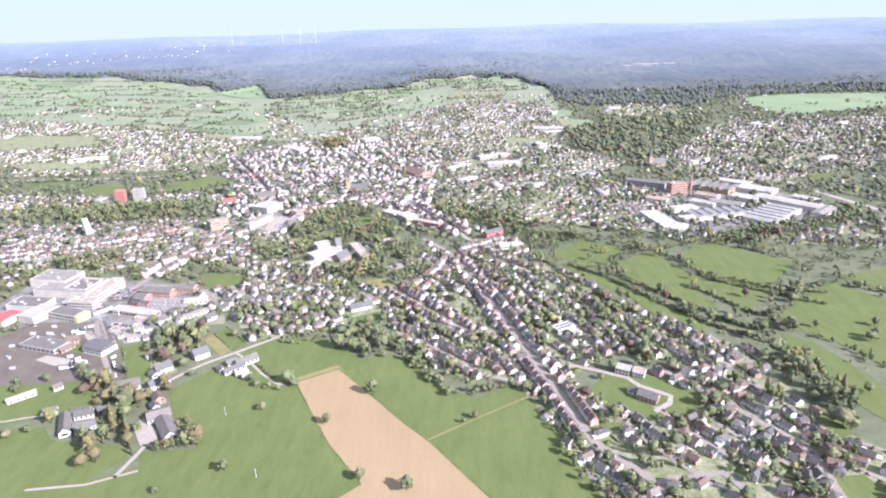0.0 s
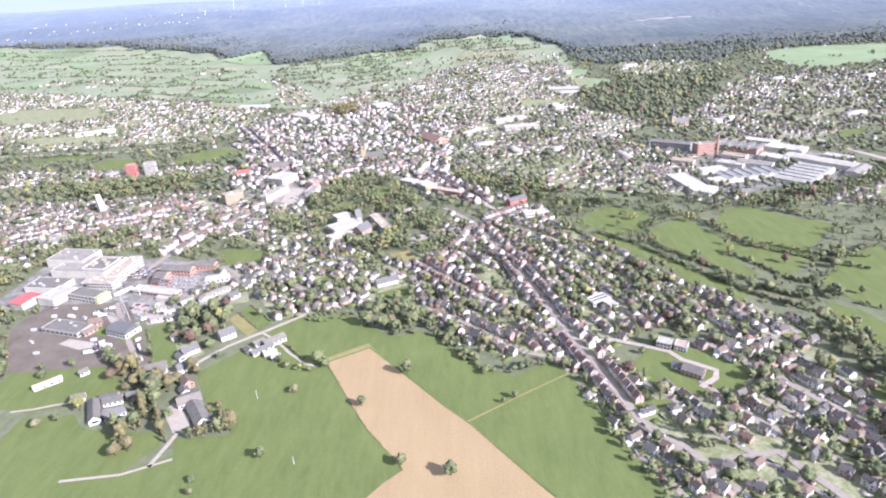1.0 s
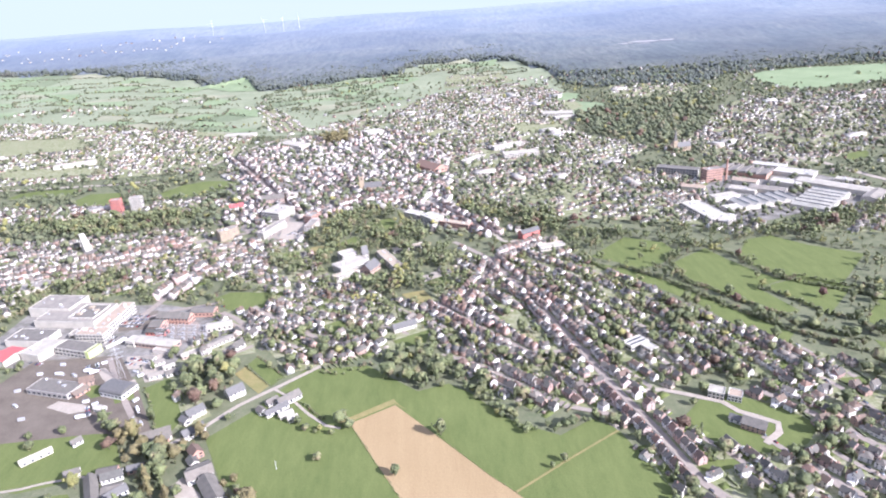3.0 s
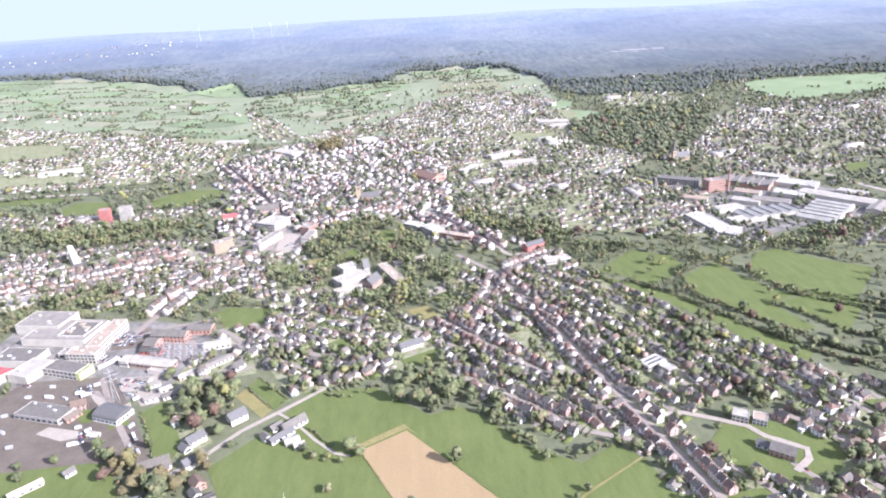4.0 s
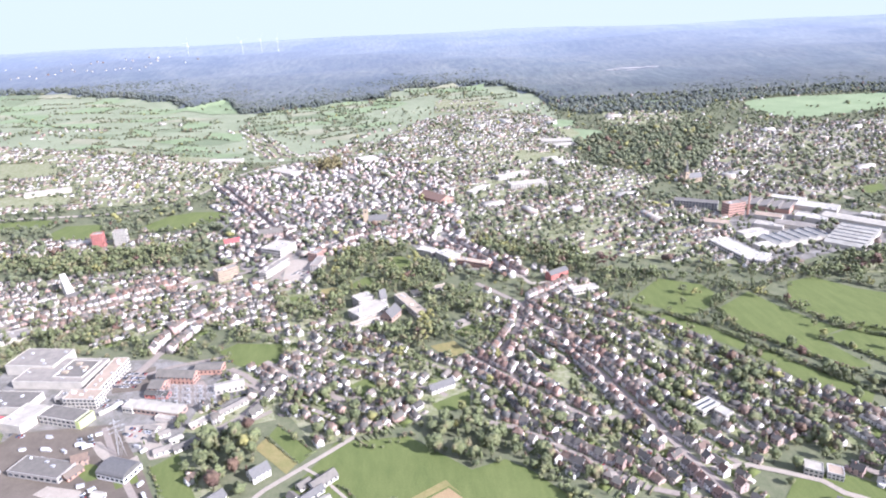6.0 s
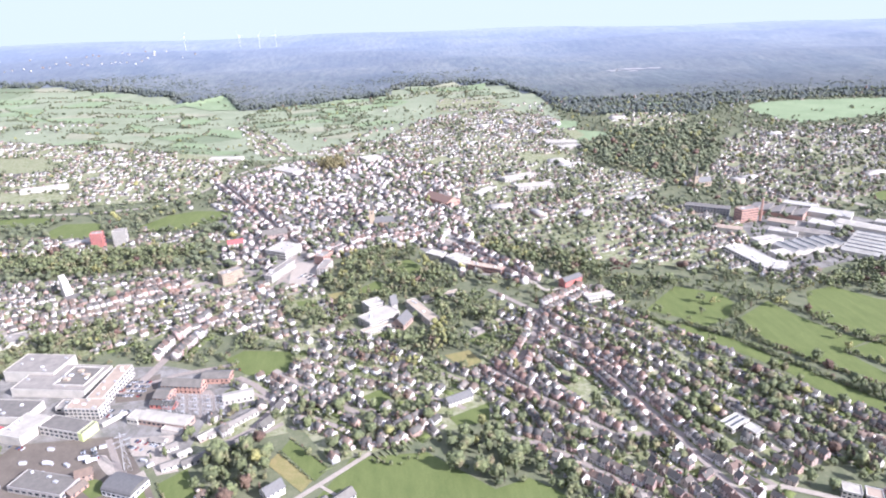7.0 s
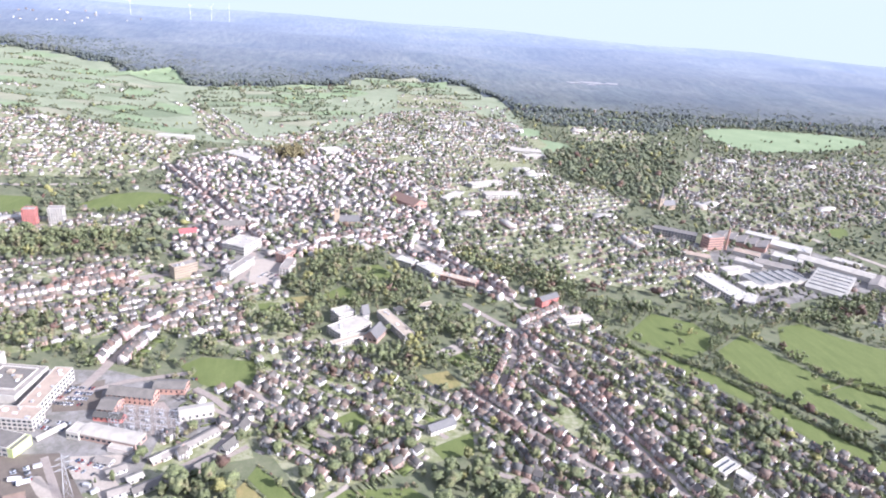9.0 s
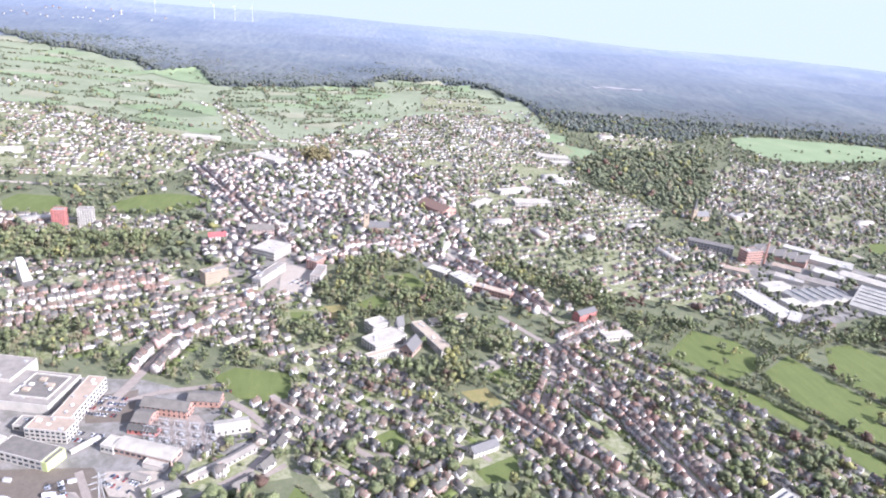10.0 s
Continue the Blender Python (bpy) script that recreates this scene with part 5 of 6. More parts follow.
# ---------- houses ----------
DISTRICTS = []  # outline, heading of the streets, street spacing, plot width, stock, share left empty
DISTRICTS.append(([(-60, 790), (-40, 960), (40, 930), (120, 980), (160, 905), (270, 690), (330, 620), (400, 560), (330, 560), (200, 590), (140, 540), (110, 520), (90, 540), (20, 560), (-20, 610), (-60, 690)], -62, 41, 10.2, "mixed", 0.08))
DISTRICTS.append(([(140, 530), (200, 480), (290, 580), (350, 570), (380, 440), (430, 380), (470, 250), (160, 250), (112, 470)], -60, 40, 14, "villa", 0.12))
DISTRICTS.append(([(-335, 780), (-290, 880), (-170, 900), (-110, 800), (-60, 790), (-60, 690), (-110, 672), (-215, 640), (-250, 700)], -45, 40, 12, "villa", 0.1))
DISTRICTS.append(([(-345, 720), (-270, 720), (-260, 690), (-300, 680), (-350, 650)], 45, 36, 15, "villa", 0.2))
DISTRICTS.append(([(-345, 600), (-300, 555), (-275, 575), (-320, 640)], 50, 40, 18, "villa", 0.3))
DISTRICTS.append(([(-1000, 850), (-700, 850), (-620, 830), (-480, 900), (-400, 930), (-280, 870), (-200, 890), (-260, 1030), (-420, 1110), (-480, 1160), (-700, 1130), (-1000, 1150)], 28, 35, 11.5, "mixed", 0.08))
DISTRICTS.append(([(-1200, 1250), (-480, 1255), (-430, 1330), (-560, 1345), (-700, 1330), (-1200, 1420)], 4, 38, 11, "mixed", 0.15))
DISTRICTS.append(([(-460, 1180), (-280, 1040), (-260, 1150), (-190, 1220), (-110, 1190), (-60, 1080), (60, 1010), (60, 1100), (-10, 1180), (-10, 1350), (0, 1700), (-150, 1950), (-400, 1900), (-560, 1700), (-520, 1450), (-440, 1300)], -63, 33, 11.5, "centre", 0.3))
DISTRICTS.append(([(0, 1190), (180, 1080), (380, 1000), (420, 1100), (380, 1400), (480, 1550), (360, 1700), (330, 1950), (450, 2100), (440, 2360), (300, 2560), (110, 2530), (-40, 2450), (-130, 2300), (-190, 2120), (-150, 1950), (0, 1700)], 17, 36, 12, "mixed", 0.2))
DISTRICTS.append(([(-1900, 1500), (-1100, 1560), (-620, 1580), (-560, 1750), (-560, 1960), (-800, 2110), (-1050, 2230), (-1300, 2350), (-1900, 2500)], 8, 42, 13, "mixed", 0.28))
DISTRICTS.append(([(-1300, 2590), (-1060, 2555), (-850, 2550), (-840, 2590), (-1060, 2600), (-1300, 2625)], 0, 34, 18, "mixed", 0.3))
DISTRICTS.append(([(-720, 2440), (-640, 2460), (-560, 2330), (-430, 2060), (-400, 1990), (-500, 1985), (-590, 2140), (-620, 2300)], -62, 40, 13, "mixed", 0.16))
DISTRICTS.append(([(-1230, 2905), (-1100, 2840), (-1010, 2830), (-1020, 2870), (-1160, 2930)], -25, 36, 17, "mixed", 0.25))
DISTRICTS.append(([(20, 2560), (300, 2610), (260, 2760), (140, 2880), (40, 2800)], 10, 56, 17, "mixed", 0.62))
DISTRICTS.append(([(-420, 2010), (-250, 2160), (-150, 2140), (-180, 2010), (-300, 1920)], 20, 42, 14, "mixed", 0.42))
DISTRICTS.append(([(560, 1560), (590, 1320), (700, 1290), (900, 1400), (1250, 1450), (1700, 1700), (1650, 2000), (1350, 2080), (1000, 2100), (820, 1950), (700, 1750)], -50, 40, 13, "mixed", 0.36))
DISTRICTS.append(([(440, 975), (500, 950), (720, 900), (950, 1000), (850, 1080), (760, 1040), (640, 985)], -45, 40, 13, "mixed", 0.15))
DISTRICTS.append(([(300, 1180), (380, 1110), (450, 1130), (480, 1240), (440, 1380), (380, 1380)], 20, 40, 13, "mixed", 0.15))
DISTRICTS.append(([(380, 970), (420, 940), (470, 960), (480, 1010), (380, 1000)], -45, 40, 13, "mixed", 0.2))
DISTRICTS.append(([(-2600, 3800), (-1250, 3950), (-1300, 4350), (-2700, 4450)], 5, 90, 34, "mixed", 0.86))
DISTRICTS.append(([(560, 2200), (820, 2180), (900, 2400), (620, 2420)], 10, 60, 18, "mixed", 0.4))


def flat_pane(geometry):
    """The outward face of a pane alone, for houses far off."""
    v = geometry[0]
    cx, cy = sum(p[0] for p in v) / 8, sum(p[1] for p in v) / 8
    sx, sy = max(p[0] for p in v) - min(p[0] for p in v), max(p[1] for p in v) - min(p[1] for p in v)
    face = (2, 3, 4, 5)[(0 if cy < 0 else 2) if sx > sy else (1 if cx > 0 else 3)]
    quad = [(0, 1, 5, 4), (1, 2, 6, 5), (2, 3, 7, 6), (3, 0, 4, 7)][face - 2]
    return [v[k] for k in quad], [(0, 1, 2, 3)]


STOCKS, FAR_STOCKS, KIND_OF = [], [], {}
for style, kits in (("villa", KITS), ("mixed", KITS + TERRACE), ("centre", CENTRE)):
    KIND_OF[style] = []
    for kit in kits:
        KIND_OF[style].append(len(STOCKS))
        shell = [(merge(kit["wall"] + kit.get("annex", [])), 5 if kit in CENTRE[1:3] else 0), (kit["roof"][0], 4 if kit in CENTRE[3:] else 1)]
        STOCKS.append(Stock(shell + [(kit["chimney"][0], 3), (merge([flat_pane(g) for g in kit["window"]]), 2)]))
        FAR_STOCKS.append(Stock([(merge(kit["plain"][:1] + kit.get("annex", [])), shell[0][1]), (kit["plain"][1], shell[1][1])]))
BLOCK = KIND_OF["centre"][4]
for style, kits in (("street", CENTRE[:3]), ("brick_row", TERRACE)):
    KIND_OF[style] = []
    for kit in kits:
        KIND_OF[style].append(len(STOCKS))
        shell = [(kit["wall"][0], 5), (kit["roof"][0], 6)]
        STOCKS.append(Stock(shell + [(kit["chimney"][0], 3), (merge([flat_pane(g) for g in kit["window"]]), 2)]))
        FAR_STOCKS.append(Stock(shell))
KIND_OF["centre"] = KIND_OF["centre"][:3] * 6 + KIND_OF["centre"][3:4] * 2 + KIND_OF["centre"][4:]
rng = random.Random(11)
plots, lanes = [], []


def warp(x, y):
    """Bends the rows of houses, as grown streets are bent."""
    return (x + 30 * noise.noise((x * 0.0055, y * 0.0055, 1.3)) + 8 * noise.noise((x * 0.02, y * 0.02, 4.3)), y + 30 * noise.noise((x * 0.0055, y * 0.0055, 8.7)) + 8 * noise.noise((x * 0.02, y * 0.02, 6.3)))


for number, (outline, heading, gap, plot, style, empty) in enumerate(DISTRICTS):
    window, inside = raster(outline)
    settled[window] |= inside
    if max(p[1] for p in outline) < 3500:
        drape("town_ground", outline, TOWN if style == "centre" else GARDEN, 0.09 + 0.012 * number if max(p[1] for p in outline) < 2300 else 1.0 + 0.03 * number, "garden ground, paths and yards between the houses", "ground")
    c, s = math.cos(radians(heading)), math.sin(radians(heading))
    mx, my = np.mean(outline, axis=0)
    reach = max(math.dist((mx, my), p) for p in outline)

    def spot(u, v):
        x, y = warp(mx + c * u - s * v, my + s * u + c * v)
        i, j = int((x - X0) / CELL) - window[1].start, int((y - Y0) / CELL) - window[0].start
        return x, y, 0 <= j < inside.shape[0] and 0 <= i < inside.shape[1] and bool(inside[j, i])

    row = -reach + rng.random() * gap
    while row < reach:
        line, u = [], -reach
        while u < reach:
            x, y, ok = spot(u, row)
            if ok and what(x, y) in (0, 4, 5):
                line.append((x, y))
            else:
                if len(line) > 4:
                    lanes.append(line)
                line = []
            u += 10
        for side in (-1, 1):
            u = -reach + rng.random() * plot
            while u < reach:
                step = plot * (rng.uniform(0.8, 1.0) if rng.random() < 0.5 else rng.uniform(1.0, 1.7))
                v = row + side * ((11.5 if style != "centre" else 9) + (rng.uniform(-2, 4) if style == "villa" else rng.uniform(-1, 2)))
                x, y, ok = spot(u, v)
                x2, y2, _ = spot(u + 6, v)
                if style == "centre":
                    jx, jy = rng.gauss(0, 3.5), rng.gauss(0, 3.5)
                    x, y, x2, y2 = x + jx, y + jy, x2 + jx + rng.gauss(0, 1.2), y2 + jy + rng.gauss(0, 1.2)
                u += step
                if not ok or what(x, y) != 0 or rng.random() < empty:
                    continue
                if noise.noise((x * 0.011, y * 0.011, 3.1)) > (0.5 if y < 1000 else 0.42):
                    continue
                turn = math.atan2(y2 - y, x2 - x) + (0 if side < 0 else math.pi) + rng.gauss(0, 0.07) + (math.pi / 2 if rng.random() < (0.3 if style == "villa" else 0.15) else 0)
                plots.append((rng.choice(KIND_OF[style]), x, y, hz(x, y), turn, rng.uniform(0.82, 1.15) * (0.92 if y > 1000 else 1.0) if style != "centre" else rng.choice((0.65, 0.75, 0.85, 1.0, 1.2, 1.6)), rng.uniform(0.82, 1.05) * (0.9 if y > 1000 else 1.0), rng.uniform(0.72, 1.02) * (0.86 if y > 1000 else 1.0)))
        row += gap * rng.uniform(0.85, 1.3)


def row_along(points, setback, pitch, style, both=True, empty=0.08):
    """A row of houses close along a road."""
    for side in ((-1, 1) if both else (1,)):
        for (ax, ay), (bx, by) in zip(points, points[1:]):
            n = max(1, int(math.dist((ax, ay), (bx, by)) / pitch))
            h = math.atan2(by - ay, bx - ax)
            for k in range(n):
                f = (k + 0.5) / n
                x, y = ax + (bx - ax) * f - math.sin(h) * setback * side, ay + (by - ay) * f + math.cos(h) * setback * side
                if rng.random() < empty or what(x, y) not in (0, 4) or any(abs(p[1] - x) < 6 and abs(p[2] - y) < 6 for p in plots):
                    continue
                plots.append((rng.choice(KIND_OF[style]), x, y, hz(x, y), h + (0 if side > 0 else math.pi) + rng.gauss(0, 0.03), rng.uniform(0.9, 1.1), rng.uniform(0.9, 1.05), rng.uniform(0.9, 1.15)))


row_along([(-425, 850), (-421, 880), (-403, 940), (-377, 990), (-336, 1029)], 12, 8.6, "street", empty=0.12)
row_along([(-321, 1225), (-424, 1445), (-563, 1707)], 12, 9, "street")
row_along([(-285, 1172), (-240, 1206), (-190, 1233), (-130, 1250), (-60, 1290)], 12, 9, "street")
row_along([(-42, 1180), (8, 1100), (48, 1015)], 12, 8.6, "street", empty=0.05)
row_along([(-800, 920), (-684, 960), (-585, 999), (-461, 1074)], 12, 8, "brick_row")
row_along([(-800, 950), (-684, 990), (-585, 1029), (-480, 1100)], 10, 8, "brick_row")
row_along([(30, 922), (74, 762), (99, 659), (116, 578), (134, 513), (150, 440)], 11, 8.5, "brick_row")
row_along([(-51, 780), (-2, 713), (47, 647)], 10, 8.5, "brick_row")
row_along([(-23, 778), (14, 851), (36, 921), (113, 975)], 10, 8.2, "brick_row")
row_along([(66, 804), (97, 741), (109, 680)], 9.5, 8, "brick_row")
row_along([(-292, 811), (-245, 762), (-218, 735), (-193, 713)], 12, 12, "villa")
row_along([(-330, 800), (-309, 782), (-291, 760), (-280, 735), (-296, 698), (-338, 663)], 12, 12, "villa", empty=0.25)
row_along([(245, 560), (277, 516), (295, 485), (319, 447), (331, 423), (331, 365)], 12, 14, "villa", empty=0.2)
row_along([(-190, 652), (-150, 655), (-110, 690)], 6, 11, "villa", False, 0.1)
row_along([(-300, 640), (-270, 600), (-252, 588)], 14, 14, "villa", False, 0.3)
row_along([(-50, 656), (-18, 638), (8, 611), (41, 575), (63, 551)], 10, 8.4, "mixed")
row_along([(-188, 645), (-157, 676), (-120, 700)], 5, 11, "villa", False, 0.05)
# large flat blocks among the far houses
for k in range(90):
    x, y = rng.uniform(-1500, 1500), rng.uniform(1250, 2500)
    if what(x, y) == 0 and settled[int((y - Y0) / CELL), int((x - X0) / CELL)]:
        q = rng.uniform(1.0, 2.2)
        plots.append((BLOCK, x, y, hz(x, y), radians(rng.choice((17, -63, 8, 107))), q, rng.uniform(0.8, 1.3), rng.uniform(0.9, 1.3)))
# loose houses between the districts
for k in range(2000):
    x, y = rng.uniform(-1700, 2000), rng.uniform(950, 2650)
    if x < -0.74 * y - 80 or x > max(0.72 * y + 60, 1.05 * y - 390) or what(x, y) != 0 or noise.noise((x * 0.004, y * 0.004, 5.5)) < 0.02:
        continue
    plots.append((rng.choice(KIND_OF["mixed"]), x, y, hz(x, y), rng.uniform(0, 6.28), rng.uniform(0.85, 1.2), rng.uniform(0.85, 1.1), rng.uniform(0.85, 1.1)))
for p in plots:
    mark(rect(p[1], p[2], 9, 8, math.degrees(p[4])), 5)

# streets between the rows of houses
lane_v, lane_f = [], []
for line in lanes:
    outline = ribbon(line, 5.4)
    n = len(line)
    for k in range(n):
        for x, y in (outline[k], outline[2 * n - 1 - k]):
            lane_v.append((x, y, hz(x, y) + (0.5 if y < 2250 else 1.8)))
        if k:
            b = len(lane_v)
            lane_f.append((b - 4, b - 2, b - 1, b - 3))
tagged(new("road_lanes", mesh_from("road_lanes", lane_v, lane_f, [STREET])), "narrow grey residential streets between house rows", "road", kind="structure")

# the houses along the fields are things of their own, those behind one mass
PART_MESHES = {}
ALL_KITS = KITS + KITS + TERRACE + CENTRE + CENTRE[:3] + TERRACE
HOUSE_WALLS = [RENDERED, RENDERED, BRICKY, RENDERED, RENDERED]


def kit_mesh(kind, part_name, mat, k=0):
    key = (kind, part_name, mat.name, k)
    if key not in PART_MESHES:
        g = ALL_KITS[kind][part_name][k]
        PART_MESHES[key] = mesh_from(part_name, g[0], g[1], [mat])
        if k < 0:
            panes = merge(ALL_KITS[kind]["window"])
            both = merge([g, panes])
            PART_MESHES[key] = mesh_from(part_name, both[0], both[1], [mat, GLASS], [0] * len(g[1]) + [1] * len(panes[1]))
    return PART_MESHES[key]


plots = [(*p[:3], top(p[1], p[2]), *p[4:]) for p in plots]
plots.sort(key=lambda p: p[2] + 0.25 * abs(p[1]))
near_plots, far_plots = plots[:300], plots[300:]
for k, p in enumerate(near_plots):
    kind = int(p[0])
    kit = ALL_KITS[kind]
    row = kind >= len(ALL_KITS) - 3
    wall = PINKY if row else HOUSE_WALLS[k % 5]
    roof = REDTILES if row or k % 4 == 0 else TILES
    look_of = "pinkish brick terraced" if row else "brick" if wall is BRICKY else "white-rendered"
    shape = "bungalow" if len(kit["window"]) < 13 and "annex" in kit else "house"
    m = Matrix.LocRotScale((p[1], p[2], p[3]), Euler((0, 0, p[4])), (p[5], p[6], p[7]))
    ob = thing("house", "%s %s with %s roof among gardens" % (look_of, shape, "red-brown tiled" if roof is REDTILES else "dark tiled"), "house", m, "houses of the suburb")
    part("wall", kit_mesh(kind, "wall", wall, 0 if k < 30 else -1), None, ob)
    part("roof", kit_mesh(kind, "roof", roof), None, ob)
    part("chimney", kit_mesh(kind, "chimney", BRICK), None, ob)
    part("door", kit_mesh(kind, "door", BARK), None, ob)
    if "annex" in kit:
        part("annex", kit_mesh(kind, "annex", wall), None, ob)
    for w in range(len(kit["window"]) if k < 30 else 0):
        part("window", kit_mesh(kind, "window", GLASS, w), None, ob)
tagged(set_down("far_houses", FAR_STOCKS, [p for p in far_plots if p[2] > 1650], [RENDERED, TILES, GLASS, BRICK, ROOF_PALE, PINKY, REDTILES]), "small pale houses of the far suburbs", "houses", kind="stuff")
tagged(set_down("town_houses", STOCKS, [p for p in far_plots if p[2] <= 1650], [RENDERED, TILES, GLASS, BRICK, ROOF_PALE, PINKY, REDTILES]), "countless white and brick houses with dark roofs", "houses", kind="stuff")


# ---------- trees ----------
ico = bmesh.new()
bmesh.ops.create_icosphere(ico, subdivisions=1, radius=1.0)
ico.verts.ensure_lookup_table()
ICO_V = [tuple(v.co) for v in ico.verts]
ICO_F = [tuple(v.index for v in f.verts) for f in ico.faces]
ico.free()


ico = bmesh.new()
bmesh.ops.create_icosphere(ico, subdivisions=2, radius=1.0)
ico.verts.ensure_lookup_table()
FINE_V = [tuple(v.co) for v in ico.verts]
FINE_F = [tuple(v.index for v in f.verts) for f in ico.faces]
ico.free()


def clump(r, x, y, z, size, flat=0.85, fine=False):
    a = r.uniform(0, 6.28)
    c, s = math.cos(a), math.sin(a)
    v = []
    for vx, vy, vz in FINE_V if fine else ICO_V:
        q = size * r.uniform(0.62, 1.3)
        v.append((x + (c * vx - s * vy) * q, y + (s * vx + c * vy) * q, z + vz * q * flat))
    return v, FINE_F if fine else ICO_F


def crown(seed, clumps, wide, low, high, size, pointed=0.0, core=True):
    """A core of leaves with clumps standing out of it."""
    r = random.Random(seed)
    mid_z, half = (low + high) / 2, (high - low) / 2
    pieces = []
    if core:
        v, f = clump(r, 0, 0, 0, 1.0, 1.0, True)
        pieces.append(([(0.8 * x * wide * (1 - pointed * 0.5 * (z + 1)), 0.8 * y * wide * (1 - pointed * 0.5 * (z + 1)), mid_z + z * half * 0.92) for x, y, z in v], f))
    for k in range(clumps):
        h = (k + 0.5) / clumps
        z = low + (high - low) * (0.2 + 0.7 * h)
        around = wide * (math.sin(math.pi * (0.15 + 0.75 * h)) ** 0.8) * (1 - pointed * h)
        a = k * 2.4 + r.uniform(-0.5, 0.5)
        q = around * r.uniform(0.6, 1.0)
        pieces.append(clump(r, math.cos(a) * q, math.sin(a) * q, z, size * r.uniform(0.6, 1.1) * (1 - 0.5 * pointed * h)))
    return merge(pieces)


def leaves_on(seed, geometry, count, size):
    """Loose sprays of leaves that break up the outline of a crown."""
    r = random.Random(seed)
    v, f = [], []
    for k in range(count):
        x, y, z = r.choice(geometry[0])
        x, y, z = x * r.uniform(0.95, 1.15), y * r.uniform(0.95, 1.15), z + r.uniform(-0.5, 0.6)
        o = len(v)
        for _ in range(3):
            v.append((x + r.uniform(-size, size), y + r.uniform(-size, size), z + r.uniform(-size, size)))
        f.append((o, o + 1, o + 2))
    return v, f


def trunk(seed, top, r0):
    r = random.Random(seed)
    pieces = [beam((0, 0, -0.6), (0, 0, top), r0, r0 * 0.45, 6)]
    for k in range(3):
        a = k * 2.1 + r.random()
        pieces.append(beam((0, 0, top * 0.75), (math.cos(a) * 2.2, math.sin(a) * 2.2, top * 1.35), r0 * 0.45, r0 * 0.15, 5))
    return merge(pieces)


SHAPES = [(6, 4.0, 2.5, 11.0, 2.5, 0.0), (6, 5.0, 2.5, 10.0, 2.9, 0.0), (6, 2.8, 2.0, 13.5, 2.2, 0.5), (5, 3.2, 1.6, 8.0, 2.2, 0.0), (6, 2.2, 1.5, 14.5, 1.9, 0.75), (6, 4.6, 3.0, 13.0, 2.8, 0.2)]
FULL = [crown(20 + k, 34, w * 1.05, lo, hi, size * 0.46, pt) for k, (n, w, lo, hi, size, pt) in enumerate(SHAPES)]
FULL = [merge([g, leaves_on(70 + k, g, 420, 0.6)]) for k, g in enumerate(FULL)]
def ragged(seed, geometry, count, size):
    """A crown with loose sprays round it."""
    return merge([geometry, leaves_on(seed, geometry, count, size)])


MID = [Stock([(ragged(140 + k, crown(40 + k, 7, w * 1.0, lo, hi, size * 0.66, pt), 56, 1.0), 0), (beam((0, 0, -0.5), (0, 0, lo + 2), 0.3, 0.2, 3), 1)]) for k, (n, w, lo, hi, size, pt) in enumerate(SHAPES)]
COPSE = [Stock([(ragged(160 + k, crown(40 + k, 5, w * 0.95, lo, hi, size * 0.9, pt, False), 50, 1.1), 0), (beam((0, 0, -0.5), (0, 0, lo + 3), 0.3, 0.2, 3), 1)]) for k, (n, w, lo, hi, size, pt) in enumerate(SHAPES)]
LOW = [Stock([(crown(60 + k, 2, w * 0.6, lo + 1, hi - 1, size * 1.5, pt, False), 0)]) for k, (n, w, lo, hi, size, pt) in enumerate(SHAPES)]


def tinted(stocks, number):
    """The same shapes with another leaf colour."""
    out = [Stock([]) for _ in stocks]
    for a, b in zip(out, stocks):
        a.v, a.t, a.m = b.v, b.t, np.where(b.m == 0, number, b.m).astype(np.int32)
    return out


def leaf_colour(t):
    """0 green, 1 copper, 2 yellowing, 3 russet."""
    park = -280 < t[1] < -90 and 1000 < t[2] < 1200
    q = tr.random()
    if math.dist(t[1:3], (-305, 1836)) < 75:
        return 3
    if -350 < t[1] < -195 and 415 < t[2] < 545 and q < 0.6:
        return 3
    return 2 if q < (0.16 if park else 0.04) else 1 if q > 0.972 else 0


CANOPY = [Stock([(clump(random.Random(90 + k), 0, 0, 4, 6.8, 1.1), 0)]) for k in range(5)]
tr = random.Random(5)
trees = []


def plant(x, y, low=0.75, high=1.25, kinds=(0, 0, 1, 1, 2, 3, 3, 4, 5)):
    q = low + (high - low) * tr.random() ** 1.4
    trees.append((tr.choice(kinds), x, y, top(x, y), tr.uniform(0, 6.28), q * tr.uniform(0.9, 1.1), q * tr.uniform(0.9, 1.1), q * tr.uniform(0.85, 1.15)))


# single trees in the fields
for x, y, q in ((-54, 521, 1.3), (-93, 474, 1.2), (-52, 396, 1.1), (-12, 383, 1.25), (-170, 411, 1.1), (-161, 499, 0.8), (-146, 546, 1.4), (-138, 540, 1.2), (47, 477, 0.8), (36, 470, 0.6), (-218, 386, 0.7), (-215, 372, 0.8),
                (497, 604, 1.2), (505, 610, 1.1), (433, 505, 1.2), (420, 640, 1.3), (412, 655, 1.2), (455, 640, 0.9), (524, 640, 1.1), (412, 730, 1.1), (400, 800, 0.8), (365, 795, 0.9), (255, 915, 1.3), (268, 905, 1.2), (240, 880, 1.0)):
    plant(x, y, q * 0.95, q * 1.05, (1, 0, 5))


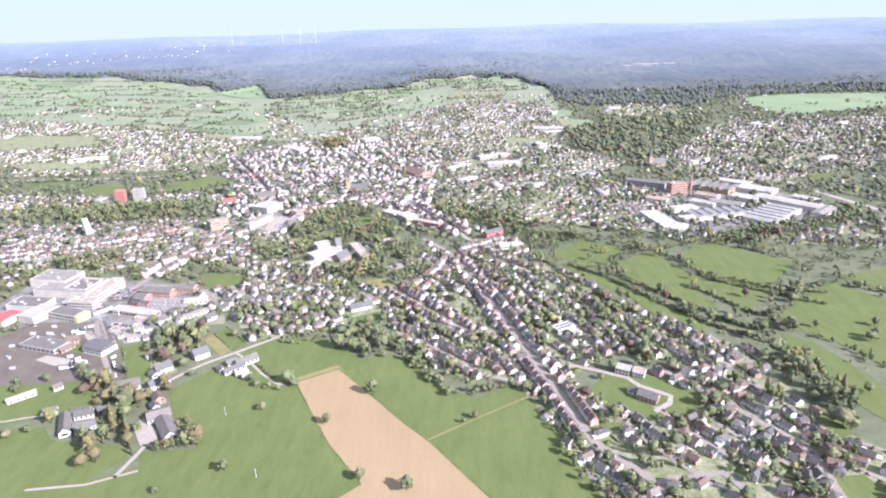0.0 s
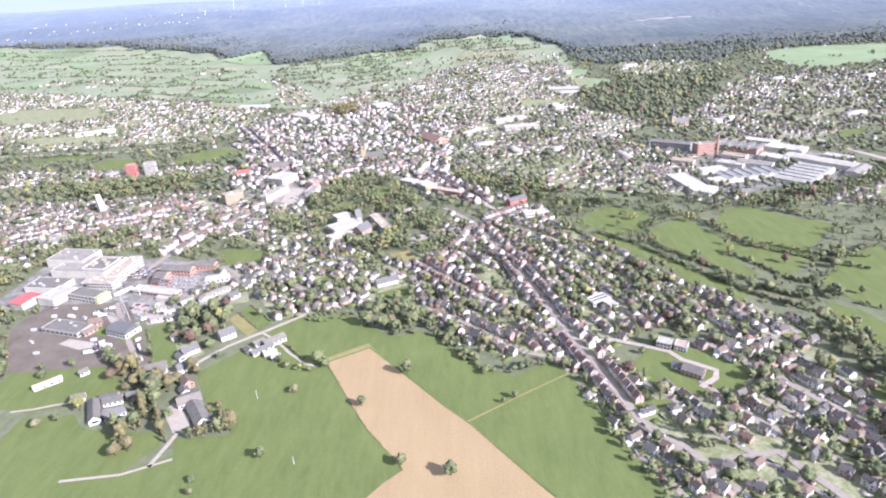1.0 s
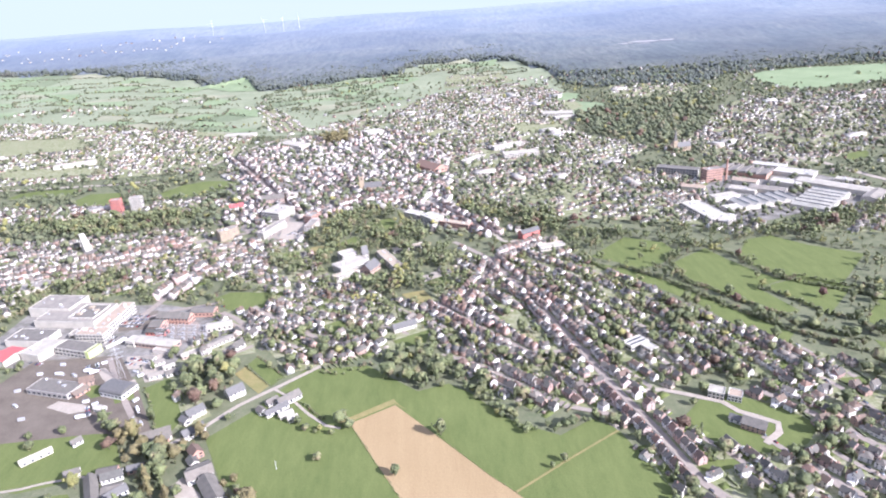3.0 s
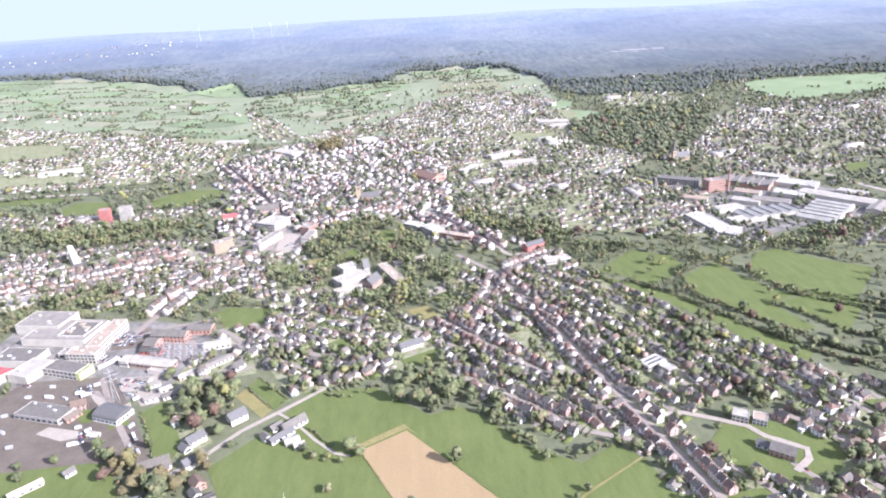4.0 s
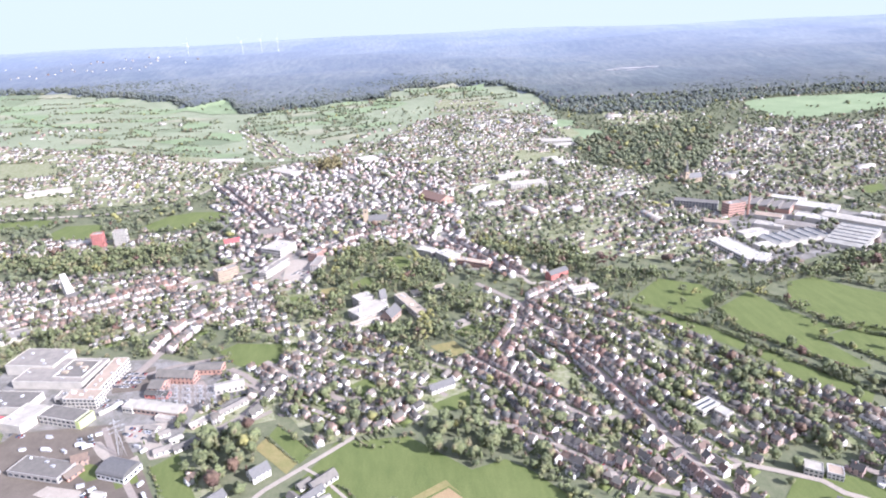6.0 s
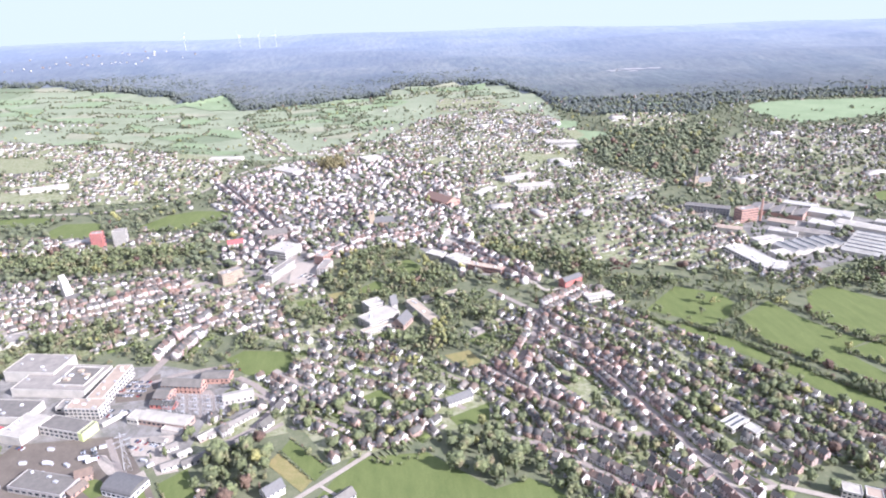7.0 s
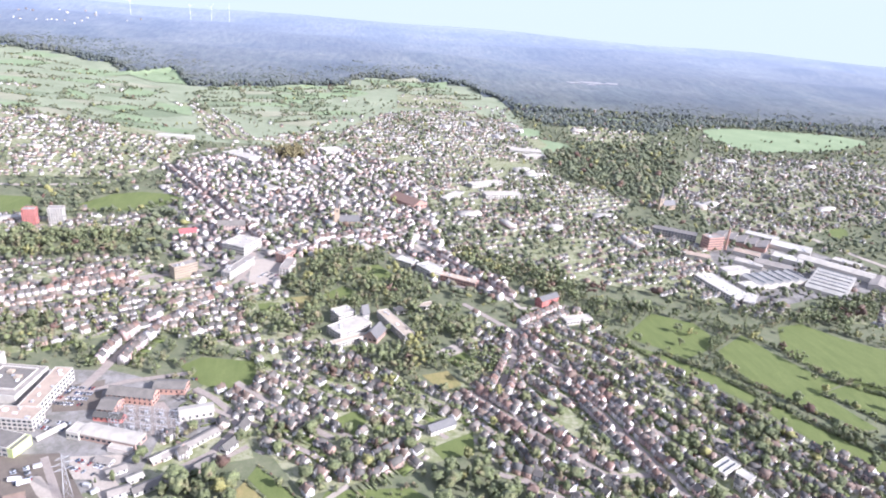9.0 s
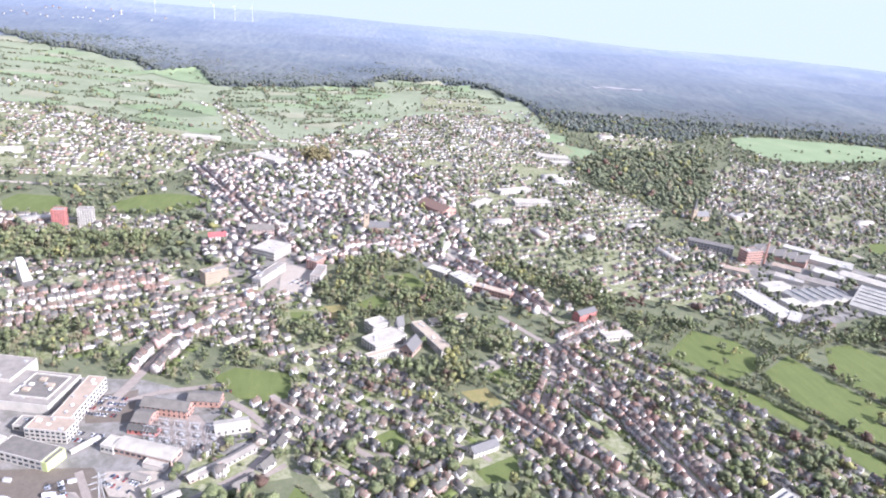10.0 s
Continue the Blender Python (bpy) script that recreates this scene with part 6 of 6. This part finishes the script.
def hedge(points, step=5.0, low=0.5, high=0.9, spread=1.5, kinds=(0, 1, 3, 3, 5)):
    for (ax, ay), (bx, by) in zip(points, points[1:]):
        n = max(1, int(math.dist((ax, ay), (bx, by)) / step))
        for k in range(n):
            f = (k + tr.random()) / n
            plant(ax + (bx - ax) * f + tr.gauss(0, spread), ay + (by - ay) * f + tr.gauss(0, spread), low, high, kinds)


hedge([(164, 893), (190, 842), (203, 862), (247, 812), (300, 714), (335, 655), (400, 592)], 1.7, 0.32, 0.72, 1.6, (3, 3, 3, 1, 0))
hedge([(277, 868), (275, 798), (312, 741), (340, 695), (370, 650), (400, 625)], 1.7, 0.32, 0.72, 1.6, (3, 3, 3, 1, 0))
hedge([(349, 912), (374, 863), (385, 815), (394, 788), (445, 742), (500, 700)], 1.7, 0.32, 0.72, 1.6, (3, 3, 3, 1, 0))
hedge([(352, 766), (374, 738), (395, 686), (424, 665)], 1.7, 0.32, 0.72, 1.6, (3, 3, 3, 1, 0))
hedge([(394, 785), (423, 792), (462, 752), (520, 735)], 2.4, 0.3, 0.6, 1.2, (3, 3, 1))
hedge([(442, 620), (462, 599), (480, 550), (534, 506), (600, 430)], 7, 0.4, 0.8, 2)
hedge([(424, 668), (488, 735), (552, 772), (600, 730), (660, 640)], 7, 0.5, 0.9, 2)
hedge([(294, 945), (344, 912), (413, 935), (457, 945), (545, 855)], 6, 0.6, 1.1, 4)
hedge([(300, 895), (285, 880), (277, 868)], 3.5, 0.8, 1.2, 4)
hedge([(-197, 648), (-158, 628), (-129, 648), (-116, 640)], 7, 0.35, 0.6, 2)
hedge([(-25, 590), (2, 552), (26, 522), (51, 515), (84, 534), (102, 518)], 4.5, 0.5, 0.9, 3)
hedge([(-362, 632), (-322, 556), (-306, 553)], 4, 0.3, 0.5, 1, (3,))
hedge([(-264, 662), (-228, 618)], 3, 0.25, 0.4, 0.6, (3,))
hedge([(-256, 681), (-216, 634)], 3, 0.25, 0.4, 0.6, (3,))
hedge([(-185, 548), (-156, 538)], 5, 0.6, 1.0, 3)
hedge([(-190, 586), (-164, 554)], 1.8, 0.2, 0.38, 0.8, (3,))
hedge([(-138, 547), (-114, 498), (-87, 445), (-50, 391)], 2.5, 0.12, 0.2, 0.4, (3,))
hedge([(-64, 530), (-17, 468), (4, 444), (52, 375), (99, 312)], 2.5, 0.1, 0.17, 0.3, (3,))
hedge([(-210, 450), (-225, 470), (-236, 480)], 4, 0.6, 0.9, 4)
hedge([(113, 500), (130, 405), (152, 345)], 7, 0.4, 0.8, 3)
hedge([(-354, 848), (-336, 868), (-277, 857), (-268, 812)], 6, 0.6, 1.1, 3)
for pts in PASTURE_EDGES:
    for a, b in zip(pts, pts[1:]):
        if tr.random() < 0.6:
            hedge([a, b], 11, 0.5, 1.2, 5)
# hedges between the small pastures on the far slopes
for a, b in HEDGE_LINES:
    q = tr.random()
    thick = -740 < a[0] < 380 and a[1] > 2150
    if q < (0.85 if thick else 0.7):
        cut = tr.uniform(0.6, 1.0)
        hedge([a, (a[0] + (b[0] - a[0]) * cut, a[1] + (b[1] - a[1]) * cut)], 6.5 if thick else 8.5, 0.5, 1.2 if thick else 1.0, 4 if thick else 2.5)
    elif q < 0.93:
        for k in range(9):
            plant(b[0] + tr.gauss(0, 14), b[1] + tr.gauss(0, 9), 0.6, 1.2)

# woods
for pts in WOOD_AREAS:
    xs, ys = [p[0] for p in pts], [p[1] for p in pts]
    step = 10.5 if min(ys) < 1300 else 12
    x = min(xs)
    while x < max(xs):
        y = min(ys)
        while y < max(ys):
            px, py = x + tr.uniform(-3, 3), y + tr.uniform(-3, 3)
            if what(px, py) == 2 and tr.random() < 0.86:
                plant(px, py, 0.7, 2.1)
            y += step
        x += step

# tall autumn trees beyond the railway
for k in range(58):
    plant(tr.gauss(-305, 17), tr.gauss(1836, 24), 1.3, 2.3, (0, 2, 5))

# trees of the lower meadows and the farm
for x, y, q in ((-377, 573, 1.2), (-361, 558, 1.3), (-370, 562, 1.0), (-348, 543, 1.2), (-355, 534, 1.1), (-335, 542, 1.3), (-341, 550, 1.2), (-323, 532, 1.2), (-311, 518, 1.3), (-324, 521, 1.1), (-299, 509, 1.4), (-297, 519, 1.2), (-305, 527, 1.2), (-288, 513, 1.1), (-296, 498, 1.3),
                (-299, 439, 1.2), (-288, 425, 1.2), (-296, 420, 1.0), (-296, 457, 1.2), (-303, 448, 1.0), (-375, 470, 0.7), (-390, 462, 0.8), (-430, 540, 0.9), (-440, 556, 0.8), (-410, 560, 0.7)):
    plant(x, y, q * 1.15, q * 1.4, (0, 1, 5))
for x, y in ((-294, 492), (-290, 486), (-286, 479), (-283, 473), (-279, 467), (-276, 461), (-273, 456), (-268, 449), (-264, 442), (-259, 434), (-238, 437), (-234, 440), (-230, 439), (-226, 443), (-221, 444), (-217, 448), (-212, 450), (-208, 454), (-206, 459)):
    plant(x, y, 0.9, 1.2, (2, 4))

# scattered trees on the far pastures
for k in range(1500):
    x, y = tr.uniform(-2900, 1900), tr.uniform(1880, 3800)
    if what(x, y) == 1 and noise.noise((x * 0.006, y * 0.006, 9.1)) > -0.1:
        for q in range(tr.choice((1, 1, 2, 4))):
            plant(x + tr.gauss(0, 9), y + tr.gauss(0, 6), 0.5, 1.2)

# garden and street trees, thinning into the distance
for y0, y1, step in ((250, 1000, 8.2), (1000, 1700, 11.5), (1700, 2650, 15)):
    y = y0
    while y < y1:
        x = -0.74 * y - 90
        while x < max(0.72 * y + 70, 1.05 * y - 380):
            px, py = x + tr.uniform(-0.5, 0.5) * step, y + tr.uniform(-0.5, 0.5) * step
            x += step
            if what(px, py) != 0:
                continue
            i, j = int((px - X0) / CELL), int((py - Y0) / CELL)
            n = noise.noise((px * 0.012, py * 0.012, 0.4)) + 0.5 * noise.noise((px * 0.035, py * 0.035, 7.0))
            chance = (0.42 if px < -250 else 0.55 if py < 1000 else 0.54) + 0.9 * n if settled[j, i] else (0.4 if py < 1000 else 0.62 if py < 1500 else 0.8) + 0.95 * n
            if py > 1900 and px < 430 and not settled[j, i]:
                chance = 0.06 + 0.8 * max(0.0, n)
            if px > 330 and py < 960 and not settled[j, i]:
                chance *= 0.45
            if -560 < px < 60 and 1180 < py < 1950:
                chance += 0.22
            if tr.random() < chance:
                plant(px, py, 0.35 if py < 1000 else 0.45, 1.45 if py < 1000 else 1.5)
        y += step

# the wooded hills
canopy = []
y = 2260.0
while y < 3700:
    x = -0.86 * y - 150
    while x < 0.8 * y + 120:
        px, py = x + tr.uniform(-7, 7), y + tr.uniform(-7, 7)
        x += 13.0
        past = py - wood_edge(px)
        if past < 0 or past > 460 or tr.random() < past / 470 or what(px, py) == 1:
            continue
        i, j = int((px - X0) / CELL), int((py - Y0) / CELL)
        if 0 <= i < use.shape[1] and 0 <= j < use.shape[0] and settled[j, i] and tr.random() < 0.8:
            continue
        q = tr.uniform(0.75, 1.3)
        high = py >= max(2650, wood_edge(px) + 40)
        canopy.append((tr.randrange(5), px, py, top(px, py) - (5 if high else 1), tr.uniform(0, 6.28), q * 1.1, q * 1.1, q * (tr.uniform(0.3, 0.5) if high else tr.uniform(0.8, 1.3))))
    y += 13.0
tagged(set_down("far_woods", CANOPY, canopy, [WOODS], True), "dense mixed woodland covering the far hills", "woodland", kind="stuff")

trees.sort(key=lambda t: t[2] + 0.25 * abs(t[1]))
CROWNS = [mesh_from("crown", g[0], g[1], [LEAVES]) for g in FULL]
RUSSET_CROWNS = [mesh_from("crown", g[0], g[1], [RUSSET]) for g in FULL]
TRUNKS = [mesh_from("trunk", *trunk(k, s[2] + 2.5, 0.38), [BARK]) for k, s in enumerate(SHAPES)]
TREE_WORDS = ["round-crowned broadleaf tree in early autumn leaf", "wide-crowned broadleaf tree in early autumn leaf", "tall slender tree in early autumn leaf", "low bushy tree in green leaf", "dark green pointed garden conifer", "large old broadleaf tree turning yellowish"]
for t in trees[:300]:
    k = int(t[0])
    ob = thing("tree", TREE_WORDS[k], "tree", Matrix.LocRotScale(t[1:4], Euler((0, 0, t[4])), t[5:8]), "trees round the fields")
    part("trunk", TRUNKS[k], None, ob)
    turning = -345 < t[1] < -200 and 415 < t[2] < 545 and (k in (2, 4) or tr.random() < 0.5)
    part("crown", (RUSSET_CROWNS if turning else CROWNS)[k], None, ob, "russet autumn leaves" if turning else "")
rest = [(t[0] + 6 * leaf_colour(t), *t[1:]) for t in trees[300:]]
mid = [t for t in rest if t[2] < 760]
copse = [t for t in rest if 760 <= t[2] < 1000 or 1000 <= t[2] < 1260 and what(t[1], t[2]) == 2 or math.dist(t[1:3], (-305, 1836)) < 75]
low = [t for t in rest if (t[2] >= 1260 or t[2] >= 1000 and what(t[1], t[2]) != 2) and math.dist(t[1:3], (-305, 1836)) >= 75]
tagged(set_down("garden_trees", MID + tinted(MID, 2) + tinted(MID, 3) + tinted(MID, 4), mid, [LEAVES, BARK, COPPER, GOLDEN, RUSSET]), "garden trees, hedges and copses in early autumn leaf", "trees", kind="stuff")
tagged(set_down("copse_trees", COPSE + tinted(COPSE, 2) + tinted(COPSE, 3) + tinted(COPSE, 4), copse, [LEAVES, BARK, COPPER, GOLDEN, RUSSET]), "garden and street trees between the rows", "trees", kind="stuff")
tagged(set_down("town_trees", LOW + tinted(LOW, 2) + tinted(LOW, 3) + tinted(LOW, 4), low, [HAZED_LEAVES, BARK, COPPER, GOLDEN, RUSSET]), "trees between the far houses and on slopes", "trees", kind="stuff")

# ---------- garden hedges and sheds ----------
gr = random.Random(21)
SHED = [Stock([(gable_wall(3.4, 2.6, 2.1, 0.8), 0), (gable_roof(3.4, 2.6, 2.1, 0.8, 0.2, 0.12), 1)])]
STRIP = [Stock([(box(0, 0, 0.7, 1.0, 1.0, 1.9), 0)])]
LAWN = [Stock([(box(0, 0, 0, 1, 1, 0.7), 0)]), Stock([(box(0, 0, 0, 1, 1, 0.8), 1)])]
sheds, strips, lawns = [], [], []
for p in plots:
    if p[2] > 1250:
        continue
    c, s = math.cos(p[4]), math.sin(p[4])
    for side, chance in ((1, 0.75), (-1, 0.4)):
        v, u = side * gr.uniform(9, 12.5), gr.uniform(-2, 2)
        x, y = p[1] - s * v + c * u, p[2] + c * v + s * u
        if what(x, y) == 0 and gr.random() < chance:
            lawns.append((0 if side > 0 else gr.choice((0, 1, 1)), x, y, hz(x, y), p[4] + gr.gauss(0, 0.05), gr.uniform(6, 11), gr.uniform(6, 13) if side > 0 else gr.uniform(3, 6), gr.uniform(0.8, 1.1)))
    if p[2] > 1000:
        continue
    if gr.random() < 0.4:
        u, v = gr.uniform(-5, 5), gr.uniform(10, 14)
        x, y = p[1] - s * v + c * u, p[2] + c * v + s * u
        if what(x, y) == 0:
            sheds.append((0, x, y, p[3], p[4] + gr.choice((0, 1.57)), gr.uniform(0.8, 1.5), gr.uniform(0.8, 1.3), 1))
    for side in (-1, 1):
        if gr.random() < 0.55:
            x, y = p[1] - s * 11 + c * side * 7, p[2] + c * 11 + s * side * 7
            if what(x, y) == 0:
                strips.append((0, x, y, p[3], p[4] + math.pi / 2, gr.uniform(8, 15), gr.uniform(0.8, 1.4), gr.uniform(0.7, 1.2)))
for (ax, ay), (bx, by) in (((-176, 640), (-139, 668)), ((-40, 640), (20, 590)), ((30, 580), (70, 545))):
    for k in range(8):
        f = (k + 0.5) / 8
        strips.append((0, ax + (bx - ax) * f, ay + (by - ay) * f, hz(ax, ay), math.atan2(by - ay, bx - ax) + math.pi / 2, gr.uniform(10, 16), gr.uniform(0.8, 1.3), gr.uniform(0.8, 1.2)))
tagged(set_down("garden_sheds", SHED, sheds, [RENDERED, TILES]), "small wooden and pale garden sheds behind houses", "sheds", kind="stuff")
tagged(set_down("garden_hedges", STRIP, strips, [LEAVES]), "clipped green hedges between the back gardens", "hedges", kind="stuff")

tagged(set_down("garden_lawns", LAWN, lawns, [GRASS, GRAVEL]), "small mown lawns and paved forecourts of the houses", "lawns", kind="stuff")

# ---------- cars ----------
cr = random.Random(3)
body = prism([(-0.85, 0.35), (-0.85, 0.85), (0.85, 0.85), (0.85, 0.35)], -2.1, 2.1)
cabin = ([(-1.5, -0.8, 0.85), (1.0, -0.8, 0.85), (1.0, 0.8, 0.85), (-1.5, 0.8, 0.85), (-1.1, -0.65, 1.45), (0.4, -0.65, 1.45), (0.4, 0.65, 1.45), (-1.1, 0.65, 1.45)], [(4, 5, 6, 7), (0, 1, 5, 4), (1, 2, 6, 5), (2, 3, 7, 6), (3, 0, 4, 7)])
first = thing("car", "parked car on the tarmac", "car", pose(-448, 800, hz(-448, 800) + 0.45), "parked cars")
part("body", body, CARPAINT, first)
part("cabin", cabin, GLASS, first)
for wx, wy in ((-1.3, -0.8), (1.3, -0.8), (-1.3, 0.8), (1.3, 0.8)):
    part("wheel", beam((wx, wy - 0.12, 0.33), (wx, wy + 0.12, 0.33), 0.33, n=8), SLATE, first)
street_cars = []
for cx, cy, rows, count, turn in ((-450, 806, 4, 10, -8), (-402, 694, 2, 9, -25), (-520, 700, 1, 6, -20), (-400, 606, 2, 6, -60), (-440, 690, 2, 8, -60), (-448, 750, 2, 8, -12), (-300, 1085, 3, 7, 60), (-350, 815, 1, 7, 10)):
    for a in range(rows):
        for b in range(count):
            if cr.random() < 0.25:
                continue
            q = radians(turn)
            u, v = b * 3.0, -a * 9.0
            x, y = cx + math.cos(q) * u - math.sin(q) * v, cy + math.sin(q) * u + math.cos(q) * v
            if rows == 4:
                copy_thing(first, pose(x, y, hz(x, y) + 0.45, 0, 0, turn + 90 + cr.choice((0, 180))))
            else:
                street_cars.append((0, x, y, hz(x, y) + 0.45, q + 1.57, 1, 1, 1))
CARSHAPE = [Stock([(body, 0), (cabin, 1)])]
for line in lanes:
    for (ax, ay), (bx, by) in zip(line, line[1:]):
        if ay < 1050 and cr.random() < 0.4:
            h = math.atan2(by - ay, bx - ax)
            q = cr.choice((-1.8, 1.8))
            x, y = ax - math.sin(h) * q, ay + math.cos(h) * q
            street_cars.append((0, x, y, hz(x, y) + 0.3, h, 1, 1, 1))
tagged(set_down("street_cars", CARSHAPE, street_cars, [CARPAINT, GLASS]), "small parked cars along streets and in yards", "cars", kind="stuff")
